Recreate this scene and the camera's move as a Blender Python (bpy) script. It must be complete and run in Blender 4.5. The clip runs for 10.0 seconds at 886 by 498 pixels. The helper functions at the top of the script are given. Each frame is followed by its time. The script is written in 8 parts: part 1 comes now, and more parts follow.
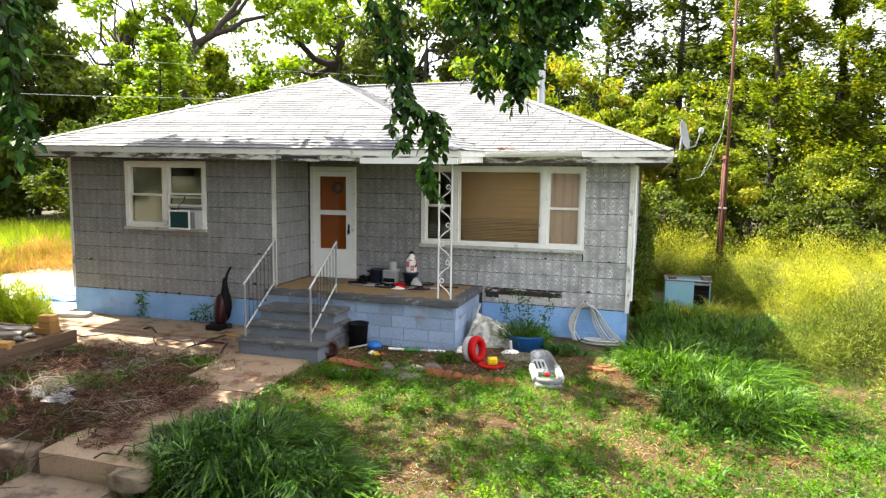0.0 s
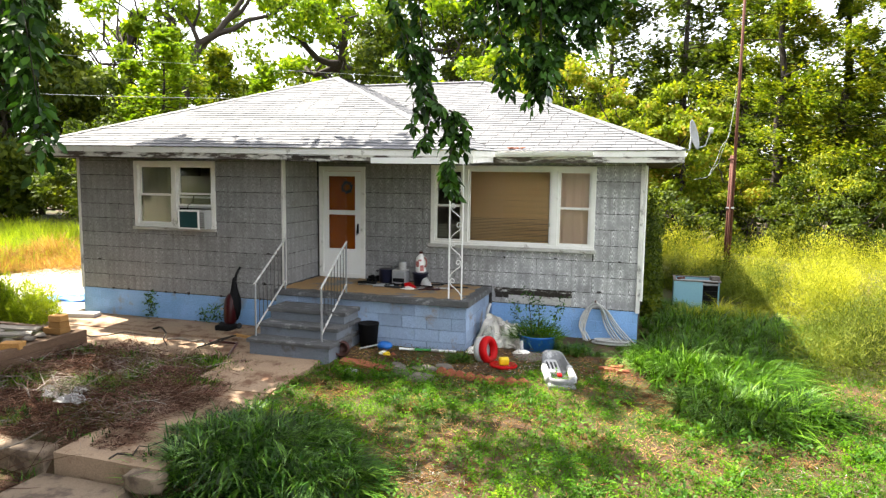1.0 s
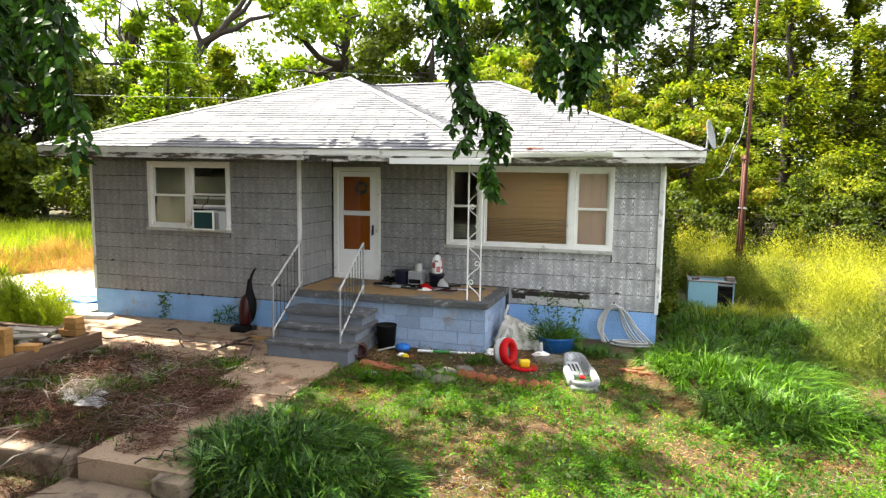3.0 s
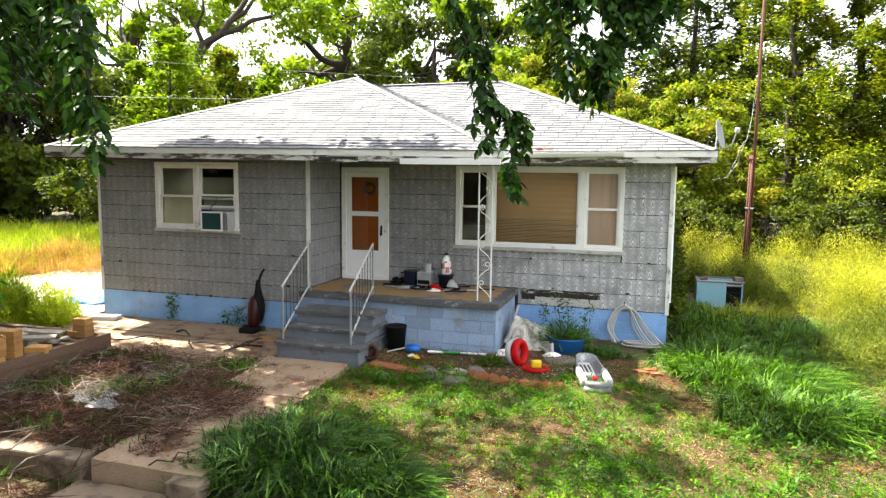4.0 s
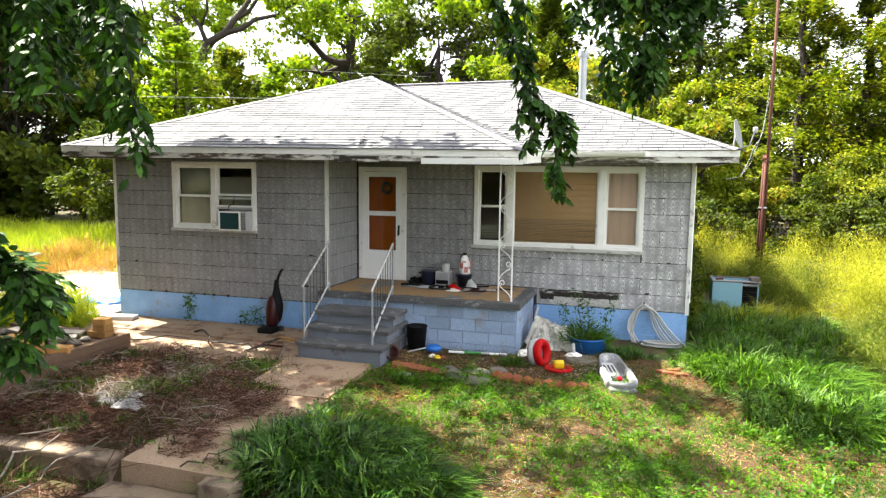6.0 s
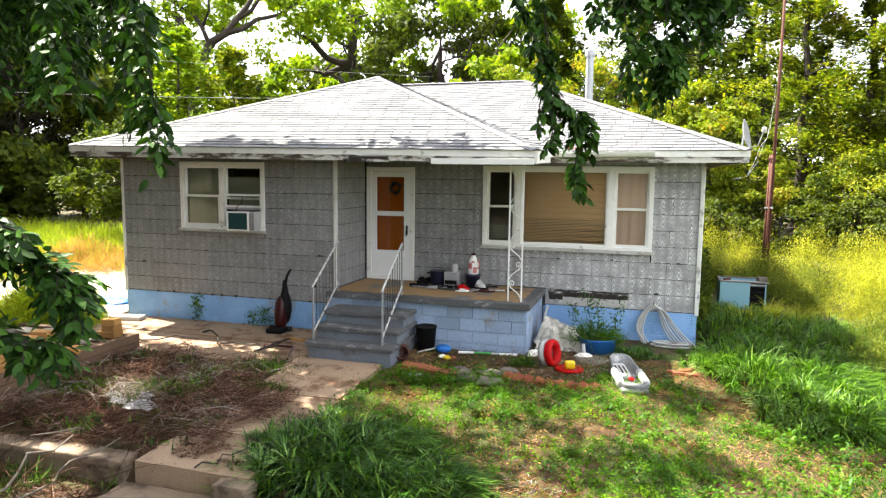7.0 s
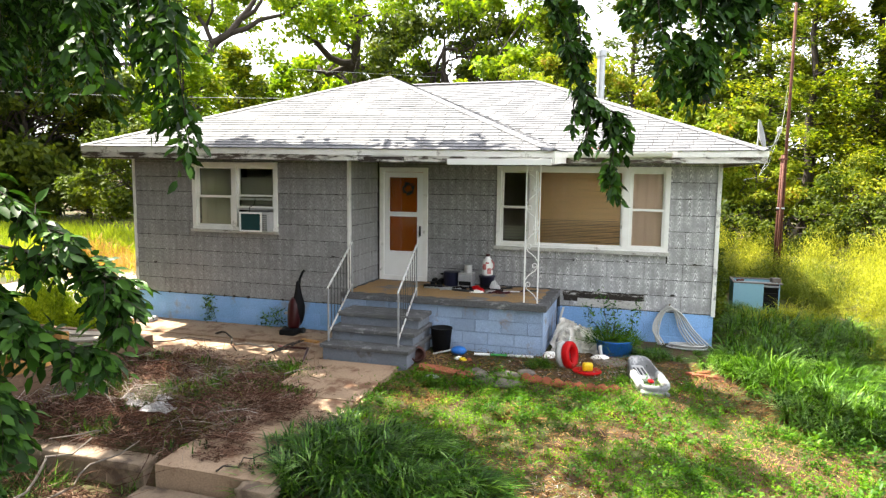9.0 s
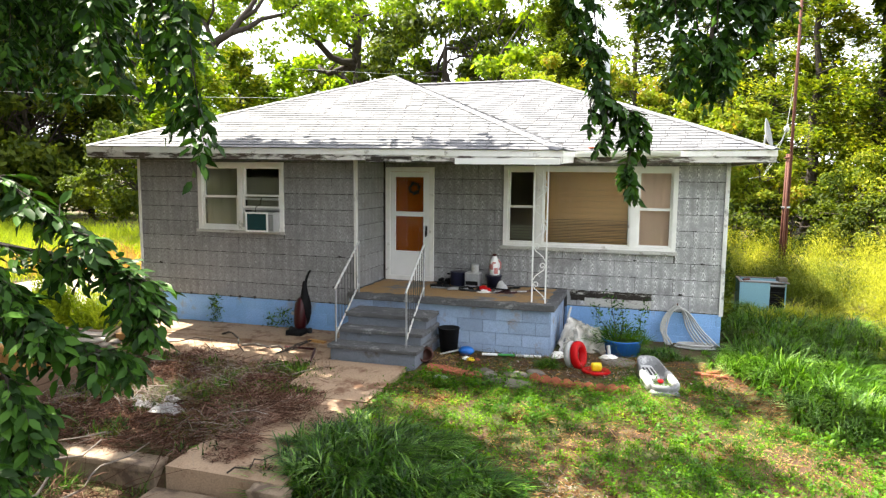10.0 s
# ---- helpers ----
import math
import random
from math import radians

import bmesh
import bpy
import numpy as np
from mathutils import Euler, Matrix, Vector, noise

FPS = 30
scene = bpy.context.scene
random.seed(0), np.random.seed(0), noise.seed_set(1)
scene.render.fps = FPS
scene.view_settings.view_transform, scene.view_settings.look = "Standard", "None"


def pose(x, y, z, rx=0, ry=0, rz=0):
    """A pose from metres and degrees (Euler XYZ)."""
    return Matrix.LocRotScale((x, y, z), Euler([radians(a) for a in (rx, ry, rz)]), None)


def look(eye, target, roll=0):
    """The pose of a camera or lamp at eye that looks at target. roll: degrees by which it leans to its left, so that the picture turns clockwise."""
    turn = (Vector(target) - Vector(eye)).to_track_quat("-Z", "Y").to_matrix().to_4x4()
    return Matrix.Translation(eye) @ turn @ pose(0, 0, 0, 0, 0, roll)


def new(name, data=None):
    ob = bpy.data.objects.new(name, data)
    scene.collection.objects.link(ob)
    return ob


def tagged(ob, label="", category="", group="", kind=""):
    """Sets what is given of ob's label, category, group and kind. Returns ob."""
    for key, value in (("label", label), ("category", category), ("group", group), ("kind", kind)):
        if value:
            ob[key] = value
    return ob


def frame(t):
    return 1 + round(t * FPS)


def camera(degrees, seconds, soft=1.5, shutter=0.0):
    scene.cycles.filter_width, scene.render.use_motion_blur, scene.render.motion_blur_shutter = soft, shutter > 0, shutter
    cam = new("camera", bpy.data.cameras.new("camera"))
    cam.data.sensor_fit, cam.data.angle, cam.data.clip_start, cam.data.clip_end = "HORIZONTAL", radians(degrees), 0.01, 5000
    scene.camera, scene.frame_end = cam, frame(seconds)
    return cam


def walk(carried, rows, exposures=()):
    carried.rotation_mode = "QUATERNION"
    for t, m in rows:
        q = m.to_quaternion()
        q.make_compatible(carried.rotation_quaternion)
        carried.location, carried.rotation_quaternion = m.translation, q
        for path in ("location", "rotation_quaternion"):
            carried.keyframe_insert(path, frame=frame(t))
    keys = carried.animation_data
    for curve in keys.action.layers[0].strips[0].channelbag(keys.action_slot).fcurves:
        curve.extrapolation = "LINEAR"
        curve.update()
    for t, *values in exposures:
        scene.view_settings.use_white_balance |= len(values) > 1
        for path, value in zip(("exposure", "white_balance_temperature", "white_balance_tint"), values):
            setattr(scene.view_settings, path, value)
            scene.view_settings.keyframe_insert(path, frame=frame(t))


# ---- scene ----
cam = camera(66.0, 10.0, soft=1.35)
PATH = [
    (0, (-0.301, 0.083, 2.775), (-0.886, 1.982, 2.554), 0.7),
    (0.5, (-0.389, 0.075, 2.757), (-0.974, 1.975, 2.538), 0.7),
    (1, (-0.455, 0.059, 2.775), (-1.043, 1.958, 2.553), 0.7),
    (1.5, (-0.54, 0.061, 2.777), (-1.125, 1.961, 2.556), 0.7),
    (2, (-0.615, 0.055, 2.781), (-1.2, 1.955, 2.559), 0.7),
    (2.5, (-0.695, 0.047, 2.79), (-1.28, 1.947, 2.566), 0.7),
    (4, (-0.939, 0.033, 2.778), (-1.524, 1.933, 2.557), 0.6),
    (4.5, (-1.029, 0.017, 2.785), (-1.613, 1.917, 2.561), 0.6),
    (5, (-1.1, -0.001, 2.782), (-1.686, 1.898, 2.559), 0.6),
    (5.5, (-1.178, -0.02, 2.787), (-1.763, 1.879, 2.563), 0.6),
    (7, (-1.414, -0.065, 2.786), (-1.998, 1.835, 2.562), 0.6),
    (7.5, (-1.476, -0.071, 2.795), (-2.06, 1.828, 2.57), 0.6),
    (8, (-1.534, -0.072, 2.79), (-2.12, 1.827, 2.566), 0.5),
    (8.5, (-1.595, -0.067, 2.791), (-2.181, 1.833, 2.567), 0.5),
    (9, (-1.656, -0.065, 2.792), (-2.242, 1.834, 2.568), 0.6),
    (9.5, (-1.72, -0.061, 2.788), (-2.305, 1.838, 2.564), 0.6),
    (10, (-1.777, -0.069, 2.796), (-2.363, 1.83, 2.57), 0.5),
]
walk(cam, [(t, look(eye, target, roll)) for t, eye, target, roll in PATH], [(0, 2.31), (4, 2.34), (7, 2.41), (10, 2.46)])

# ---- light ----
SUN = Vector((-0.525, 0.125, 0.84)).normalized()
world = bpy.data.worlds.new("sky")
scene.world = world
world.use_nodes = True
wn, wl = world.node_tree.nodes, world.node_tree.links
sky = wn.new("ShaderNodeTexSky")
sky.sky_type = "NISHITA"
sky.sun_disc = False
sky.sun_elevation = math.asin(SUN.z)
sky.sun_rotation = math.atan2(SUN.x, SUN.y)
sky.dust_density = 4.0
sky.air_density = 1.0
haze = wn.new("ShaderNodeMix")
haze.data_type = "RGBA"
haze.inputs[0].default_value = 0.55
haze.inputs[7].default_value = (11.1, 11.1, 11.2, 1)
wl.new(sky.outputs[0], haze.inputs[6])
wl.new(haze.outputs[2], wn["Background"].inputs[0])
wn["Background"].inputs[1].default_value = 0.074
sun = new("sun", bpy.data.lights.new("sun", "SUN"))
sun.data.energy = 5.0
sun.data.angle = radians(0.55)
sun.data.color = (1.0, 0.93, 0.79)
sun.matrix_world = look(SUN * 60, (0, 0, 0))

# ---- materials ----
rnd = random.Random(7)


def mat(name, c1, c2, scale=6.0, rough=0.8, bump=0.3, metal=0.0, fine=60.0, stain=None, stain_at=0.62, stain_scale=1.3, piece=0.0,
        island=0.0, stretch=(1, 1, 1), spec=0.4, grit=1.0):
    """Two colours mixed by noise at two scales, an optional stain, relief, and variation from piece to piece."""
    m = bpy.data.materials.new(name)
    m.use_nodes = True
    n, l = m.node_tree.nodes, m.node_tree.links
    b = n["Principled BSDF"]
    b.inputs["Roughness"].default_value = rough
    b.inputs["Metallic"].default_value = metal
    b.inputs["Specular IOR Level"].default_value = spec
    geo = n.new("ShaderNodeNewGeometry")
    mp = n.new("ShaderNodeMapping")
    mp.inputs["Scale"].default_value = stretch
    l.new(geo.outputs["Position"], mp.inputs[0])

    def nz(s, detail=4.0, r=0.6):
        t = n.new("ShaderNodeTexNoise")
        t.inputs["Scale"].default_value, t.inputs["Detail"].default_value, t.inputs["Roughness"].default_value = s, detail, r
        l.new(mp.outputs[0], t.inputs["Vector"])
        return t.outputs["Fac"]

    def mixc(f, a, bb):
        x = n.new("ShaderNodeMix")
        x.data_type = "RGBA"
        for s, v in ((0, f), (6, a), (7, bb)):
            if hasattr(v, "is_output"):
                l.new(v, x.inputs[s])
            else:
                x.inputs[s].default_value = (*v, 1) if isinstance(v, tuple) else v
        return x.outputs[2]

    def ramp(f, lo, hi, top=1.0):
        x = n.new("ShaderNodeMapRange")
        x.inputs[4].default_value = top
        x.inputs[1].default_value, x.inputs[2].default_value = lo, hi
        l.new(f, x.inputs[0])
        return x.outputs[0]

    big, small = nz(scale), nz(fine, 3.0)
    col = mixc(ramp(big, 0.3, 0.7), c1, c2)
    col = mixc(ramp(small, 0.35, 0.75, grit), col, tuple(0.6 * v for v in c1))
    if stain:
        col = mixc(ramp(nz(stain_scale, 6.0, 0.7), stain_at, stain_at + 0.1), col, stain)
    for amount, src in ((piece, "ShaderNodeObjectInfo"), (island, "")):
        if amount:
            if src:
                o = n.new(src).outputs["Random"]
            else:
                o = geo.outputs["Random Per Island"]
            h = n.new("ShaderNodeHueSaturation")
            v = n.new("ShaderNodeMapRange")
            v.inputs[3].default_value, v.inputs[4].default_value = 1 - amount, 1 + amount
            l.new(o, v.inputs[0])
            l.new(v.outputs[0], h.inputs["Value"])
            l.new(col, h.inputs["Color"])
            col = h.outputs[0]
    l.new(col, b.inputs["Base Color"])
    if bump:
        bp = n.new("ShaderNodeBump")
        bp.inputs["Strength"].default_value = bump
        bp.inputs["Distance"].default_value = 0.01
        l.new(small, bp.inputs["Height"])
        l.new(bp.outputs[0], b.inputs["Normal"])
    return m


def leafy(name, cols, trans=0.38, rough=0.6, spec=0.15, speck=0.5, tone=0.9):
    """Foliage: colour by leaf from a ramp, light passing through."""
    m = bpy.data.materials.new(name)
    m.use_nodes = True
    n, l = m.node_tree.nodes, m.node_tree.links
    b = n["Principled BSDF"]
    b.inputs["Roughness"].default_value = rough
    b.inputs["Specular IOR Level"].default_value = spec
    geo = n.new("ShaderNodeNewGeometry")
    r = n.new("ShaderNodeValToRGB")
    while len(r.color_ramp.elements) < len(cols):
        r.color_ramp.elements.new(0.5)
    for i, c in enumerate(cols):
        r.color_ramp.elements[i].position = i / (len(cols) - 1)
        r.color_ramp.elements[i].color = (*c, 1)
    tex = n.new("ShaderNodeTexNoise")
    tex.inputs["Scale"].default_value = tone
    l.new(geo.outputs["Position"], tex.inputs["Vector"])
    mx = n.new("ShaderNodeMix")
    mx.inputs[0].default_value = 1 - speck
    l.new(geo.outputs["Random Per Island"], mx.inputs[2])
    wide = n.new("ShaderNodeMapRange")
    wide.inputs[1].default_value, wide.inputs[2].default_value = 0.3, 0.7
    l.new(tex.outputs["Fac"], wide.inputs[0])
    l.new(wide.outputs[0], mx.inputs[3])
    l.new(mx.outputs[0], r.inputs[0])
    l.new(r.outputs[0], b.inputs["Base Color"])
    t = n.new("ShaderNodeBsdfTranslucent")
    gm = n.new("ShaderNodeMix")
    gm.data_type, gm.blend_type = "RGBA", "MULTIPLY"
    gm.inputs[0].default_value = 1.0
    gm.inputs[7].default_value = (1.6, 1.7, 0.7, 1)
    l.new(r.outputs[0], gm.inputs[6])
    l.new(gm.outputs[2], t.inputs[0])
    s = n.new("ShaderNodeMixShader")
    s.inputs[0].default_value = trans
    l.new(b.outputs[0], s.inputs[1])
    l.new(t.outputs[0], s.inputs[2])
    l.new(s.outputs[0], n["Material Output"].inputs[0])
    return m


def glassy(name):
    m = bpy.data.materials.new(name)
    m.use_nodes = True
    n, l = m.node_tree.nodes, m.node_tree.links
    n.remove(n["Principled BSDF"])
    g, t, s, f = n.new("ShaderNodeBsdfGlossy"), n.new("ShaderNodeBsdfTransparent"), n.new("ShaderNodeMixShader"), n.new("ShaderNodeFresnel")
    g.inputs["Roughness"].default_value = 0.06
    t.inputs[0].default_value = (0.97, 0.98, 0.97, 1)
    l.new(f.outputs[0], s.inputs[0])
    l.new(t.outputs[0], s.inputs[1])
    l.new(g.outputs[0], s.inputs[2])
    l.new(s.outputs[0], n["Material Output"].inputs[0])
    return m


def siding_mat():
    """Weathered grey cement shingle with a pale pressed wood grain, painted brighter to the right."""
    m = mat("cement_shingle", (0.24, 0.236, 0.238), (0.31, 0.306, 0.31), 1.2, 0.9, 0.35, piece=0.09, fine=45, stain=(0.17, 0.155, 0.14), stain_at=0.62)
    n, l = m.node_tree.nodes, m.node_tree.links
    b = n["Principled BSDF"]
    src = b.inputs["Base Color"].links[0].from_socket
    geo = n.new("ShaderNodeNewGeometry")
    sep = n.new("ShaderNodeSeparateXYZ")
    l.new(geo.outputs["Position"], sep.inputs[0])
    add = n.new("ShaderNodeMath")
    l.new(sep.outputs[0], add.inputs[0])
    l.new(sep.outputs[1], add.inputs[1])
    com = n.new("ShaderNodeCombineXYZ")
    l.new(add.outputs[0], com.inputs[0])
    l.new(sep.outputs[2], com.inputs[2])

    def calc(op, a, b=0.0, c=None):
        q = n.new("ShaderNodeMath")
        q.operation = op
        for i, v in enumerate((a, b) if c is None else (a, b, c)):
            if hasattr(v, "is_output"):
                l.new(v, q.inputs[i])
            else:
                q.inputs[i].default_value = v
        return q.outputs[0]

    def noisy(scale, detail=2.0):
        t = n.new("ShaderNodeTexNoise")
        t.inputs["Scale"].default_value, t.inputs["Detail"].default_value = scale, detail
        l.new(com.outputs[0], t.inputs["Vector"])
        return t.outputs["Fac"]

    def fade(v, lo, hi, top=1.0):
        q = n.new("ShaderNodeMapRange")
        q.inputs[1].default_value, q.inputs[2].default_value, q.inputs[4].default_value = lo, hi, top
        l.new(v, q.inputs[0])
        return q.outputs[0]

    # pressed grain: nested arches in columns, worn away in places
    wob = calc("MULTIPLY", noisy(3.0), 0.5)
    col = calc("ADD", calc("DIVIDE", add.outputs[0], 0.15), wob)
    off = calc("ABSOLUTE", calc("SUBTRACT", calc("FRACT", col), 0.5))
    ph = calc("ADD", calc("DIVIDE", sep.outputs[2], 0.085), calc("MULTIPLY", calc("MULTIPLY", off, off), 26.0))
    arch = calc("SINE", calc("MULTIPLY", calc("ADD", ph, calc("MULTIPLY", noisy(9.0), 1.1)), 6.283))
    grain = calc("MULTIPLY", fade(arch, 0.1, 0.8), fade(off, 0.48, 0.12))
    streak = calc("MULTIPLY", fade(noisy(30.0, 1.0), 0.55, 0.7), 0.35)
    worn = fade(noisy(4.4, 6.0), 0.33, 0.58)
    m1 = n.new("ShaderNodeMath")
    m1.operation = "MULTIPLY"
    # grain shows more to the right, raised further to imitate brighter light there
    grain_light = calc("ADD", calc("MULTIPLY", fade(sep.outputs[0], -5.5, -2.5), 0.72), 0.3)
    l.new(calc("MULTIPLY", calc("ADD", calc("MULTIPLY", grain, 0.75), streak), grain_light), m1.inputs[0])
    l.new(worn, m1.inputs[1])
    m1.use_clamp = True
    # stronger light on the right-hand wall, mixed into the base colour
    lit = n.new("ShaderNodeMix")
    lit.data_type = "RGBA"
    l.new(calc("MULTIPLY", fade(sep.outputs[0], -4.6, -2.6, 0.55), fade(noisy(2.2, 4.0), 0.2, 0.65)), lit.inputs[0])
    l.new(src, lit.inputs[6])
    lit.inputs[7].default_value = (0.47, 0.47, 0.48, 1)
    src = lit.outputs[2]
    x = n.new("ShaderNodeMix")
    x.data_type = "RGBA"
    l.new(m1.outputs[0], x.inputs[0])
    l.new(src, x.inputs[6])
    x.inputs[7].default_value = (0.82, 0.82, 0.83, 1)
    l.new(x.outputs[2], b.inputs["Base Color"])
    return m


M = dict(
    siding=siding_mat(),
    rot=mat("rotten_sheathing", (0.05, 0.04, 0.033), (0.025, 0.02, 0.018), 6, 0.95, 0.7, stain=(0.6, 0.58, 0.55), stain_at=0.52, stain_scale=7.0, stretch=(0.4, 1, 1.5)),
    core=mat("sheathing", (0.05, 0.045, 0.04), (0.03, 0.03, 0.03), 3, 0.95),
    inner=mat("dim_plaster", (0.28, 0.25, 0.2), (0.24, 0.21, 0.17), 2, 0.9),
    roof=mat("asphalt_shingle", (0.115, 0.118, 0.131), (0.158, 0.161, 0.177), 1.2, 0.75, 0.5, fine=90, island=0.07, stain=(0.10, 0.102, 0.11), stain_at=0.56, stain_scale=2.6, spec=0.5),
    felt=mat("roof_felt", (0.05, 0.05, 0.055), (0.08, 0.08, 0.085), 4, 0.9),
    white=mat("worn_white_paint", (0.88, 0.87, 0.84), (0.78, 0.77, 0.73), 5, 0.6, 0.25, stain=(0.30, 0.27, 0.23), stain_at=0.61, stain_scale=4.5, grit=0.25),
    peel=mat("peeling_paint", (0.10, 0.075, 0.06), (0.05, 0.04, 0.033), 5, 0.85, 0.6, stain=(0.66, 0.64, 0.6), stain_at=0.44, stain_scale=5.0, stretch=(0.4, 1, 1.6)),
    flake=mat("flaking_white_paint", (0.58, 0.57, 0.54), (0.48, 0.46, 0.42), 5, 0.75, 0.5, stain=(0.12, 0.09, 0.07), stain_at=0.56, stain_scale=6.0, stretch=(0.5, 1, 1.5)),
    flaked=mat("flaked_white_corner", (0.80, 0.79, 0.76), (0.66, 0.65, 0.62), 5, 0.65, 0.4, stain=(0.26, 0.25, 0.24), stain_at=0.54, stain_scale=7.0, stretch=(1, 1, 0.5), grit=0.4),
    clean=mat("white_enamel", (0.87, 0.87, 0.86), (0.82, 0.82, 0.80), 3, 0.4, 0.05, grit=0.12),
    blue=mat("blue_masonry_paint", (0.24, 0.45, 0.80), (0.32, 0.54, 0.88), 2.5, 0.85, 0.5, piece=0.05, stain=(0.26, 0.29, 0.36), stain_at=0.6),
    bluegrey=mat("worn_blue_block", (0.34, 0.45, 0.64), (0.27, 0.34, 0.45), 2.0, 0.9, 0.6, piece=0.14, stain=(0.25, 0.235, 0.23), stain_at=0.54, stain_scale=2.6),
    bluejoint=mat("painted_joint", (0.13, 0.21, 0.38), (0.15, 0.24, 0.42), 4, 0.9),
    mortar=mat("mortar", (0.12, 0.14, 0.19), (0.10, 0.11, 0.14), 9, 0.95),
    step=mat("worn_grey_concrete", (0.085, 0.086, 0.09), (0.15, 0.15, 0.155), 3, 0.9, 0.5, stain=(0.28, 0.28, 0.285), stain_at=0.56, stain_scale=4.2, stretch=(1, 2.0, 2.0)),
    porch=mat("porch_floor_paint", (0.42, 0.25, 0.10), (0.31, 0.20, 0.10), 1.6, 0.85, 0.4, stain=(0.15, 0.15, 0.15), stain_at=0.52, stain_scale=1.8),
    slab=mat("dusty_concrete", (0.38, 0.27, 0.18), (0.30, 0.20, 0.13), 1.2, 0.9, 0.4, stain=(0.15, 0.08, 0.045), stain_at=0.51, stain_scale=2.4),
    kerb=mat("tan_concrete", (0.29, 0.215, 0.15), (0.20, 0.145, 0.10), 3.0, 0.9, 0.6, stain=(0.10, 0.07, 0.05), stain_at=0.53, stain_scale=3.0),
    drive=mat("pale_gravel", (0.46, 0.40, 0.33), (0.38, 0.33, 0.27), 3.0, 0.9, 0.6),
    # soffit colour darkened to deepen the shade at the wall tops
    soffit=mat("darkened_soffit", (0.05, 0.036, 0.027), (0.08, 0.055, 0.04), 2, 0.9, 0.4, stretch=(1, 3, 1)),
    timber=mat("old_brown_timber", (0.13, 0.075, 0.045), (0.19, 0.12, 0.075), 2, 0.9, 0.6, stretch=(1, 0.3, 3), stain=(0.06, 0.04, 0.03)),
    board=mat("grey_board", (0.30, 0.27, 0.23), (0.22, 0.19, 0.16), 2, 0.85, 0.5, piece=0.25),
    brick=mat("tan_brick", (0.47, 0.25, 0.075), (0.38, 0.19, 0.06), 6, 0.9, 0.6, piece=0.25),
    rubble=mat("grey_rubble", (0.17, 0.15, 0.13), (0.11, 0.095, 0.08), 6, 0.9, 0.7, piece=0.25),
    redbrick=mat("red_brick", (0.36, 0.11, 0.055), (0.24, 0.07, 0.04), 6, 0.9, 0.6, piece=0.2),
    rust=mat("rusty_steel", (0.09, 0.032, 0.022), (0.15, 0.055, 0.033), 9, 0.75, 0.5, metal=0.2),
    steel=mat("galvanised_steel", (0.52, 0.54, 0.56), (0.42, 0.44, 0.46), 6, 0.45, 0.1, metal=0.75),
    postgrey=mat("grey_painted_iron", (0.36, 0.37, 0.38), (0.28, 0.28, 0.29), 8, 0.6, 0.2),
    baluster=mat("grey_iron", (0.05, 0.05, 0.052), (0.09, 0.088, 0.085), 9, 0.6, 0.2),
    railm=mat("worn_painted_iron", (0.62, 0.62, 0.615), (0.5, 0.495, 0.49), 9, 0.6, 0.3, stain=(0.16, 0.10, 0.07), stain_at=0.55, stain_scale=14),
    black=mat("black_plastic", (0.006, 0.006, 0.007), (0.010, 0.010, 0.011), 5, 0.7, 0.1, spec=0.15),
    dark=mat("dark_rubber", (0.03, 0.03, 0.032), (0.045, 0.045, 0.045), 5, 0.7, 0.1),
    grey=mat("grey_plastic", (0.24, 0.25, 0.26), (0.31, 0.32, 0.33), 5, 0.5, 0.1),
    pale=mat("pale_plastic", (0.52, 0.52, 0.515), (0.44, 0.44, 0.435), 6, 0.5, 0.15, stain=(0.33, 0.3, 0.27), stain_at=0.64, stain_scale=5),
    red=mat("red_plastic", (0.50, 0.004, 0.006), (0.42, 0.003, 0.005), 5, 0.5, 0.05, spec=0.15),
    maroon=mat("dark_red_plastic", (0.035, 0.003, 0.004), (0.05, 0.004, 0.006), 5, 0.35, 0.05, spec=0.3),
    yellow=mat("yellow_plastic", (0.85, 0.62, 0.01), (0.75, 0.52, 0.01), 5, 0.4, 0.05),
    bluep=mat("blue_plastic", (0.015, 0.13, 0.48), (0.02, 0.17, 0.55), 4, 0.45, 0.1),
    tarp=mat("blue_tarpaulin", (0.03, 0.16, 0.62), (0.05, 0.22, 0.7), 8, 0.5, 0.4),
    cyan=mat("pale_blue_enamel", (0.28, 0.52, 0.62), (0.24, 0.47, 0.58), 3, 0.5, 0.1, stain=(0.2, 0.14, 0.1), stain_at=0.7, stain_scale=4),
    teal=mat("teal_plastic", (0.03, 0.33, 0.30), (0.04, 0.28, 0.27), 3, 0.5, 0.1),
    cloth=mat("dirty_white_cloth", (0.95, 0.92, 0.86), (0.90, 0.86, 0.78), 6, 0.9, 0.6, stain=(0.20, 0.12, 0.07), stain_at=0.64, stain_scale=8, stretch=(0.6, 1, 1.6), grit=0.3),
    hose=mat("pale_hose_rubber", (0.55, 0.55, 0.53), (0.45, 0.45, 0.43), 9, 0.55, 0.1),
    blind=mat("tan_blind", (0.93, 0.61, 0.31), (0.87, 0.53, 0.25), 0.9, 0.7, 0.1, stain=(0.70, 0.39, 0.17), stain_at=0.58, stain_scale=1.0),
    shade=mat("cream_shade", (0.38, 0.37, 0.28), (0.31, 0.30, 0.225), 1.5, 0.8, 0.1),
    pinkshade=mat("faded_pink_shade", (0.85, 0.60, 0.45), (0.76, 0.55, 0.43), 1.5, 0.8, 0.1),
    door=mat("brown_wood_door", (0.50, 0.115, 0.006), (0.38, 0.08, 0.005), 2.5, 0.5, 0.2, stretch=(3, 1, 0.4), spec=0.1),
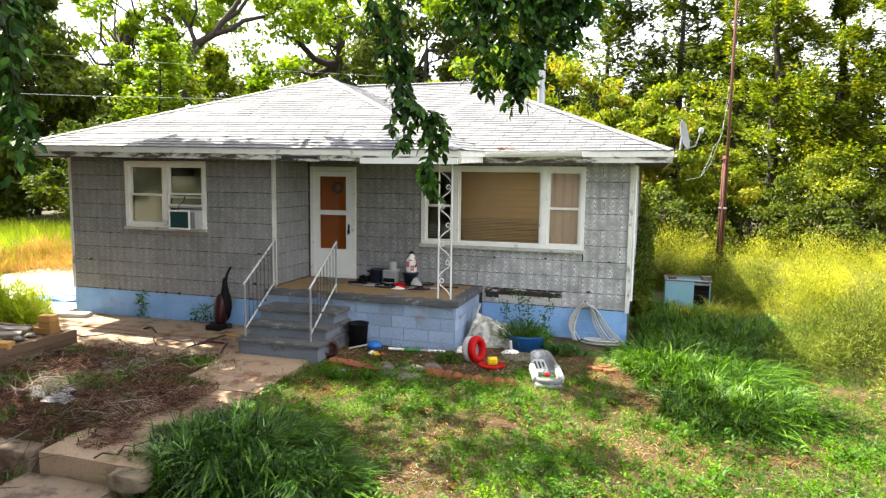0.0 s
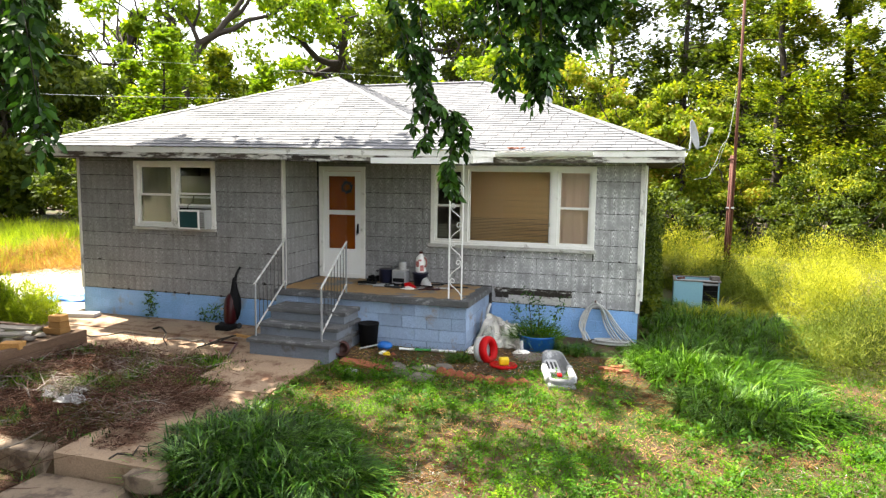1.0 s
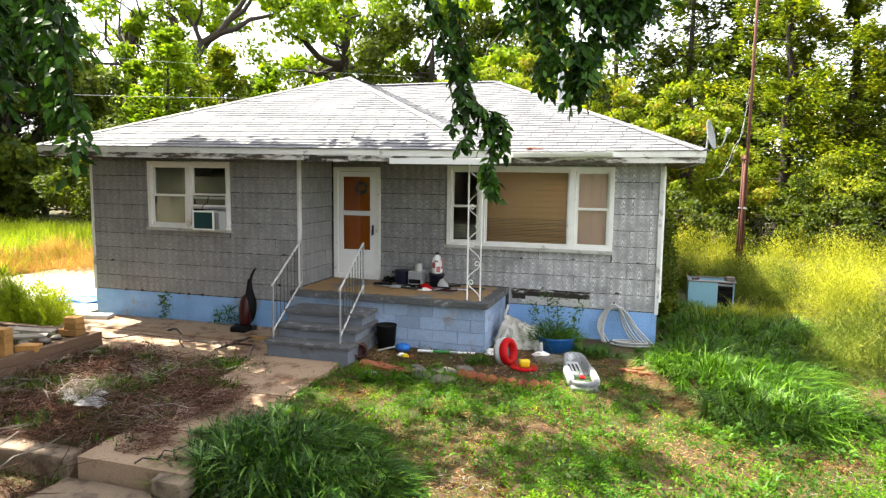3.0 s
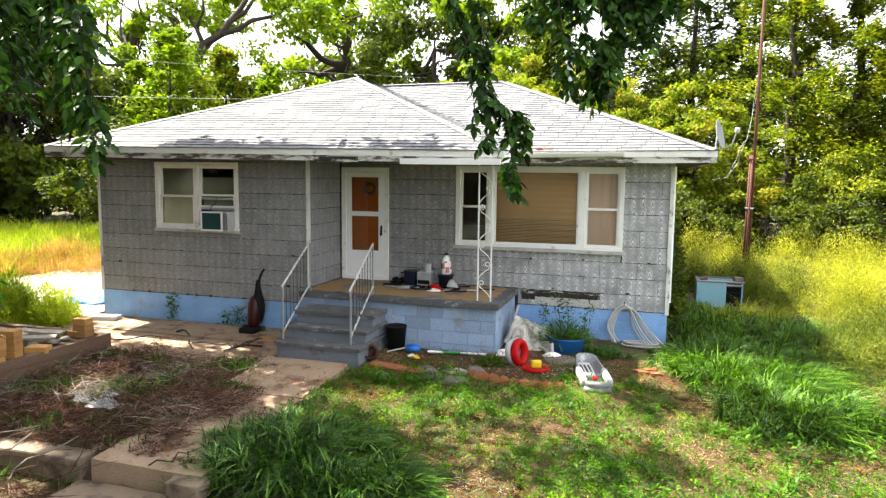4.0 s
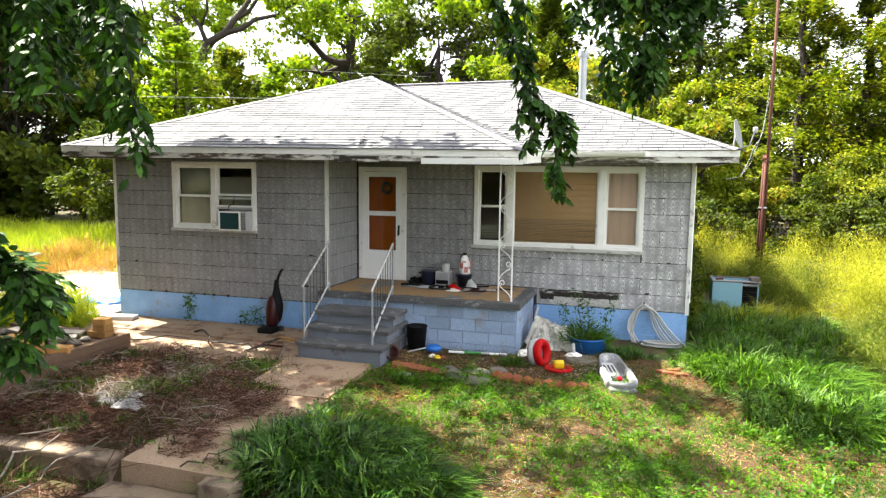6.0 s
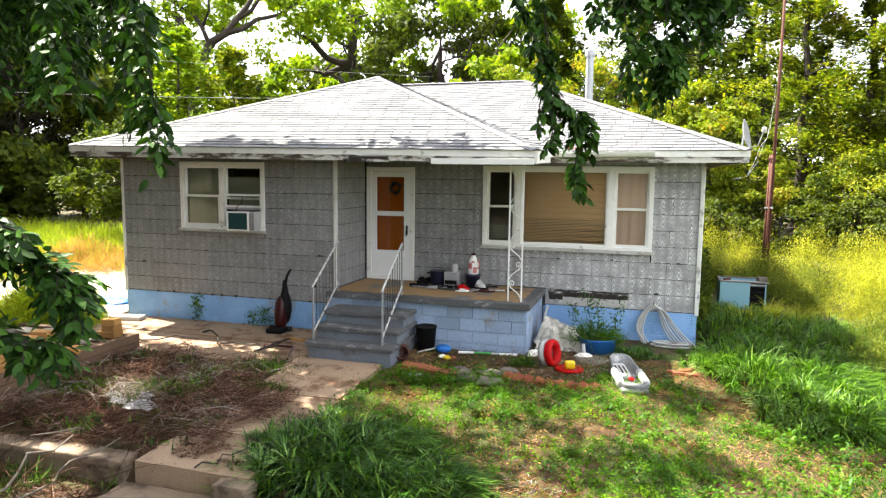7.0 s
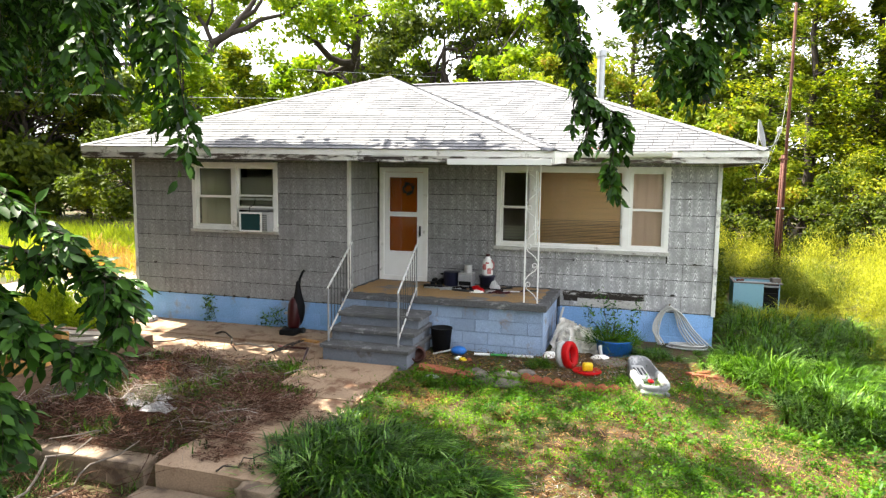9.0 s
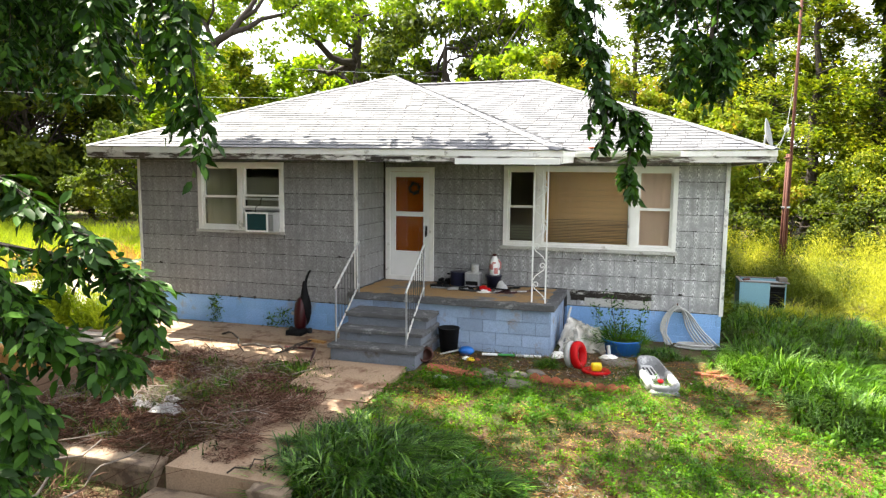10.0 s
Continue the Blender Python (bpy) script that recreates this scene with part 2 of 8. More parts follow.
    terracotta=mat("brown_pot", (0.075, 0.024, 0.016), (0.055, 0.018, 0.013), 5, 0.5, 0.2),
    green=mat("green_plastic", (0.04, 0.30, 0.06), (0.04, 0.25, 0.05), 5, 0.5, 0.1),
    foil=mat("crumpled_white_plastic", (0.8, 0.8, 0.81), (0.62, 0.62, 0.64), 9, 0.35, 0.6),
    bark=mat("bark", (0.04, 0.031, 0.025), (0.068, 0.054, 0.043), 5, 0.95, 0.9, stretch=(3, 3, 0.6)),
    palebark=mat("pale_dead_wood", (0.22, 0.185, 0.155), (0.15, 0.125, 0.105), 6, 0.9, 0.6),
    wire=mat("cable", (0.25, 0.25, 0.25), (0.2, 0.2, 0.2), 5, 0.6, 0.0),
    soil=mat("plant_soil", (0.05, 0.03, 0.02), (0.03, 0.02, 0.015), 8, 0.95, 0.7),
    glass=glassy("window_glass"),
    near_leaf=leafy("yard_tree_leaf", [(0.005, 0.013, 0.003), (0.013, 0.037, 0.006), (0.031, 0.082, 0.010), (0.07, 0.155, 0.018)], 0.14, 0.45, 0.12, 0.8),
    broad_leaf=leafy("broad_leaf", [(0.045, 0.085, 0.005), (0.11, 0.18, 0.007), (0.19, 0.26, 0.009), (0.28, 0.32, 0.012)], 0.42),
    # darker copy of broad_leaf, its green lowered to stand in for shade
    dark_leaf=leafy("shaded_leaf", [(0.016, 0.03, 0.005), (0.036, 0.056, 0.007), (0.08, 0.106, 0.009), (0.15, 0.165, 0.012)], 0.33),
    cedar_leaf=leafy("cedar_spray", [(0.017, 0.032, 0.004), (0.06, 0.096, 0.006), (0.17, 0.195, 0.009), (0.38, 0.345, 0.014)], 0.34),
    autumn_leaf=leafy("turning_leaf", [(0.05, 0.09, 0.006), (0.13, 0.18, 0.008), (0.21, 0.23, 0.012), (0.36, 0.19, 0.03)], 0.42),
    lawn_leaf=leafy("lawn_leaf", [(0.008, 0.026, 0.002), (0.032, 0.095, 0.002), (0.08, 0.19, 0.004), (0.22, 0.34, 0.010)], 0.25, 0.6, 0.1, 0.4, 2.2),
    # grass green darkened for the shaded clump; sunny_grass is the lit copy
    grass=leafy("shaded_lush_grass", [(0.005, 0.018, 0.002), (0.014, 0.05, 0.004), (0.04, 0.12, 0.008), (0.17, 0.31, 0.03)], 0.18, 0.38, 0.25, 0.88),
    weed=leafy("yellow_green_weed", [(0.035, 0.045, 0.006), (0.16, 0.18, 0.012), (0.36, 0.36, 0.03), (0.60, 0.56, 0.06)], 0.3, 0.6, 0.1, 0.3, 1.3),
    straw=leafy("dry_straw", [(0.18, 0.08, 0.025), (0.30, 0.155, 0.05), (0.44, 0.26, 0.09), (0.58, 0.40, 0.16)], 0.25),
    dead=leafy("dead_brush", [(0.012, 0.007, 0.005), (0.055, 0.026, 0.018), (0.16, 0.082, 0.056), (0.42, 0.31, 0.24)], 0.05, 0.9, 0.05, 0.7),
    thatch=leafy("brown_thatch", [(0.018, 0.009, 0.004), (0.07, 0.035, 0.014), (0.18, 0.10, 0.04), (0.44, 0.31, 0.14)], 0.1, 0.9, 0.05),
)


def ground_mat():
    m = mat("yard_soil", (0.07, 0.038, 0.02), (0.12, 0.066, 0.032), 1.6, 0.95, 0.9, fine=35, stain=(0.045, 0.052, 0.012), stain_at=0.44, stain_scale=0.8)
    return m


M["ground"] = ground_mat()

# ---- building blocks ----


def thing(name, label, category, at=(0, 0, 0), group="", kind=""):
    ob = new(name)
    ob.empty_display_size = 0.1
    ob.location = at
    return tagged(ob, label, category, group, kind)


def finish(me, material, smooth=False):
    me.materials.append(material)
    if smooth:
        me.polygons.foreach_set("use_smooth", [True] * len(me.polygons))
    return me


def attach(ob, parent):
    """Put ob under its thing or part, keeping its place."""
    if parent:
        ob.parent = parent
        if parent.parent is None:
            ob.matrix_parent_inverse = parent.matrix_basis.inverted()
    return ob


def part(name, bm, material, parent=None, label="", smooth=False, kind=""):
    me = bpy.data.meshes.new(name)
    bm.to_mesh(me)
    bm.free()
    finish(me, material, smooth)
    ob = new(name, me)
    attach(ob, parent)
    if label:
        ob["label"] = label
    if kind:
        ob["kind"] = kind
    return ob


def B():
    return bmesh.new()


def box(bm, x0, x1, y0, y1, z0, z1, bevel=0.0, m=None):
    r = bmesh.ops.create_cube(bm, size=1.0, matrix=Matrix.Translation(((x0 + x1) / 2, (y0 + y1) / 2, (z0 + z1) / 2)) @ Matrix.Diagonal((x1 - x0, y1 - y0, z1 - z0, 1)))
    vs = r["verts"]
    if bevel:
        es = list({e for v in vs for e in v.link_edges})
        r2 = bmesh.ops.bevel(bm, geom=es, offset=bevel, segments=2, affect="EDGES", profile=0.6)
        vs = list({v for f in r2["faces"] for v in f.verts} | {v for v in vs if v.is_valid})
    if m is not None:
        bmesh.ops.transform(bm, matrix=m, verts=vs)
    return bm


def frame_box(bm, x0, x1, z0, z1, y0, y1, w, bevel=0.004):
    """A rectangular frame of width w in the x-z plane."""
    box(bm, x0, x1, y0, y1, z1 - w, z1, bevel)
    box(bm, x0, x1, y0, y1, z0, z0 + w, bevel)
    box(bm, x0, x0 + w, y0 + 0.001, y1 - 0.001, z0 + w, z1 - w, bevel)
    box(bm, x1 - w, x1, y0 + 0.001, y1 - 0.001, z0 + w, z1 - w, bevel)
    return bm


def tube(bm, pts, r, n=8, r_end=None, cap=True):
    pts = [Vector(p) for p in pts]
    r_end = r if r_end is None else r_end
    rings = []
    ref = Vector((0.31, 0.17, 0.93))
    for i, p in enumerate(pts):
        d = (pts[min(i + 1, len(pts) - 1)] - pts[max(i - 1, 0)]).normalized()
        u = d.cross(ref)
        u = u.normalized() if u.length > 1e-3 else d.cross(Vector((1, 0, 0))).normalized()
        v = d.cross(u)
        k = r + (r_end - r) * i / max(1, len(pts) - 1)
        rings.append([bm.verts.new(p + (u * math.cos(a) + v * math.sin(a)) * k) for a in (2 * math.pi * j / n for j in range(n))])
    for a, b in zip(rings, rings[1:]):
        for j in range(n):
            bm.faces.new((a[j], a[(j + 1) % n], b[(j + 1) % n], b[j]))
    if cap:
        bm.faces.new(rings[0][::-1])
        bm.faces.new(rings[-1])
    return bm


def lathe(bm, prof, n=24, at=(0, 0, 0), m=None, cap=True):
    """Turn a profile of (radius, height) about z."""
    at = Vector(at)
    rings = []
    for r, z in prof:
        rings.append([bm.verts.new(at + Vector((r * math.cos(2 * math.pi * j / n), r * math.sin(2 * math.pi * j / n), z))) for j in range(n)])
    for a, b in zip(rings, rings[1:]):
        for j in range(n):
            bm.faces.new((a[j], a[(j + 1) % n], b[(j + 1) % n], b[j]))
    if cap:
        bm.faces.new(rings[0][::-1])
        bm.faces.new(rings[-1])
    if m is not None:
        bmesh.ops.transform(bm, matrix=m, verts=[v for q in rings for v in q])
    return bm


def minus(rect, holes):
    """The rectangle (x0, x1, z0, z1) less the holes, as rectangles."""
    out = [rect]
    for h in holes:
        nxt = []
        for x0, x1, z0, z1 in out:
            a0, a1, b0, b1 = max(x0, h[0]), min(x1, h[1]), max(z0, h[2]), min(z1, h[3])
            if a0 >= a1 or b0 >= b1:
                nxt.append((x0, x1, z0, z1))
                continue
            if x0 < a0:
                nxt.append((x0, a0, z0, z1))
            if a1 < x1:
                nxt.append((a1, x1, z0, z1))
            if z0 < b0:
                nxt.append((a0, a1, z0, b0))
            if b1 < z1:
                nxt.append((a0, a1, b1, z1))
        out = nxt
    return [r for r in out if r[1] - r[0] > 0.02 and r[3] - r[2] > 0.02]


def leaf_cloud(name, c, d, up, length, width, material, parent=None, shape="diamond", kind="", label="", fold=0.25):
    """Many small leaves as one mesh: places c, ways d, rough normals up, lengths and widths."""
    c, d, up = (np.asarray(a, float) for a in (c, d, up))
    k = len(c)
    d = d / np.maximum(np.linalg.norm(d, axis=1, keepdims=True), 1e-6)
    side = np.cross(d, up)
    side /= np.maximum(np.linalg.norm(side, axis=1, keepdims=True), 1e-6)
    nor = np.cross(side, d)
    L, W = np.broadcast_to(length, (k,))[:, None], np.broadcast_to(width, (k,))[:, None]

    def pt(a, b, h):
        return c + d * L * a + side * W * b + nor * W * h

    if shape == "diamond":
        vs = [pt(0, 0, 0), pt(0.45, -0.5, fold), pt(1, 0, -0.1), pt(0.45, 0.5, fold)]
        fs = [(0, 2, 1), (0, 3, 2)]
    elif shape == "oval":
        st = ((0.24, 0.40), (0.58, 0.45))
        vs = [pt(0, 0, 0)]
        for a, b in st:
            vs += [pt(a, -b, 0.16 * b - 0.25 * a * a), pt(a, 0, -0.06 - 0.25 * a * a), pt(a, b, 0.16 * b - 0.25 * a * a)]
        vs.append(pt(1, 0, -0.32))
        fs = [(0, 2, 1), (0, 3, 2)]
        for j in range(1):
            q = 1 + 3 * j
            fs += [(q, q + 1, q + 4), (q, q + 4, q + 3), (q + 1, q + 2, q + 5), (q + 1, q + 5, q + 4)]
        fs += [(4, 5, 7), (5, 6, 7)]
    elif shape == "arch":  # a long blade that arches over
        st = ((0.0, 0.3), (0.42, 0.5), (0.76, 0.34))
        vs = []
        for a, b in st:
            vs += [pt(a, -b, 0) + up * L * (0.62 * a * a), pt(a, b, 0) + up * L * (0.62 * a * a)]
        vs.append(pt(1, 0, 0) + up * L * 0.62)
        fs = []
        for j in range(2):
            q = 2 * j
            fs += [(q, q + 1, q + 3), (q, q + 3, q + 2)]
        fs.append((4, 5, 6))
    else:  # a blade that bends over
        vs = [pt(0, -0.5, 0), pt(0, 0.5, 0), pt(0.5, -0.4, 0), pt(0.5, 0.4, 0), pt(1, 0, 0)]
        fs = [(0, 1, 3), (0, 3, 2), (2, 3, 4)]
    nv = len(vs)
    co = np.stack(vs, 1).reshape(-1, 3)
    if shape == "blade":
        co = co.reshape(k, nv, 3)
        co[:, 4, :] += (up * L * 0.55)
        co[:, 2:4, :] += (up * L * 0.08)[:, None, :]
        co = co.reshape(-1, 3)
    tri = (np.array(fs)[None] + (np.arange(k) * nv)[:, None, None]).reshape(-1, 3)
    me = bpy.data.meshes.new(name)
    me.vertices.add(len(co))
    me.vertices.foreach_set("co", co.ravel())
    me.loops.add(tri.size)
    me.loops.foreach_set("vertex_index", tri.ravel().astype(np.int32))
    me.polygons.add(len(tri))
    me.polygons.foreach_set("loop_start", np.arange(0, tri.size, 3, dtype=np.int32))
    me.polygons.foreach_set("loop_total", np.full(len(tri), 3, dtype=np.int32))
    me.update(calc_edges=True)
    finish(me, material)
    ob = new(name, me)
    attach(ob, parent)
    if kind:
        ob["kind"] = kind
    if label:
        ob["label"] = label
    return ob


G = np.random.default_rng(11)


def ground_z(x, y):
    """Height of the yard, level at the house and falling gently forward, with a drop at the kerb."""
    z = -0.03 - 0.045 * max(0.0, min(10.0 - y, 4.6))
    if -6.5 < x < -5.0 and 5.2 < y < 9.3 and not (6.1 < y < 7.7 and x < -5.6):
        z -= 0.06
    if y < 5.72:
        z -= 0.30 * min(1.0, (5.72 - y) / 0.2) * (1.0 if x < -4.6 else max(0.0, 1 - (x + 4.6) / 2.0))
    if y > 13:
        z += 0.006 * min(y - 13, 40)
    return z + 0.03 * noise.noise(Vector((x * 0.6, y * 0.6, 0))) + 0.015 * noise.noise(Vector((x * 2.3, y * 2.3, 4)))


# ---- ground, paving ----
def ground():
    """One sheet, fine in the yard and coarse towards the horizon."""
    xs = sorted(set([-900, -500, -250, -120, -70] + [round(-45 + 1.0 * i, 2) for i in range(75)] + [round(-12 + 0.25 * i, 2) for i in range(80)] + [50, 90, 160, 300, 600, 900]))
    ys = sorted(set([-300, -100, -40, -15, -8] + [round(-4 + 0.25 * i, 2) for i in range(80)] + [round(16 + 1.5 * i, 2) for i in range(36)] + [90, 140, 220, 400, 800, 1500]))
    bm = B()
    grid = [[bm.verts.new((x, y, ground_z(x, y))) for x in xs] for y in ys]
    for a, b in zip(grid, grid[1:]):
        for i in range(len(xs) - 1):
            bm.faces.new((a[i], a[i + 1], b[i + 1], b[i]))
    tagged(part("ground", bm, M["ground"], smooth=True), "bare reddish soil with patchy grass and weeds", "ground", kind="structure")


ground()


def slab_sheet(name, x0, x1, y0, y1, material, thick, lift, label, cracks=(), seed=1, kind="structure", category="pavement"):
    """A cast slab that follows the ground, with uneven edges and open cracks between its panels."""
    r = random.Random(seed)
    ob = thing(name, label, category, ((x0 + x1) / 2, (y0 + y1) / 2, 0), kind=kind)
    ys = [y0, *cracks, y1]
    for a, b in zip(ys, ys[1:]):
        bm = B()
        nx, ny = max(2, int((x1 - x0) / 0.18)), max(2, int((b - a) / 0.18))
        tilt = r.uniform(-0.008, 0.008)
        top, bot = [], []
        for j in range(ny + 1):
            rowt, rowb = [], []
            for i in range(nx + 1):
                u, v = x0 + (x1 - x0) * i / nx, a + 0.006 + (b - a - 0.012) * j / ny
                if i in (0, nx):
                    u += r.uniform(-0.025, 0.025)
                if j in (0, ny):
                    v += r.uniform(-0.006, 0.006)
                z = lift(u, v) + tilt * (u - x0) + 0.002 * r.uniform(-1, 1)
                rowt.append(bm.verts.new((u, v, z)))
                rowb.append(bm.verts.new((u, v, z - thick)))
            top.append(rowt)
            bot.append(rowb)
        for j in range(ny):
            for i in range(nx):
                bm.faces.new((top[j][i], top[j][i + 1], top[j + 1][i + 1], top[j + 1][i]))
        for i in range(nx):
            bm.faces.new((bot[0][i], bot[0][i + 1], top[0][i + 1], top[0][i]))
            bm.faces.new((top[ny][i], top[ny][i + 1], bot[ny][i + 1], bot[ny][i]))
        for j in range(ny):
            bm.faces.new((top[j][0], top[j + 1][0], bot[j + 1][0], bot[j][0]))
            bm.faces.new((bot[j][nx], bot[j + 1][nx], top[j + 1][nx], top[j][nx]))
        part("panel", bm, material, ob)
    return ob


slab_sheet("patio", -11.0, -6.42, 8.55, 10.5, M["slab"], 0.12, lambda x, y: 0.0 - 0.02 * (10.5 - y), "dusty tan concrete patio with dappled sun against the house", (9.6,), 3)
slab_sheet("walkway", -6.44, -5.12, 5.50, 9.02, M["slab"], 0.42, lambda x, y: -0.035 - 0.195 * max(0, min(1, (8.9 - y) / 3.4)), "cracked tan concrete walkway from steps to kerb", (6.35, 7.6), 4)
slab_sheet("driveway", -16.5, -11.2, 10.0, 15.5, M["drive"], 0.1, lambda x, y: 0.0, "sun-bleached pale gravel drive beside the house", (), 5)
slab_sheet("lower_step", -6.56, -5.4, 4.75, 5.46, M["kerb"], 0.16, lambda x, y: -0.45, "low tan concrete step below the kerb", (), 6)


def kerbs():
    for i, (x0, x1) in enumerate(((-7.92, -6.60), (-9.25, -7.94), (-10.6, -9.27))):
        bm = B()
        box(bm, x0, x1, 5.46 + 0.01 * i, 5.75, -0.335, -0.25 - 0.01 * i, 0.022)
        box(bm, x0 + 0.01, x1 - 0.01, 5.51 + 0.01 * i, 5.74, -0.62, -0.336, 0.01)
        bmesh.ops.subdivide_edges(bm, edges=[e for e in bm.edges if e.calc_length() > 0.5], cuts=7)
        for v in bm.verts:
            v.co += Vector((0, 0.012, 0.012)) * noise.noise(v.co * 3.5)
        tagged(part("kerb_stone", bm, M["kerb"], smooth=False), "worn tan concrete kerb stone along the raised bed", "kerb", "kerb stones", "structure")
    bm = B()
    bmesh.ops.create_icosphere(bm, subdivisions=3, radius=1.0)
    for v in bm.verts:
        n = v.co.normalized()
        v.co = Vector((max(-0.8, min(0.8, n.x * 1.2)) * 0.24, max(-0.75, min(0.75, n.y * 1.2)) * 0.14, max(-0.7, min(0.7, n.z * 1.3)) * 0.12)) * (1 + 0.12 * noise.noise(n * 2.5)) + Vector((-5.2, 5.42, -0.33))
    tagged(part("kerb_stone", bm, M["kerb"], smooth=True), "broken rounded end of the tan kerb in the grass", "kerb", "kerb stones", "structure")


kerbs()

# ---- house ----
YL, YR, ZT, ZF, PORCH = 10.55, 11.80, 2.98, 0.50, 0.775
XL, XC, XR, YB = -11.02, -6.61, -0.65, 19.2
LW = (-9.72, -7.97, 1.70, 2.93)
RW = (-4.32, -1.41, 1.48, 2.91)
DR = (-6.50, -5.66, PORCH, 2.84)
house = thing("house", "single-storey house with grey cement shingles and pale hip roof", "house", (-6, 14, 0))


def shift(bm, y):
    bmesh.ops.translate(bm, vec=(0, y, 0), verts=bm.verts)
    return bm


def wall_core(name, rect, holes, y, t=0.16):
    bm = B()
    for x0, x1, z0, z1 in minus(rect, holes):
        box(bm, x0, x1, y, y + t, z0, z1)
    return part(name, bm, M["core"], house)


wl_ = wall_core("front_wall", (XL, XC, 0.0, ZT), [LW], YL)
wr_ = wall_core("front_wall", (XC, XR, 0.0, ZT), [RW, DR], YR)
bm = B()
box(bm, XC - 0.16, XC, YL + 0.16, YR, 0.0, ZT)
ws_ = part("porch_side_wall", bm, M["core"], house)
bm = B()
box(bm, XR - 0.16, XR, YR + 0.16, YB, 0.0, ZT)
we_ = part("side_wall", bm, M["core"], house)
bm = B()
box(bm, XL, XL + 0.16, YL + 0.16, YB, 0.0, ZT)
ww_ = part("side_wall", bm, M["core"], house)
bm = B()
box(bm, XL + 0.16, XR - 0.16, YB - 0.16, YB, 0.0, ZT)
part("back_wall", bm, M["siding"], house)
bm = B()
box(bm, XL + 0.2, XR - 0.2, YR + 0.2, YB - 0.2, 0.66, 0.72)
box(bm, XL + 0.2, XC - 0.2, YL + 0.2, YR + 0.2, 0.66, 0.72)
part("inner_floor", bm, M["inner"], house)
bm = B()
box(bm, XL + 0.17, XR - 0.17, 14.0, 14.1, 0.72, ZT)
part("inner_wall", bm, M["inner"], house)


def roof():
    eave = {"a": (-11.55, 9.85, 3.20), "b": (-3.05, 9.85, 3.12), "c": (-3.05, 11.25, 3.15), "d": (-0.05, 11.25, 3.17), "e": (-0.05, 19.75, 3.16), "f": (-11.55, 19.75, 3.16)}
    P = {k: Vector(v) for k, v in eave.items()}
    P["p"], P["q"], P["r"], P["s"] = Vector((-7.3, 14.1, 4.84)), Vector((-7.3, 15.5, 4.84)), Vector((-4.3, 15.5, 4.85)), Vector((-7.3, 15.5, 4.84))
    faces = [("a", "b", "p"), ("b", "c", "q", "p"), ("c", "d", "r", "q"), ("d", "e", "r"), ("e", "f", "q", "r"), ("f", "a", "p", "q")]
    bm = B()
    for f in faces:
        lo = [bm.verts.new(P[k] - Vector((0, 0, 0.03))) for k in f]
        up = [bm.verts.new(P[k] - Vector((0, 0, 0.006))) for k in f]
        bm.faces.new(up)
        bm.faces.new(lo[::-1])
        for i in range(len(f)):
            j = (i + 1) % len(f)
            bm.faces.new((lo[i], lo[j], up[j], up[i]))
    deck = part("roof", bm, M["felt"], house, "pale weathered asphalt shingle hip roof")
    # courses of single tabs, laid over each slope
    r = random.Random(5)
    verts, tris = [], []
    tab_me = bpy.data.meshes.new("shingle")
    tab_me.from_pydata([(0, 0, 1), (1, 0, 1), (1, 1, 0.15), (0, 1, 0.15), (0, 0, -0.2), (1, 0, -0.2)], [], [(0, 1, 2, 3), (4, 5, 1, 0)])
    finish(tab_me, M["roof"])
    made = [0]

    def slope(corners, front=False, step=0.135, tab=0.31):
        o = P[corners[0]]
        u = (P[corners[1]] - o).normalized()
        poly = [P[k] for k in corners]
        nn = (poly[1] - poly[0]).cross(poly[2] - poly[0]).normalized()
        if nn.z < 0:
            nn = -nn
        v = nn.cross(u)
        if v.z < 0:
            v = -v
        flat = [((p - o).dot(u), (p - o).dot(v)) for p in poly]
        top = max(b for _, b in flat)

        def span(b):
            xs = []
            for i in range(len(flat)):
                (x0, y0), (x1, y1) = flat[i], flat[(i + 1) % len(flat)]
                if (y0 - b) * (y1 - b) < 0:
                    xs.append(x0 + (x1 - x0) * (b - y0) / (y1 - y0))
            return (min(xs), max(xs)) if len(xs) >= 2 else None

        k = 0
        b = -0.03
        while b < top - 0.03:
            s0, s1 = span(max(b, 0.004)), span(min(b + step, top - 0.002))
            if s0 and s1:
                x = s0[0] - (k % 2) * tab / 2 - r.uniform(0, 0.03)
                wob = r.uniform(-0.006, 0.006)
                while x < s0[1]:
                    w = tab + r.uniform(-0.01, 0.01)
                    a0, a1 = max(x + 0.006, s0[0]), min(x + w - 0.006, s0[1])
                    c0, c1 = max(x + 0.006, s1[0]), min(x + w - 0.006, s1[1])
                    if a1 - a0 > 0.02 and c1 > c0 - 0.15:
                        c1 = max(c1, c0)
                        bl = b + wob + r.uniform(-0.004, 0.004)
                        lift = 0.010 + r.uniform(0, 0.004) + (0.004 if r.random() < 0.05 else 0)
                        if front and a1 - a0 > 0.28 and c1 - c0 > 0.28 and made[0] < 300 and 0 < b < 0.62:
                            made[0] += 1
                            tb = new("shingle", tab_me)
                            tb.matrix_basis = Matrix.Translation(o + u * a0 + v * bl) @ Matrix((u, v, nn)).transposed().to_4x4() @ Matrix.Diagonal((a1 - a0, b + step - bl, lift, 1))
                            attach(tb, deck)
                            x += w
                            continue
                        base = len(verts)
                        for (aa, bb, h) in ((a0, bl, lift), (a1, bl, lift), (c1, b + step, 0.002), (c0, b + step, 0.002), (a0, bl, -0.002), (a1, bl, -0.002)):
                            verts.append(tuple(o + u * aa + v * bb + nn * h))
                        tris.append((base, base + 1, base + 2, base + 3))
                        tris.append((base + 4, base + 5, base + 1, base))
                    x += w
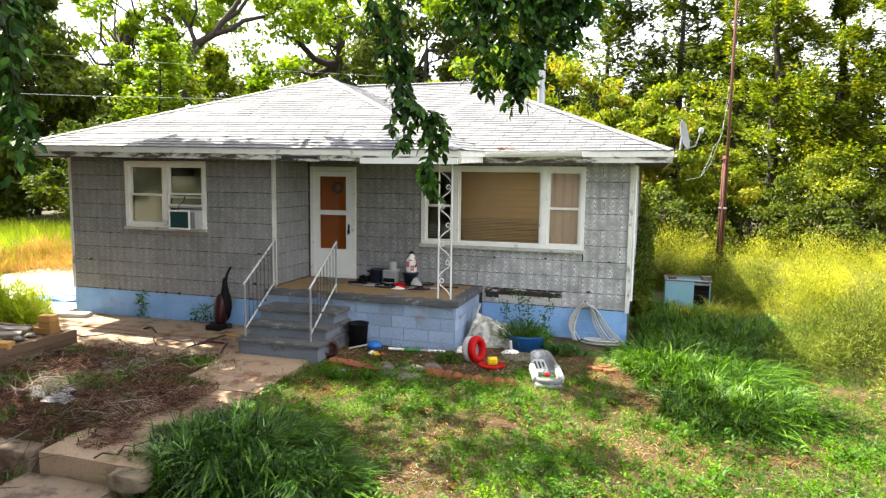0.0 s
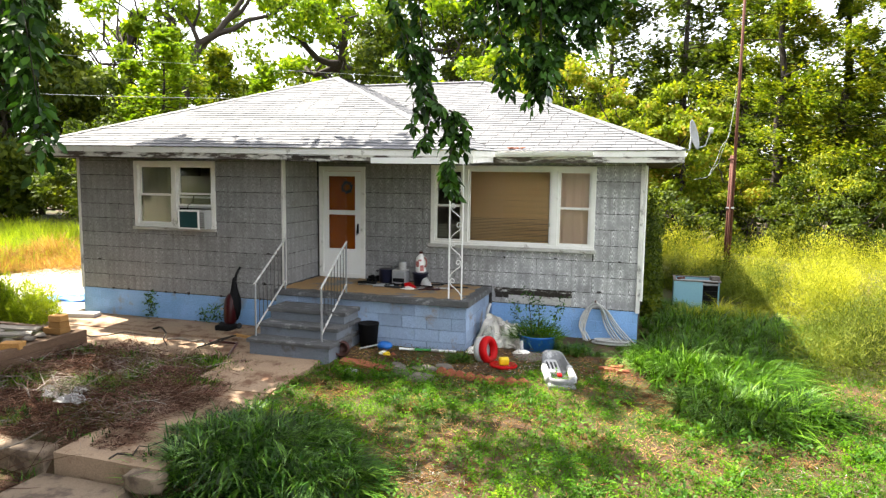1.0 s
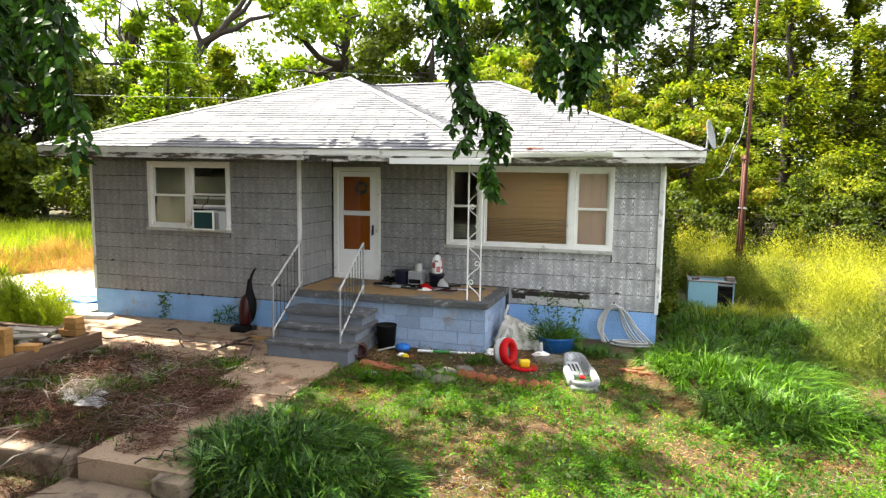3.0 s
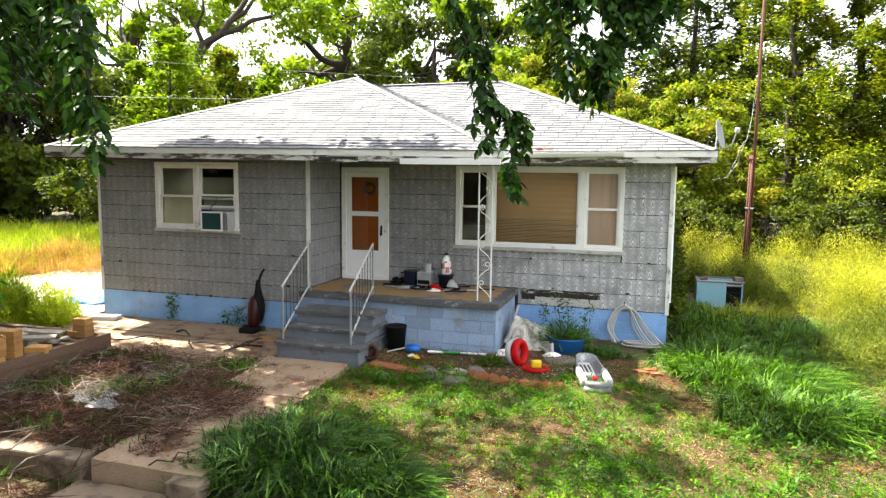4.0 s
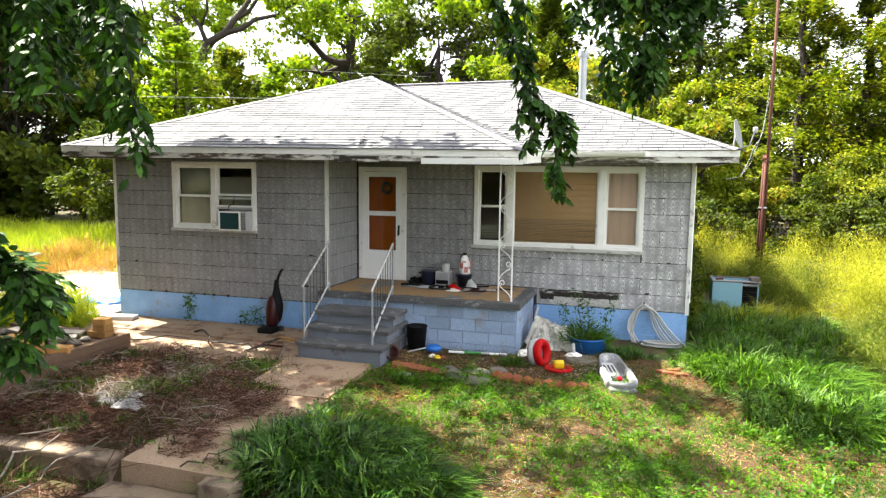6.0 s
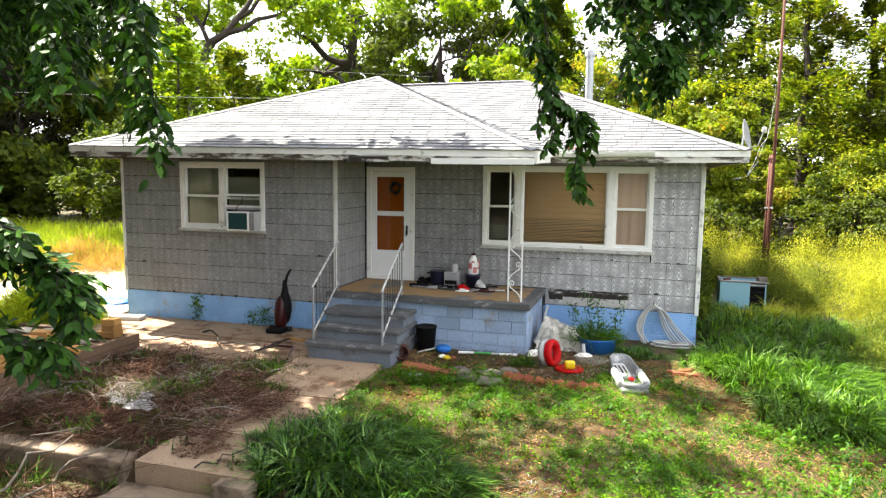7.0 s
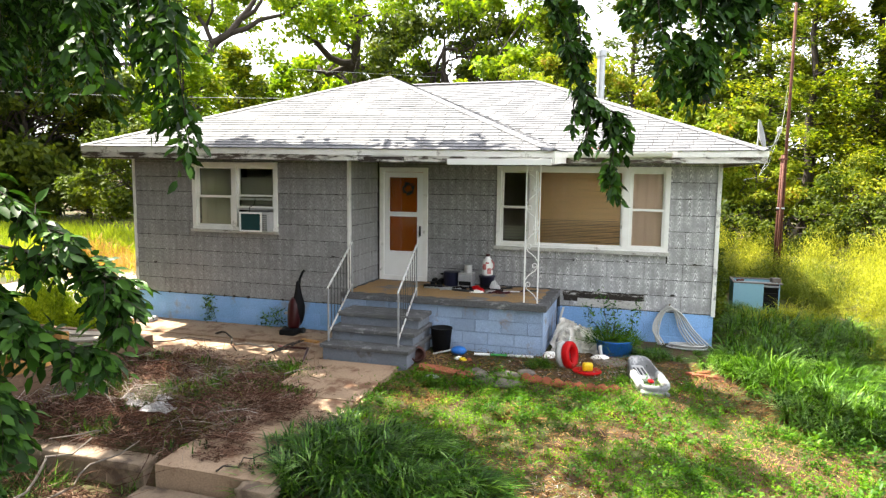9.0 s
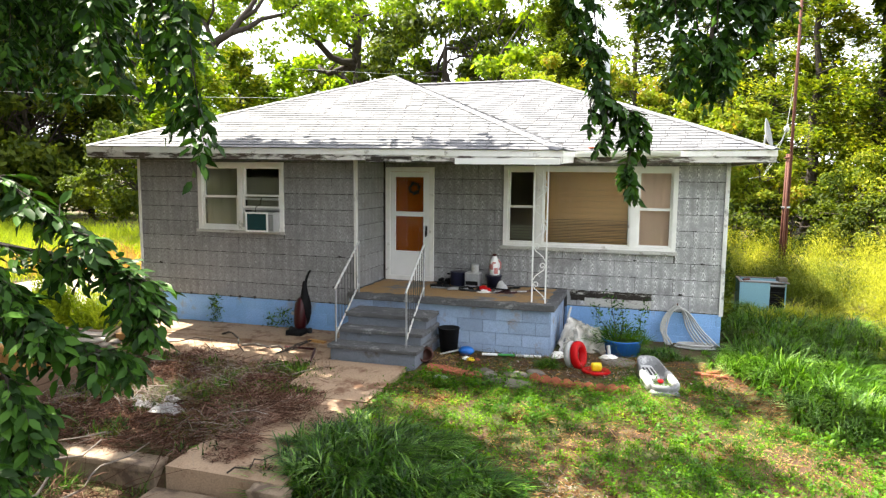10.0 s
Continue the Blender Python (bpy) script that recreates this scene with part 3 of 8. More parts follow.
            b += step
            k += 1

    slope(("a", "b", "p"), True)
    slope(("b", "c", "q", "p"))
    slope(("c", "d", "r", "q"), True)
    slope(("d", "e", "r"))
    slope(("f", "a", "p", "q"))
    slope(("e", "f", "q", "r"))
    me = bpy.data.meshes.new("roof_covering")
    me.from_pydata(verts, [], tris)
    finish(me, M["roof"])
    ob = attach(new("roof_covering", me), deck)
    ob["kind"] = "stuff"
    # caps over hips and ridges
    for a, b in (("a", "p"), ("b", "p"), ("p", "q"), ("q", "r"), ("d", "r"), ("e", "r"), ("f", "q")):
        A, Z = P[a], P[b]
        d = (Z - A)
        n = int(d.length / 0.18)
        side = d.cross(Vector((0, 0, 1))).normalized()
        for i in range(n):
            bm = B()
            c0, c1 = A + d * (i / n), A + d * ((i + 1.15) / n)
            h0, h1 = 0.024 + r.uniform(0, 0.003), 0.019
            q = [bm.verts.new(p) for p in (c0 - side * 0.12 + Vector((0, 0, h0 - 0.035)), c0 + Vector((0, 0, h0)), c0 + side * 0.12 + Vector((0, 0, h0 - 0.035)),
                                           c1 - side * 0.12 + Vector((0, 0, h1 - 0.035)), c1 + Vector((0, 0, h1)), c1 + side * 0.12 + Vector((0, 0, h1 - 0.035)),
                                           c0 - side * 0.12 + Vector((0, 0, h0 - 0.05)), c0 + Vector((0, 0, h0 - 0.015)), c0 + side * 0.12 + Vector((0, 0, h0 - 0.05)))]
            for f in ((0, 1, 4, 3), (1, 2, 5, 4), (6, 7, 1, 0), (7, 8, 2, 1)):
                bm.faces.new([q[k] for k in f])
            part("ridge_cap" if a in "pq" else "hip_cap", bm, M["roof"], deck)
    # fascia boards along the eaves, hung just under the roof edge
    loop = ["a", "b", "c", "d", "e", "f"]
    for a, b in zip(loop, loop[1:] + loop[:1]):
        A, Z = P[a], P[b]
        d = (Z - A)
        n = 8 if (a, b) in (("a", "b"), ("c", "d")) else 3
        inward = Vector((-d.y, d.x, 0)).normalized() * 0.025
        bm = B()
        prev = None
        for i in range(n + 1):
            p = A + d * (i / n) + inward * 0.4
            sag = 0.006 * r.uniform(-1, 1)
            tz = Vector((0, 0, -0.030))
            bz = Vector((0, 0, -0.195 + sag))
            ring = [bm.verts.new(p + q) for q in (tz, bz, bz + inward, tz + inward)]
            if prev:
                for k in range(4):
                    bm.faces.new((prev[k], ring[k], ring[(k + 1) % 4], prev[(k + 1) % 4]))
            else:
                bm.faces.new(ring[::-1])
            prev = ring
        bm.faces.new(prev)
        part("fascia", bm, M["peel"] if (a, b) != ("b", "c") else M["white"], house, "white fascia board with peeling paint and bare dark wood")
        bm = B()
        prev = None
        for i in range(n + 1):
            p = A + d * (i / n) - inward * 0.35
            tz, bz = Vector((0, 0, -0.012)), Vector((0, 0, -0.105))
            ring = [bm.verts.new(p + q) for q in (tz, bz, bz + inward * 0.6, tz + inward * 0.6)]
            if prev:
                for k in range(4):
                    bm.faces.new((prev[k], ring[k], ring[(k + 1) % 4], prev[(k + 1) % 4]))
            else:
                bm.faces.new(ring[::-1])
            prev = ring
        bm.faces.new(prev)
        part("trim_board", bm, M["white"], house, "white trim board below the shingles")
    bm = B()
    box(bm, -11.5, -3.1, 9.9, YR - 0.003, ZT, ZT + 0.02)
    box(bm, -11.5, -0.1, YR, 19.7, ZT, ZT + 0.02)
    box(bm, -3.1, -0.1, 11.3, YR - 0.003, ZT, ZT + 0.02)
    part("soffit", bm, M["soffit"], house, "soffit boards darkened to deepen the shade under the eaves")
    # the piece of gutter left on the right-hand eave
    bm = B()
    pr = [(0.0, 0.0), (-0.02, -0.07), (-0.075, -0.075), (-0.10, -0.03), (-0.105, 0.0), (-0.095, 0.0), (-0.07, -0.06), (-0.02, -0.055), (-0.008, 0.0)]
    ring = []
    for x, dz in ((-3.0, -0.015), (-2.2, 0.0), (-1.42, 0.012)):
        ring.append([bm.verts.new((x, 11.235 + a, 3.135 + dz + c)) for a, c in pr])
    for a, b in zip(ring, ring[1:]):
        for k in range(len(pr)):
            bm.faces.new((a[k], b[k], b[(k + 1) % len(pr)], a[(k + 1) % len(pr)]))
    bm.faces.new(ring[0])
    bm.faces.new(ring[-1][::-1])
    part("gutter", bm, M["white"], house, "short length of old white gutter")
    bm = B()
    box(bm, -6.1, -5.35, 9.80, 9.835, 2.935, 3.02, 0.004)
    part("bare_board", bm, M["rot"], house, "bare dark patch of fascia wood")
    bm = B()
    box(bm, -4.65, -3.09, 9.795, 9.835, 2.905, 2.995, 0.004)
    part("mended_board", bm, M["clean"], house, "newer white fascia board")
    for i in range(26):
        bm = B()
        x = -2.85 + r.random() * 0.3
        lathe(bm, [(0.002, 0), (0.025, 0.008), (0.018, 0.014), (0.002, 0.016)], 6, (x, 11.27 + r.random() * 0.1, 3.17 + 0.03 * r.random()))
        part("leaf_litter", bm, M["redbrick"], house)


roof()


def trim():
    for x0, x1, y0, y1, z0, z1 in ((XL - 0.025, XL + 0.02, YL - 0.035, YL + 0.05, ZF - 0.03, ZT), (XC - 0.022, XC + 0.022, YL - 0.035, YL + 0.05, PORCH, ZT),
                                   (XR - 0.042, XR + 0.022, YR - 0.038, YR + 0.06, ZF - 0.03, ZT)):
        bm = B()
        box(bm, x0, x1, y0, y1, z0, z1, 0.006)
        part("corner_board", bm, M["flaked"], house, "narrow white corner board")
    bm = B()
    tube(bm, [(XR + 0.035, YR + 0.45, ZT - 0.05), (XR + 0.035, YR + 0.45, 0.6)], 0.025, 8)
    part("conduit", bm, M["white"], house, "white service conduit on the side wall")


trim()


def sash(win, x0, x1, z0, z1, y, backing, upper_backing=None, split=0.5, dark=False):
    """A double-hung sash pair with glass, and a shade behind it."""
    zm = z0 + (z1 - z0) * split
    f = part("sash", frame_box(B(), x0, x1, zm - 0.02, z1, y + 0.02, y + 0.055, 0.04), M["white"], win)
    bm = B()
    box(bm, x0 + 0.035, x1 - 0.035, y + 0.036, y + 0.041, zm + 0.02, z1 - 0.035)
    g = part("pane", bm, M["glass"], f)
    f2 = part("sash", frame_box(B(), x0, x1, z0, zm + 0.02, y - 0.015, y + 0.018, 0.04), M["white"], win)
    bm = B()
    box(bm, x0 + 0.035, x1 - 0.035, y, y + 0.005, z0 + 0.035, zm - 0.02)
    g2 = part("pane", bm, M["glass"], f2)
    for o in (g, g2):
        o.visible_shadow = False
    if backing:
        bm = B()
        nx = 10
        ring = []
        for z in (z0 + 0.03, z1 - 0.02):
            ring.append([bm.verts.new((x0 + 0.03 + (x1 - x0 - 0.06) * i / nx, y + 0.085 + 0.006 * math.sin(i * 2.1), z)) for i in range(nx + 1)])
        for i in range(nx):
            bm.faces.new((ring[0][i], ring[0][i + 1], ring[1][i + 1], ring[1][i]))
        part("shade", bm, backing, win, "drawn window shade")


def windows():
    # the pair of double-hung windows
    x0, x1, z0, z1 = LW
    win = part("window", frame_box(B(), x0, x1, z0, z1, YL - 0.045, YL + 0.05, 0.075), M["white"], house, "white double window with peeling frame")
    xm = (x0 + x1) / 2
    bm = B()
    box(bm, xm - 0.05, xm + 0.05, YL - 0.04, YL + 0.05, z0 + 0.075, z1 - 0.075, 0.006)
    part("mullion", bm, M["white"], win)
    bm = B()
    box(bm, x0 - 0.03, x1 + 0.03, YL - 0.075, YL - 0.046, z0 - 0.03, z0 + 0.02, 0.006)
    part("sill", bm, M["flake"], win, "peeling window sill")
    sash(win, x0 + 0.075, xm - 0.05, z0 + 0.075, z1 - 0.075, YL, M["shade"])
    a, b = xm + 0.05, x1 - 0.075
    part("sash", frame_box(B(), a, b, 2.26, z1 - 0.075, YL + 0.02, YL + 0.055, 0.04), M["white"], win)
    part("sash", frame_box(B(), a, b, 2.12, 2.36, YL - 0.015, YL + 0.018, 0.035), M["white"], win, "raised lower sash")
    for za, zb, yy in ((2.29, z1 - 0.11, 0.036), (2.15, 2.33, 0.0)):
        bm = B()
        box(bm, a + 0.03, b - 0.03, YL + yy, YL + yy + 0.005, za, zb)
        part("pane", bm, M["glass"], win).visible_shadow = False
    bm = B()
    box(bm, a + 0.02, b - 0.02, YL + 0.085, YL + 0.095, 2.1, 2.66)
    part("shade", bm, M["shade"], win, "half-drawn cream shade")
    bm = B()
    box(bm, a, b, YL + 0.02, YL + 0.03, 2.08, 2.12)
    part("filler_panel", bm, M["pale"], win, "pale filler panel beside the air conditioner")
    # the picture window with a double-hung window at either side
    x0, x1, z0, z1 = RW
    win = part("window", frame_box(B(), x0, x1, z0, z1, YR - 0.045, YR + 0.05, 0.075), M["white"], house, "wide white picture window with flaking frame")
    m1, m2 = -3.68, -2.10
    for m in (m1, m2):
        bm = B()
        box(bm, m - 0.06, m + 0.06, YR - 0.05, YR + 0.05, z0 + 0.075, z1 - 0.075, 0.006)
        part("mullion", bm, M["white"], win)
    bm = B()
    box(bm, x0 - 0.03, x1 + 0.03, YR - 0.085, YR - 0.046, z0 - 0.035, z0 + 0.025, 0.006)
    part("sill", bm, M["flake"], win, "peeling window sill")
    sash(win, x0 + 0.075, m1 - 0.06, z0 + 0.075, z1 - 0.075, YR, None)
    bm = B()
    for k in range(5):
        box(bm, x0 + 0.1, m1 - 0.08, YR + 0.11, YR + 0.12, 1.62 + 0.05 * k, 1.655 + 0.05 * k)
    part("shade", bm, M["shade"], win)
    sash(win, m2 + 0.06, x1 - 0.075, z0 + 0.075, z1 - 0.075, YR, M["pinkshade"])
    a, b, zb, zt = m1 + 0.06, m2 - 0.06, z0 + 0.075, z1 - 0.075
    part("picture_sash", frame_box(B(), a, b, zb, zt, YR - 0.01, YR + 0.03, 0.03), M["white"], win)
    bm = B()
    box(bm, a + 0.025, b - 0.025, YR + 0.006, YR + 0.012, zb + 0.025, zt - 0.025)
    part("pane", bm, M["glass"], win).visible_shadow = False
    n = 46
    bm = B()
    for k in range(n):
        z = zb + 0.03 + (zt - zb - 0.05) * k / n
        sagx = 0.004 * math.sin(k * 1.7)
        hs = 0.0175 if k < 15 else 0.0255
        vs = [bm.verts.new(p) for p in ((a + 0.02, YR + 0.06, z), (b - 0.02, YR + 0.06 + sagx, z + sagx), (b - 0.02, YR + 0.078, z + hs), (a + 0.02, YR + 0.078, z + hs))]
        bm.faces.new(vs)
    part("blind", bm, M["blind"], win, "closed tan venetian blind")


windows()


def door():
    x0, x1, z0, z1 = DR
    d = part("door", frame_box(B(), x0 - 0.05, x1 + 0.05, z0, z1 + 0.03, YR - 0.05, YR + 0.05, 0.085), M["white"], house, "white storm door over a brown wooden door")
    a, b = x0 + 0.04, x1 - 0.04
    bm = B()
    for xa, xb, za, zb in minus((a, b, z0 + 0.03, z1 - 0.06), [(a + 0.09, b - 0.10, 1.31, 1.98), (a + 0.09, b - 0.10, 2.04, 2.70)]):
        box(bm, xa, xb, YR - 0.03, YR + 0.0, za, zb)
    leaf = part("storm_door", bm, M["clean"], d, "white aluminium storm door with two glass panes")
    for za, zb in ((1.31, 1.98), (2.04, 2.70)):
        part("pane_trim", frame_box(B(), a + 0.085, b - 0.095, za - 0.005, zb + 0.005, YR - 0.036, YR - 0.002, 0.018), M["clean"], d)
        bm = B()
        box(bm, a + 0.09, b - 0.10, YR - 0.02, YR - 0.016, za, zb)
        part("pane", bm, M["glass"], d).visible_shadow = False
    bm = B()
    box(bm, b - 0.065, b - 0.035, YR - 0.065, YR - 0.03, 1.62, 1.80, 0.008)
    tube(bm, [(b - 0.05, YR - 0.06, 1.70), (b - 0.05, YR - 0.09, 1.70), (b - 0.05, YR - 0.09, 1.60)], 0.009, 8)
    part("handle", bm, M["black"], d, "black latch handle")
    bm = B()
    box(bm, x0 + 0.02, x1 - 0.02, YR + 0.07, YR + 0.11, z0, z1 - 0.02, 0.004)
    inner = part("wooden_door", bm, M["door"], d, "brown varnished wooden door")
    bm = B()
    R = random.Random(3)
    for k in range(110):
        t = R.random() * 6.283
        c = Vector((-6.02 + 0.09 * math.cos(t), YR + 0.055, 2.48 + 0.09 * math.sin(t)))
        e = c + Vector((R.uniform(-.05, .05), R.uniform(-.015, .005), R.uniform(-.05, .05)))
        tube(bm, [c, e], 0.014, 5, 0.004)
    part("wreath", bm, M["dark"], d, "dark wreath on the inner door")


door()


def porch():
    bm = B()
    box(bm, XC + 0.002, -3.16, 10.18, YR - 0.012, PORCH - 0.10, PORCH, 0.012)
    slab = part("porch_slab", bm, M["step"], house, "grey concrete porch slab with worn tan paint")
    bm = B()
    nx, ny = 26, 12
    R = random.Random(8)
    g = [[bm.verts.new((XC + 0.06 + 3.22 * i / nx + (0.03 * R.uniform(-1, 1) if i in (0, nx) else 0), 10.33 + 1.4 * j / ny + (0.05 * R.uniform(-1, 1) if j in (0, ny) else 0), PORCH + 0.004)) for i in range(nx + 1)] for j in range(ny + 1)]
    for j in range(ny):
        for i in range(nx):
            bm.faces.new((g[j][i], g[j][i + 1], g[j + 1][i + 1], g[j + 1][i]))
    part("floor_paint", bm, M["porch"], slab, "worn tan floor paint")
    bm = B()
    box(bm, XC + 0.02, -3.24, 10.27, YR - 0.02, -0.2, PORCH - 0.102)
    base = part("porch_base", bm, M["mortar"], house)
    return base


porch_base = porch()


M["riser"] = mat("worn_blue_grey_riser", (0.20, 0.225, 0.27), (0.15, 0.16, 0.18), 2.5, 0.9, 0.6, stain=(0.10, 0.09, 0.08), stain_at=0.55, stain_scale=2.8)


def steps():
    for i, (y, z) in enumerate(((9.02, 0.20), (9.31, 0.39), (9.60, 0.58))):
        bm = B()
        box(bm, -6.40 + 0.012 * i, -4.97 - 0.01 * i, y, 10.17, z - 0.065, z, 0.014)
        for v in bm.verts:
            v.co.z += 0.006 * noise.noise(v.co * 2.1)
        part("step_tread", bm, M["step"], house, "worn grey concrete step tread")
        bm = B()
        box(bm, -6.36 + 0.012 * i, -5.01 - 0.01 * i, y + 0.04, 10.16, -0.15 if i == 0 else z - 0.19, z - 0.066)
        part("step_riser", bm, M["riser"], house, "worn blue-grey block riser")


steps()


def rail(x):
    """A wrought-iron stair rail of square posts, sloping rails and thin balusters."""
    ob = thing("stair_railing", "worn white iron handrail with thin balusters on the porch steps", "railing", (x, 9.2, 0.2), "stair railings")
    lo, up = Vector((x, 9.19, 0.2)), Vector((x - 0.1, 10.27, PORCH))
    for p, h in ((lo, 0.82), (up, 0.86)):
        bm = B()
        box(bm, p.x - 0.012, p.x + 0.012, p.y - 0.012, p.y + 0.012, p.z, p.z + h, 0.003)
        part("post", bm, M["postgrey"], ob)
    for h, w in ((0.82, 0.017), (0.12, 0.015)):
        bm = B()
        tube(bm, [lo + Vector((0, -0.03 if h > 0.5 else 0, h)), up + Vector((0, 0.01, h + 0.03))], w, 6)
        part("rail", bm, M["railm"], ob)
    for k in range(1, 8):
        t = k / 8
        p = lo.lerp(up, t)
        bm = B()
        tube(bm, [p + Vector((0, 0, 0.12)), p + Vector((0, 0, 0.83))], 0.006, 5)
        part("baluster", bm, M["baluster"], ob)
    return ob


rail(-6.33)
rail(-5.19)


def post():
    ob = thing("porch_post", "white wrought-iron porch post with scrolls", "post", (-3.43, 10.36, PORCH))
    x0, x1, y = -3.54, -3.33, 10.36
    for x in (x0, x1):
        bm = B()
        box(bm, x - 0.011, x + 0.011, y - 0.011, y + 0.011, PORCH, ZT - 0.002, 0.003)
        part("upright", bm, M["clean"], ob)
    n = 7
    xm = (x0 + x1) / 2
    for k in range(n):
        h = (ZT - PORCH - 0.12) / n
        zc = PORCH + 0.06 + h * (k + 0.5)
        s = 1 if k % 2 else -1
        cx, cz = 0.045 * s, 0.26 * h
        pts = [(-0.095 * s, -0.5 * h), (-0.06 * s, -0.30 * h), (0.0, -0.12 * h), (0.06 * s, 0.02 * h)]
        for i in range(17):
            a = -0.6 + 6.9 * i / 16
            rr = 0.045 * (1 - 0.62 * i / 16)
            pts.append((cx + s * rr * math.cos(a), cz + rr * 1.15 * math.sin(a)))
        pts = [(xm + u, y, zc + v) for u, v in pts]
        bm = B()
        tube(bm, pts, 0.008, 6)
        part("scroll", bm, M["clean"], ob)


post()


def roof_things():
    bm = B()
    lathe(bm, [(0.09, 0), (0.09, 1.28), (0.085, 1.3)], 16, (-2.97, 16.5, 4.2))
    part("flue_pipe", bm, M["steel"], house, "galvanised roof flue pipe")
    bm = B()
    lathe(bm, [(0.085, 0), (0.12, 0.005), (0.12, 0.14), (0.10, 0.16), (0.02, 0.18)], 16, (-2.97, 16.5, 5.49))
    part("flue_cap", bm, M["steel"], house)
    ob = thing("satellite_dish", "grey satellite dish on a bent arm at the eave", "satellite dish", (0.0, 13.9, 3.2))
    face = Vector((0.93, -0.27, 0.22)).normalized()
    m = Matrix.Translation((0.2, 13.95, 3.55)) @ face.to_track_quat("Z", "X").to_matrix().to_4x4()
    bm = B()
    lathe(bm, [(0.005, -0.06), (0.12, -0.05), (0.22, -0.025), (0.28, 0.0), (0.29, 0.004), (0.28, 0.008), (0.22, -0.017), (0.12, -0.042), (0.005, -0.052)], 28, m=m, cap=False)
    part("reflector", bm, M["grey"], ob, "grey dish reflector", True)
    bm = B()
    tube(bm, [(-0.06, 13.9, 3.14), (0.06, 13.9, 3.14), (0.13, 13.93, 3.3), (0.15, 13.95, 3.53)], 0.022, 8)
    part("mount_arm", bm, M["steel"], ob)
    bm = B()
    e = m @ Vector((0, 0, 0.30))
    tube(bm, [m @ Vector((-0.26, 0, -0.02)), m @ Vector((-0.25, 0, 0.15)), e], 0.012, 6)
    part("feed_arm", bm, M["steel"], ob)
    bm = B()
    lathe(bm, [(0.03, -0.05), (0.045, -0.02), (0.045, 0.04), (0.02, 0.06)], 12, e)
    part("feed_horn", bm, M["pale"], ob)


roof_things()

# ---- pieces of the walls ----


def wedge():
    """A unit cement shingle: thick at its lower edge, with a slightly uneven butt."""
    bm = B()
    n = 6
    low = [0.0, 0.03, 0.006, 0.035, 0.0, 0.025, 0.004]
    f, k, t = [], [], []
    for i in range(n + 1):
        f.append(bm.verts.new((i / n, -1.0, low[i])))
        k.append(bm.verts.new((i / n, 0.0, low[i])))
        t.append(bm.verts.new((i / n, -0.35, 1.0)))
    for i in range(n):
        bm.faces.new((f[i], f[i + 1], t[i + 1], t[i]))
        bm.faces.new((k[i], k[i + 1], f[i + 1], f[i]))
    bm.faces.new((f[0], t[0], k[0]))
    bm.faces.new((f[n], k[n], t[n]))
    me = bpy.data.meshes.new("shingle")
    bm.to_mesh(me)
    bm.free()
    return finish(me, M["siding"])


WEDGE = wedge()


def shingles(parent, along, rect, holes, place, seed):
    """Courses of cement shingles: place turns (u, z) on the wall into a pose."""
    r = random.Random(seed)
    u0, u1, z0, z1 = rect
    k, z = 0, z0
    while z < z1 - 0.03:
        u = u0 - (0.305 if k % 2 else 0.0) - r.uniform(0, 0.08)
        while u < u1:
            for a, b, c, d in minus((max(u + 0.002, u0), min(u + 0.607, u1), z, min(z + 0.272, z1)), holes):
                # stops short of the next course: dark core there imitates a shadow line
                ob = new("shingle", WEDGE)
                ob.parent = parent
                ob.matrix_basis = place(a, c) @ pose(0, 0, 0, r.uniform(-0.6, 0.6), r.uniform(-0.25, 0.25), 0) @ Matrix.Diagonal((b - a, 0.014, d - c - 0.007, 1))
            u += 0.61
        z += 0.27
        k += 1


def grown(h, g):
    return (h[0] - g, h[1] + g, h[2] - g, h[3] + g)


shingles(wl_, 0, (XL + 0.021, XC - 0.022, ZF, ZT), [grown(LW, -0.002)], lambda u, z: Matrix.Translation((u, YL - 0.001, z)), 1)
shingles(wr_, 0, (XC + 0.03, XR - 0.043, ZF, ZT), [grown(RW, -0.002), (DR[0] - 0.048, DR[1] + 0.048, 0, DR[3] + 0.028), (XC, -3.16, 0, PORCH + 0.006), (-3.1, -1.77, ZF + 0.1, ZF + 0.27)], lambda u, z: Matrix.Translation((u, YR - 0.001, z)), 2)
shingles(ws_, 0, (YL + 0.052, YR - 0.016, PORCH + 0.004, ZT), [], lambda u, z: Matrix.Translation((XC + 0.001, u, z)) @ pose(0, 0, 0, 0, 0, 90), 3)
shingles(we_, 0, (YR + 0.06, YR + 4.0, ZF, ZT), [], lambda u, z: Matrix.Translation((XR + 0.001, u, z)) @ pose(0, 0, 0, 0, 0, 90), 4)


def block_mesh(material, soft):
    bm = B()
    box(bm, 0, 1, 0, 1, 0, 1)
    bmesh.ops.bevel(bm, geom=[e for e in bm.edges if all(v.co.y < 0.5 for v in e.verts)], offset=soft, segments=1, affect="EDGES")
    me = bpy.data.meshes.new("block")
    bm.to_mesh(me)
    bm.free()
    return finish(me, material)


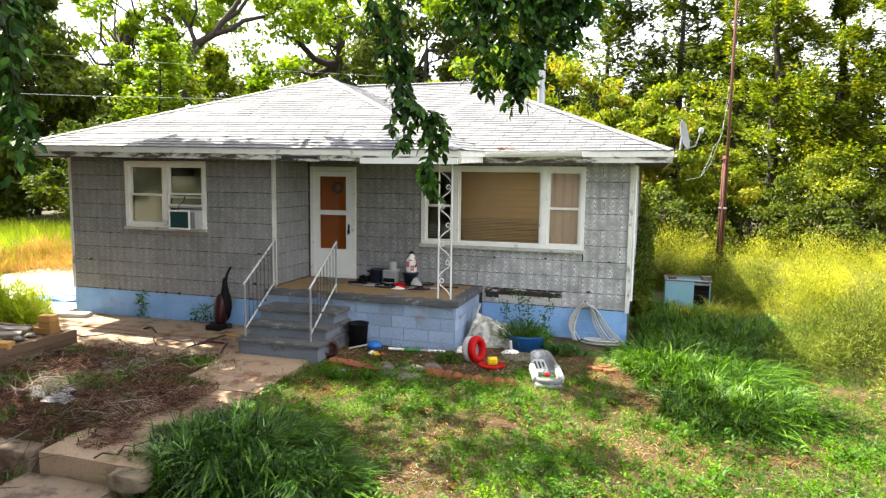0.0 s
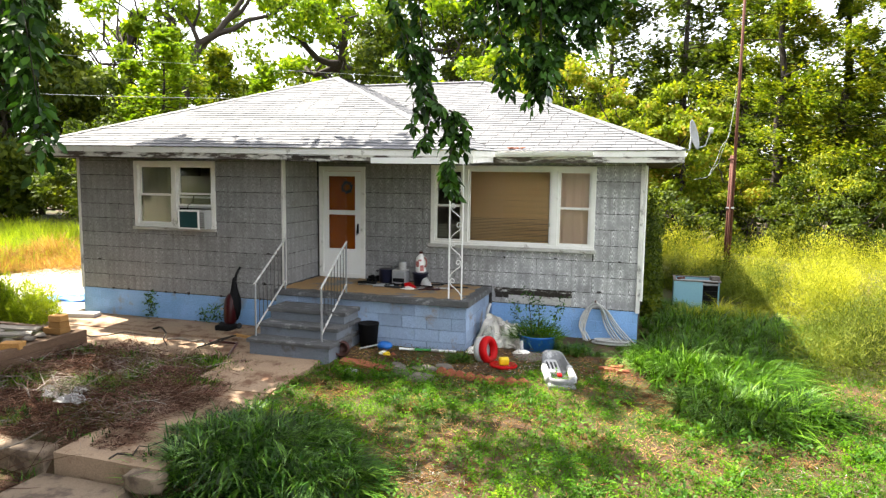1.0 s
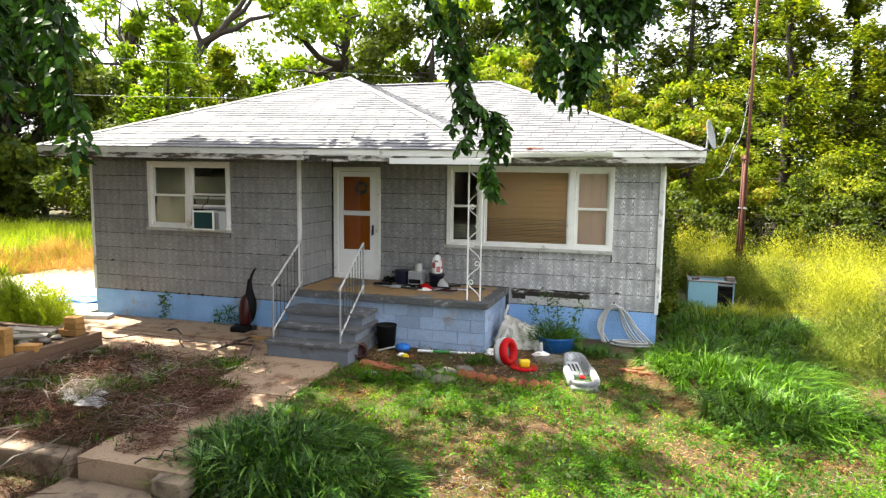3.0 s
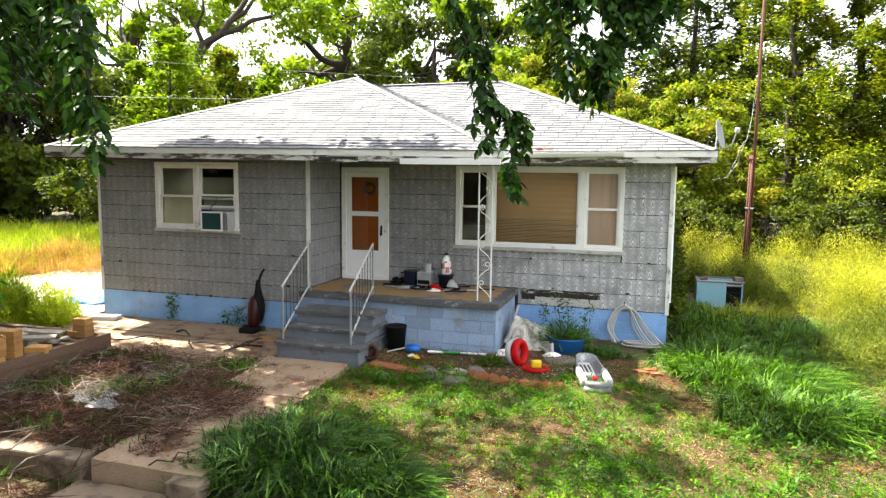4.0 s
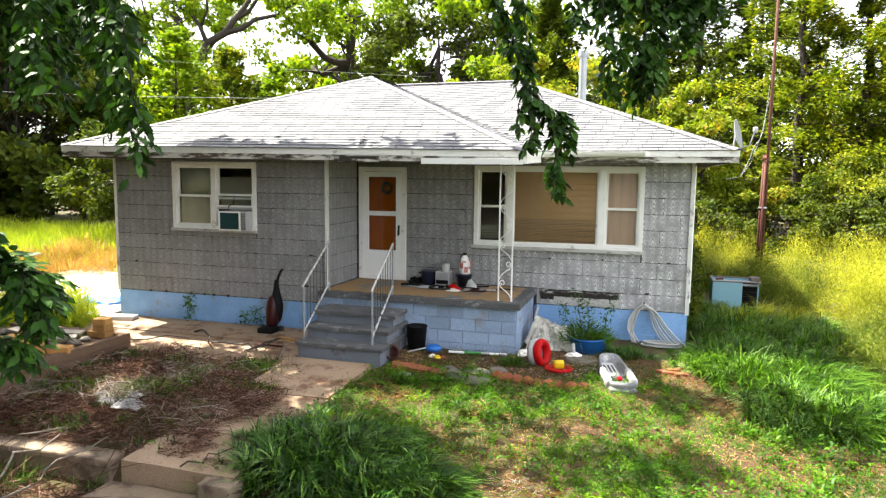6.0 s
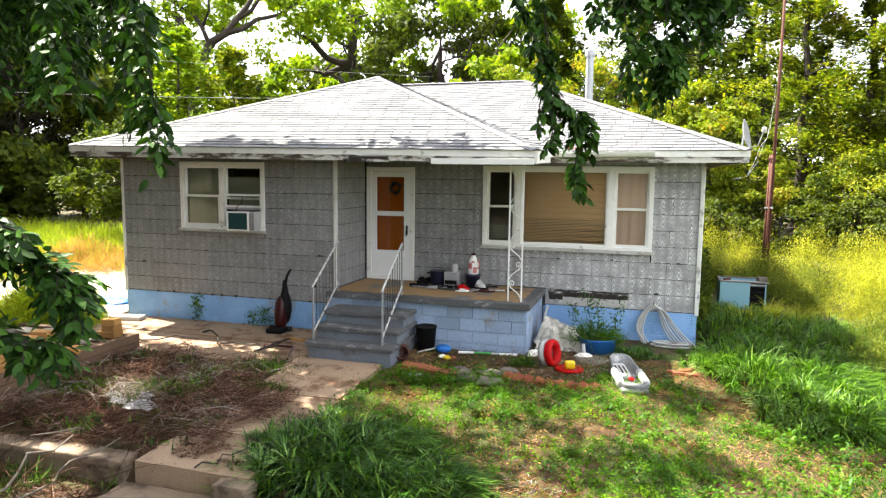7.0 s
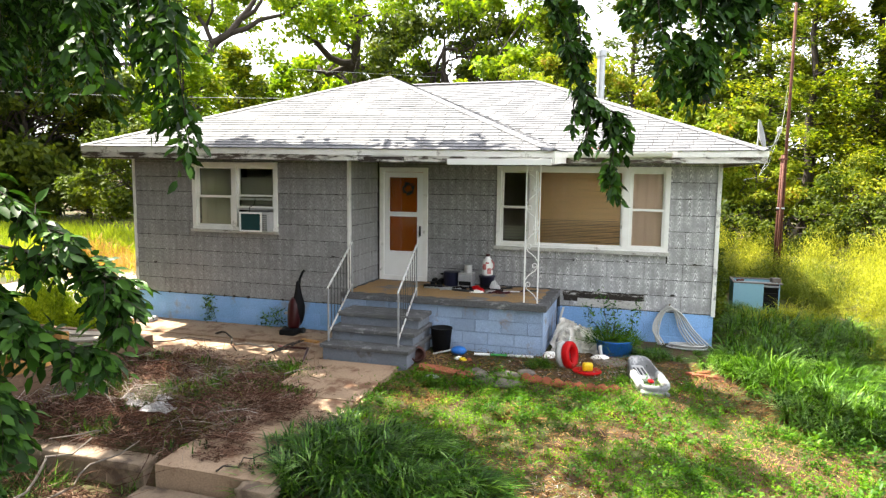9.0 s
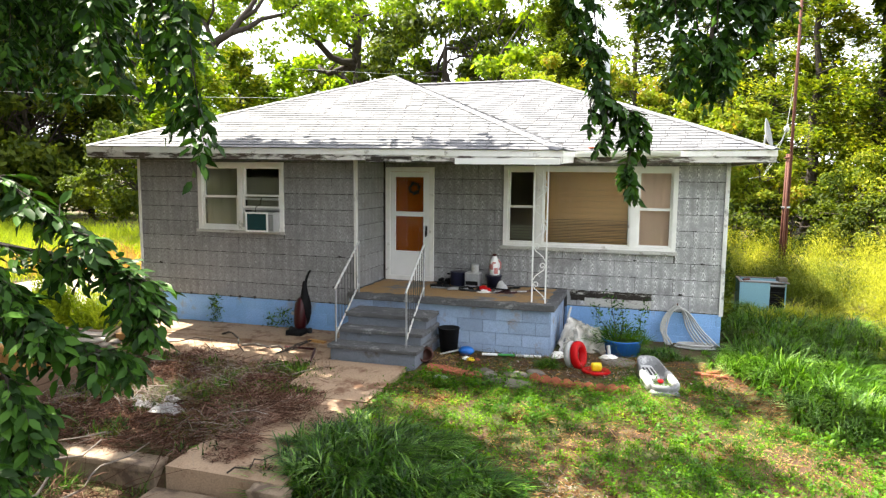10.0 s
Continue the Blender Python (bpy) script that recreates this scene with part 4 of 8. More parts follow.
def blocks(parent, u0, u1, z0, z1, place, material, seed, h=0.20, w=0.405, gap=0.0035, soft=0.02):
    me = block_mesh(material, soft)
    r = random.Random(seed)
    z, k = z1, 0
    while z > z0 + 0.02:
        zb = max(z - h + 2 * gap, z0)
        u = u0 - (w / 2 if k % 2 else 0)
        while u < u1 - 0.03:
            a, b = max(u, u0) + gap, min(u + w, u1) - gap
            if b - a > 0.03:
                ob = new("block", me)
                ob.parent = parent
                ob.matrix_basis = place(a, zb) @ Matrix.Diagonal((b - a, 0.05, z - zb, 1)) @ Matrix.Translation((0, -r.uniform(0, 16 * gap), 0))
            u += w
        z -= h
        k += 1


bm = B()
box(bm, XL + 0.01, XC - 0.002, YL - 0.003, YL - 0.001, -0.2, ZF - 0.03)
found_l = part("foundation", bm, M["blue"], house, "blue painted block foundation")
bm = B()
box(bm, -3.2, XR - 0.01, YR - 0.003, YR - 0.001, -0.2, ZF - 0.03)
found_r = part("foundation", bm, M["bluejoint"], house, "blue painted block foundation")
blocks(found_l, XL, XC - 0.0, -0.14, ZF - 0.012, lambda u, z: Matrix.Translation((u, YL - 0.015, z)), M["blue"], 1, gap=0.0006, soft=0.004)
blocks(found_r, -3.16, XR, -0.14, ZF - 0.012, lambda u, z: Matrix.Translation((u, YR - 0.015, z)), M["blue"], 2, gap=0.0016, soft=0.009)
blocks(porch_base, XC + 0.01, -3.215, -0.14, PORCH - 0.103, lambda u, z: Matrix.Translation((u, 10.245, z)), M["bluegrey"], 3, 0.2, 0.42)
blocks(porch_base, 10.26, YR - 0.02, -0.14, PORCH - 0.103, lambda u, z: Matrix.Translation((-3.215, u, z)) @ pose(0, 0, 0, 0, 0, 90), M["bluegrey"], 4, 0.2, 0.42)
bm = B()
box(bm, -3.12, -1.75, YR - 0.010, YR - 0.003, ZF + 0.09, ZF + 0.262)
for i in range(28):
    xa = -3.11 + 1.35 * i / 28
    box(bm, xa, xa + 0.047, YR - 0.03, YR - 0.010, ZF + 0.165 + 0.05 * noise.noise(Vector((i * 0.45, 1, 1))), ZF + 0.24 + 0.03 * noise.noise(Vector((i * 0.6, 4, 1))), 0.004)
part("bare_sheathing", bm, M["rot"], house, "bare rotten sheathing where shingles are missing")

bm = B()
box(bm, -2.86, -1.76, YR - 0.022, YR - 0.0125, ZF + 0.02, ZF + 0.15, 0.004)
part("patch_board", bm, M["flake"], house, "pale flaking board below the missing shingles")


def chips():
    """Small holes and broken edges in the shingles."""
    r = random.Random(44)
    spots = [(wr_, YR, x, z) for x, z in ((-0.98, 1.32), (-2.95, 1.31), (-2.05, 1.33), (-1.3, 0.79))]
    spots += [(wl_, YL, x, ZF + 0.005) for x in (-10.3, -9.95, -9.1, -8.9, -8.6, -7.9, -7.1)]
    spots += [(wl_, YL, x, z) for x, z in ((-7.0, 0.78), (-10.6, 1.05), (-6.9, 1.32))]
    for wall, y, x, z in spots:
        bm = B()
        n = 7
        w, h = r.uniform(0.02, 0.055), r.uniform(0.012, 0.03)
        a = [bm.verts.new((x + w * math.cos(6.283 * i / n) * r.uniform(0.6, 1.2), y - 0.024, z + h * math.sin(6.283 * i / n) * r.uniform(0.6, 1.2))) for i in range(n)]
        b = [bm.verts.new(v.co + Vector((0, 0.02, 0))) for v in a]
        bm.faces.new(a[::-1])
        for i in range(n):
            bm.faces.new((a[i], a[(i + 1) % n], b[(i + 1) % n], b[i]))
        part("chip", bm, M["core"], wall, "dark chipped hole in a shingle")


chips()


# ---- plants ----
def unit(n):
    v = G.normal(size=(n, 3))
    return v / np.linalg.norm(v, axis=1, keepdims=True)


def bent(p, q, r, n=6, wob=0.12):
    """A crooked line from p to q."""
    p, q = Vector(p), Vector(q)
    d = q - p
    return [p + d * (i / n) + (Vector((r.uniform(-1, 1), r.uniform(-1, 1), r.uniform(-0.5, 0.5))) * d.length * wob * math.sin(math.pi * i / n) if 0 < i < n else Vector()) for i in range(n + 1)]


def broad_tree(at, height, spread, leaf, label, material, n_clump=60, per=220, clear=0.35, seed=1, name="tree", squash=0.8, trunk_r=0.25, bark=None, csize=0.16):
    """A spreading tree: trunk, limbs to every clump, and leaves in uneven clumps with gaps between."""
    r = random.Random(seed)
    at = Vector(at)
    ob = thing(name, label, "tree", at)
    top = height * 0.6
    bm = B()
    spine = bent(at - Vector((0, 0, 0.3)), at + Vector((r.uniform(-.1, .1) * spread, r.uniform(-.1, .1) * spread, top)), r, 8, 0.05)
    tube(bm, spine, trunk_r, 10, trunk_r * 0.4)
    centres = []
    c0 = at + Vector((0, 0, height * (clear + (1 - clear) / 2)))
    while len(centres) < n_clump:
        v = Vector((r.gauss(0, 1), r.gauss(0, 1), r.gauss(0, 1))).normalized() * (0.45 + 0.55 * r.random() ** 0.5)
        p = c0 + Vector((v.x * spread, v.y * spread, v.z * height * (1 - clear) / 2))
        centres.append(p)
    big = trunk_r > 0.6
    for p in centres[:: 6 if big else 2]:
        k = r.choice(range(3, 9))
        tube(bm, bent(spine[k], p, r, 8 if big else 6, 0.15), trunk_r * r.uniform(0.16, 0.38) * (1.5 if big else 1.0), 6, 0.02)
    part("trunk", bm, bark or M["bark"], ob, smooth=True)
    C, D, U = [], [], []
    for p in centres:
        k = int(per * r.uniform(0.4, 1.5))
        s = spread * csize * r.uniform(0.6, 1.5)
        o = unit(k) * (G.random((k, 1)) ** 0.4) * s * np.array([1.25, 1.25, squash])
        C.append(np.array(p) + o)
        D.append(unit(k) * 0.9 + 0.4 * o / s + np.array([0, 0, -0.25]))
        U.append(unit(k) * 0.6 + 1.1 * o / s + np.array([0, 0, 0.5]))
    C, D, U = np.concatenate(C), np.concatenate(D), np.concatenate(U)
    ln = leaf * G.uniform(0.6, 1.4, len(C))
    leaf_cloud("crown", C, D, U, ln, ln * 0.62, material, ob)
    return ob


def cedar(at, height, radius, leaf, label, material, seed=1, n=9000, low=0.03, name="cedar_tree", ragged=0.3, shag=0.13):
    """A cedar: level boughs in ragged tiers about a straight stem, with short upturned sprays."""
    r = random.Random(seed)
    at = Vector(at)
    ob = thing(name, label, "tree", at)
    bm = B()
    tube(bm, bent(at - Vector((0, 0, 0.3)), at + Vector((0, 0, height * 0.96)), r, 8, 0.01), 0.05 + 0.014 * height, 8, 0.02)
    nb = int(height * 11)
    C, D, U = [], [], []
    per = int(n / nb)
    for i in range(nb):
        t = low + (1 - low) * ((i + r.random()) / nb)
        reach = radius * (1 - t) ** 0.65 * r.uniform(1 - ragged * 1.6, 1 + ragged) + 0.15
        a = r.random() * 6.283
        d = Vector((math.cos(a), math.sin(a), r.uniform(-0.12, 0.25)))
        base = at + Vector((0, 0, t * height))
        tip = base + d * reach
        if i % 2 == 0:
            tube(bm, bent(base, tip, r, 4, 0.05), 0.035, 5, 0.008)
        k = int(per * r.uniform(0.5, 1.5))
        s = G.random((k, 1)) ** 0.6
        side = np.array([-d.y, d.x, 0.0])
        w = (0.10 + 0.15 * reach) * (1.15 - s)
        o = np.array(base) + np.array(d) * reach * (0.15 + 0.95 * s) + side * G.normal(size=(k, 1)) * w + np.array([0, 0, 1.0]) * (G.normal(size=(k, 1)) * shag * (0.4 + s) + 0.02 - 0.35 * (shag > 0.2) * s ** 2)
        C.append(o)
        D.append(np.array(d) * 0.7 + side * G.normal(size=(k, 1)) * 0.7 + np.array([0, 0, 0.15]) + unit(k) * 0.5)
        U.append(unit(k) * 0.6 + np.array([0, 0, 1.0]))
    part("trunk", bm, M["bark"], ob, smooth=True)
    C, D, U = np.concatenate(C), np.concatenate(D), np.concatenate(U)
    ln = leaf * G.uniform(0.6, 1.4, len(C))
    leaf_cloud("crown", C, D, U, ln, ln * 0.5, material, ob, fold=0.15)
    return ob


def background_trees():
    tall = "tall broadleaf tree with crooked dark limbs behind the house"
    broad_tree((-40.5, 50.8, 0), 25, 5.5, 0.40, tall, M["broad_leaf"], 56, 230, 0.2, 21, trunk_r=0.7)
    broad_tree((-25.8, 53, 0), 25, 6.5, 0.42, tall, M["broad_leaf"], 60, 190, 0.2, 22, trunk_r=0.75)
    broad_tree((-44, 48, 0), 25, 7.0, 0.42, tall, M["broad_leaf"], 60, 190, 0.15, 23, trunk_r=0.5)
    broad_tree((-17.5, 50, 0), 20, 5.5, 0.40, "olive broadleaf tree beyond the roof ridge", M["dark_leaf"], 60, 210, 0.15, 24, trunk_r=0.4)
    broad_tree((-11.5, 47, 0), 17, 5.0, 0.38, "olive broadleaf tree beyond the roof ridge", M["broad_leaf"], 60, 200, 0.15, 25, trunk_r=0.4)
    # the great forked limbs that stand clear of the leaves
    ob = thing("tree", "old broadleaf tree with great crooked dark limbs against the sky", "tree", (-36.1, 45.0, 0))
    bm = B()
    for path, r0, r1 in (([(-35.9, 44.4, -2.9), (-35.9, 45.1, 2.8), (-35.9, 45.6, 7.2), (-35.6, 46.0, 10.2), (-34.9, 46.5, 12.5)], 0.40, 0.30),
                         ([(-34.9, 46.5, 12.5), (-33.7, 47.0, 13.3), (-33.0, 47.3, 14.3), (-32.3, 47.7, 15.3), (-31.3, 48.2, 17.1)], 0.31, 0.16),
                         ([(-33.7, 47.0, 13.3), (-32.4, 47.4, 13.7), (-31.4, 47.8, 14.4), (-29.7, 48.4, 14.8), (-28.1, 49.0, 16.0)], 0.24, 0.10),
                         ([(-34.9, 46.5, 12.5), (-35.5, 46.5, 13.8), (-36.2, 46.4, 14.8), (-37.8, 46.0, 15.7), (-38.6, 45.9, 16.8)], 0.19, 0.08),
                         ([(-33.0, 47.3, 14.3), (-31.9, 47.8, 15.1), (-31.3, 48.0, 16.0), (-30.3, 48.5, 17.3)], 0.20, 0.08),
                         ([(-35.5, 46.5, 13.7), (-35.0, 46.8, 15.1), (-35.2, 46.9, 16.8)], 0.16, 0.07)):
        tube(bm, path, r0, 9, r1)
    part("trunk", bm, M["bark"], ob, smooth=True)
    r = random.Random(300)
    C, D, U = [], [], []
    for c in [(-37.6, 44.9, 15.0), (-37.1, 45.3, 16.5), (-35.8, 45.5, 15.4), (-34.4, 46.1, 16.7), (-33.2, 46.6, 17.4), (-30.6, 47.4, 17.6), (-28.8, 47.7, 15.3), (-27.4, 48.2, 16.0), (-26.9, 48.2, 14.9), (-28.1, 48.1, 17.0), (-30.5, 46.8, 11.9), (-29.9, 46.9, 11.2), (-37.0, 44.9, 13.1), (-29.7, 47.6, 16.8), (-33.7, 43.5, 10.3), (-34.3, 43.4, 11.2), (-34.6, 43.1, 9.4), (-33.1, 43.6, 9.6), (-35.5, 43.0, 11.0)]:
        k = int(150 * r.uniform(0.6, 1.4))
        o = unit(k) * (G.random((k, 1)) ** 0.4) * r.uniform(0.7, 1.3) * np.array([1.3, 1.3, 0.8])
        C.append(np.array(c) + o)
        D.append(unit(k) + np.array([0, 0, -0.25]))
        U.append(unit(k) * 0.6 + o + np.array([0, 0, 0.5]))
    C, D, U = np.concatenate(C), np.concatenate(D), np.concatenate(U)
    leaf_cloud("crown", C, D, U, 0.36 * G.uniform(0.6, 1.4, len(C)), 0.22, M["broad_leaf"], ob)
    lab = "sunlit bushy cedar in the windbreak"
    for i, (x, y, h, rad) in enumerate(((-31.5, 30.2, 9.5, 2.6), (-29, 32.5, 8.8, 2.5), (-26.3, 31.8, 10.2, 2.6), (-23.8, 33.2, 9.3, 2.6), (-21.3, 33.6, 8.2, 2.6), (-18.6, 34.5, 7.4, 2.6), (-34.5, 31, 9.5, 2.8), (-15.5, 36, 7.2, 2.6))):
        cedar((x, y, 0), h, rad, 0.30, lab, M["broad_leaf"] if i % 3 else M["cedar_leaf"], 40 + i, 6500)
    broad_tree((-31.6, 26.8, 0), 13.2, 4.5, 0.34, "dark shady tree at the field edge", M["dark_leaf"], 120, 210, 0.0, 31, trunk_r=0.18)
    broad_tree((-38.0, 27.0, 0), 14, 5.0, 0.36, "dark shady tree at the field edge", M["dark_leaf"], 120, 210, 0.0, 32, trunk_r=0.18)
    broad_tree((-20.3, 21, 0), 4.6, 2.3, 0.17, "light green bush at the field edge, leaves darkened for dappled shade", M["dark_leaf"], 46, 260, 0.02, 33, trunk_r=0.1)
    lab = "bushy tree with leaves turning orange"
    for i, (x, y, h, s) in enumerate(((-4.2, 29.8, 8.0, 2.4), (-1.9, 29.0, 7.0, 2.2), (-7.2, 32, 8.0, 2.8), (0.4, 28.2, 6.2, 2.0), (-10.5, 34, 7.5, 2.8))):
        broad_tree((x, y, 0), h, s, 0.18, lab, M["autumn_leaf"], 60, 240, 0.02, 60 + i, trunk_r=0.12)
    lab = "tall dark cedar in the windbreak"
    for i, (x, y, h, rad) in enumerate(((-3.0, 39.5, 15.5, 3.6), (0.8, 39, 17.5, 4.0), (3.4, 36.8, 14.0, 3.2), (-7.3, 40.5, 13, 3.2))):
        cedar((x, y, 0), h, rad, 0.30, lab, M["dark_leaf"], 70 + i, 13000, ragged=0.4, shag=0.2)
    lab = "large shaggy cedar with sunlit yellow-green boughs"
    for i, (x, y, h, rad) in enumerate(((4.1, 30.4, 14, 3.0), (6.4, 30.6, 14.5, 3.2), (8.2, 28.6, 14, 3.2), (10.6, 29.5, 14, 3.4), (12.5, 27, 12, 3.2))):
        cedar((x, y, 0), h, rad, 0.17, lab, M["cedar_leaf"], 80 + i, 31000, 0.04, ragged=0.6, shag=0.13)
    broad_tree((1.9, 27.0, 0), 4.0, 1.5, 0.11, "light green shrub under the cedars", M["autumn_leaf"], 45, 260, 0.0, 90, trunk_r=0.06, name="shrub")
    broad_tree((5.2, 27.0, 0), 3.6, 1.9, 0.11, "light green shrub under the cedars", M["cedar_leaf"], 45, 280, 0.0, 91, trunk_r=0.06, name="shrub")
    broad_tree((8.6, 26.0, 0), 3.0, 1.9, 0.11, "light green shrub under the cedars", M["cedar_leaf"], 45, 280, 0.0, 92, trunk_r=0.06, name="shrub")
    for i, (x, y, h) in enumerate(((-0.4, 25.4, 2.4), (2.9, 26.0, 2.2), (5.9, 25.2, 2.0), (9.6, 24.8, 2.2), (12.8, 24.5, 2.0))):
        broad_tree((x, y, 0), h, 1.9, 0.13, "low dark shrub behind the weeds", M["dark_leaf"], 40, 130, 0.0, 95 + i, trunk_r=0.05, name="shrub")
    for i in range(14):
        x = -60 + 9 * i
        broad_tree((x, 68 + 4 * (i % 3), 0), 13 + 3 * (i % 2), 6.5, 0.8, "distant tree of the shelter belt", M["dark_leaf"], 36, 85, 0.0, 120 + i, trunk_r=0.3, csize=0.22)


background_trees()


def unseen_front_trees():
    """Unseen trees added behind the viewer to keep low front light off the walls."""
    for i, (x, y, h, s) in enumerate(((-24, -2, 13, 4.5), (-17, -8, 13, 4.5), (-10.5, -9, 14, 4.8), (-27, 6, 12, 4.2), (-20, 2, 12, 4.0), (-6.5, -8.5, 14, 4.6), (-13.5, -3.5, 12, 4.0), (-9.5, -16, 15, 5.5), (-16.5, -15, 15, 5.5), (-1.5, -21, 9, 5.0), (-22, -10, 14, 5.0))):
        broad_tree((x, y, -0.5), h, s, 0.58, "unseen broadleaf tree added behind the viewer to block front light", M["dark_leaf"], 55, 60, 0.05, 200 + i, trunk_r=0.3, csize=0.24)


unseen_front_trees()


def yard_tree():
    """The large tree over the yard: a stem beside the path, unseen boughs overhead set for their shade, and leafy twigs
    hanging into view.
    """
    r = random.Random(77)
    base = Vector((-11.5, 4.2, -0.4))
    ob = thing("yard_tree", "large shade tree with hanging leafy twigs over the yard", "tree", base)
    bm = B()
    spine = bent(base, base + Vector((0.9, 0.4, 5.0)), r, 8, 0.03)
    tube(bm, spine, 0.38, 12, 0.25)
    hub = spine[-1]
    C, D, U, LN = [], [], [], []

    def twig(path, sprigs, spread, size, sag=0.5, rad=0.008, stems=False, tips=0.9):
        """A twig set with short sprigs, each carrying leaves on both sides and one at its end."""
        pts = [Vector(p) for p in path]
        tube(bm, pts, rad, 5, rad * 0.4)
        for _ in range(sprigs):
            t = r.random() ** tips * (len(pts) - 1)
            i = min(int(t), len(pts) - 2)
            p = pts[i].lerp(pts[i + 1], t - i)
            along = (pts[i + 1] - pts[i]).normalized()
            d = (Vector((r.gauss(0, 1), r.gauss(0, 1), r.gauss(0, 0.5))).normalized() * 0.9 + along * 0.5 + Vector((0, 0, -0.5 * sag))).normalized()
            ln = spread * r.uniform(0.6, 1.7)
            n = r.randint(4, 8)
            bend = Vector((0, 0, -0.45 * sag * ln))
            end = p + d * ln + bend
            if stems:
                tube(bm, [p, p + d * ln * 0.5 + bend * 0.25, end], 0.003, 4, 0.0015, False)
            side = d.cross(Vector((0, 0, 1)))
            side = side.normalized() if side.length > 0.05 else Vector((1, 0, 0))
            for k in range(n):
                q = (k + 0.6) / n
                s = 1 if k % 2 else -1
                C.append(p + d * ln * q + bend * q * q)
                tip = k == n - 1
                D.append(d * (1.0 if tip else 0.6) + side * s * (0.1 if tip else 0.85) + Vector((r.gauss(0, 0.45), r.gauss(0, 0.45), -sag * r.uniform(0.0, 0.9))))
                U.append(Vector((r.gauss(0, 0.5), r.gauss(0, 0.5), 0.8)) + d * 0.3)
                LN.append(size * r.uniform(0.7, 1.25))

    # the bough that reaches over the lawn, above the view
    bough = [hub, Vector((-8.6, 5.0, 5.6)), Vector((-5.8, 5.4, 5.7)), Vector((-3.4, 5.3, 5.3)), Vector((-1.6, 5.7, 5.0)), Vector((0.4, 6.2, 5.2))]
    tube(bm, bough, 0.16, 9, 0.03)
    # the long strand in front of the porch
    twig([(-3.0, 5.25, 5.25), (-2.61, 5.06, 4.38), (-2.45, 5.07, 4.08), (-2.33, 5.08, 3.83), (-2.24, 5.08, 3.61), (-2.19, 5.08, 3.42)], 44, 0.09, 0.088, 0.8)
    twig([(-2.19, 5.08, 3.42), (-2.01, 5.11, 3.23), (-1.93, 5.11, 3.06)], 30, 0.10, 0.09, 0.8, stems=True)
    twig([(-1.93, 5.11, 3.06), (-1.98, 5.07, 2.84), (-1.94, 5.06, 2.66)], 17, 0.07, 0.088, 0.9, stems=True)
    twig([(-2.5, 5.4, 5.2), (-2.32, 5.25, 4.37), (-2.26, 5.22, 3.98), (-2.22, 5.2, 3.72), (-2.22, 5.17, 3.45)], 36, 0.09, 0.088, 0.8)
    twig([(-2.19, 5.08, 3.44), (-2.25, 5.04, 3.29), (-2.23, 5.03, 3.14)], 6, 0.05, 0.085, 0.9, stems=True)
    twig([(-2.11, 5.09, 3.36), (-2.14, 5.06, 3.14), (-2.16, 5.03, 3.02)], 8, 0.06, 0.088, 0.9, stems=True)
    twig([(-1.99, 5.12, 3.25), (-1.85, 5.15, 3.18), (-1.89, 5.12, 3.03)], 12, 0.07, 0.088, 0.9, stems=True)
    # the wider spray beside it
    twig([(-1.9, 5.6, 5.0), (-1.95, 5.48, 4.45), (-1.88, 5.46, 4.09), (-1.9, 5.44, 3.98)], 20, 0.09, 0.088, 0.7)
    twig([(-1.75, 5.6, 5.0), (-1.74, 5.44, 4.42), (-1.67, 5.4, 3.9), (-1.59, 5.4, 3.68), (-1.65, 5.35, 3.5)], 46, 0.13, 0.088, 0.7)
    twig([(-1.6, 5.7, 5.0), (-1.61, 5.7, 4.49), (-1.51, 5.66, 3.9), (-1.44, 5.65, 3.63), (-1.40, 5.63, 3.44)], 50, 0.13, 0.088, 0.7)
    twig([(-1.4, 5.75, 5.0), (-1.39, 5.65, 4.46), (-1.38, 5.59, 3.88), (-1.33, 5.57, 3.61), (-1.34, 5.55, 3.46)], 50, 0.13, 0.088, 0.7)
    twig([(-1.3, 5.8, 5.05), (-1.32, 5.9, 4.52), (-1.27, 5.84, 3.97), (-1.27, 5.82, 3.75)], 46, 0.13, 0.088, 0.7)
    twig([(-1.2, 5.85, 5.05), (-1.15, 5.84, 4.49), (-1.13, 5.79, 3.99), (-1.08, 5.78, 3.86)], 34, 0.13, 0.088, 0.7)
    twig([(-1.0, 5.9, 5.05), (-0.99, 6.1, 4.56), (-1.0, 6.05, 4.13), (-1.01, 6.03, 3.98)], 28, 0.13, 0.088, 0.7)
    twig([(-0.8, 5.9, 5.05), (-0.85, 6.04, 4.53), (-0.87, 5.98, 4.08)], 25, 0.13, 0.088, 0.7)
    for k in range(9):
        x = -1.85 + 0.11 * k
        twig([(x, 5.7 + 0.04 * k, 5.0), (x + 0.03, 5.65 + 0.04 * k, 4.6), (x + 0.05, 5.6 + 0.04 * k, 4.15)], 26, 0.14, 0.10, 0.7)
    # the leafy mass beside the path, from near to far
    for k in range(50):
        t = r.random() ** 1.3
        p = Vector((-7.0, 5.2, 4.95)).lerp(Vector((-10.9, 8.8, 6.4)), t) + Vector((r.uniform(-.9, .6), r.uniform(-.6, .6), r.uniform(-0.2, 0.6)))
        ln = r.uniform(0.7, 1.6)
        q = p + Vector((r.uniform(-.25, .35), r.uniform(-.2, .2), -ln))
        tube(bm, bent(bough[1].lerp(bough[2], r.random()), p, r, 4, 0.08), 0.03, 5, 0.012)
        twig([p, p.lerp(q, 0.4) + Vector((0.08, 0, 0.05)), q], 62, 0.24, 0.10, 0.7)
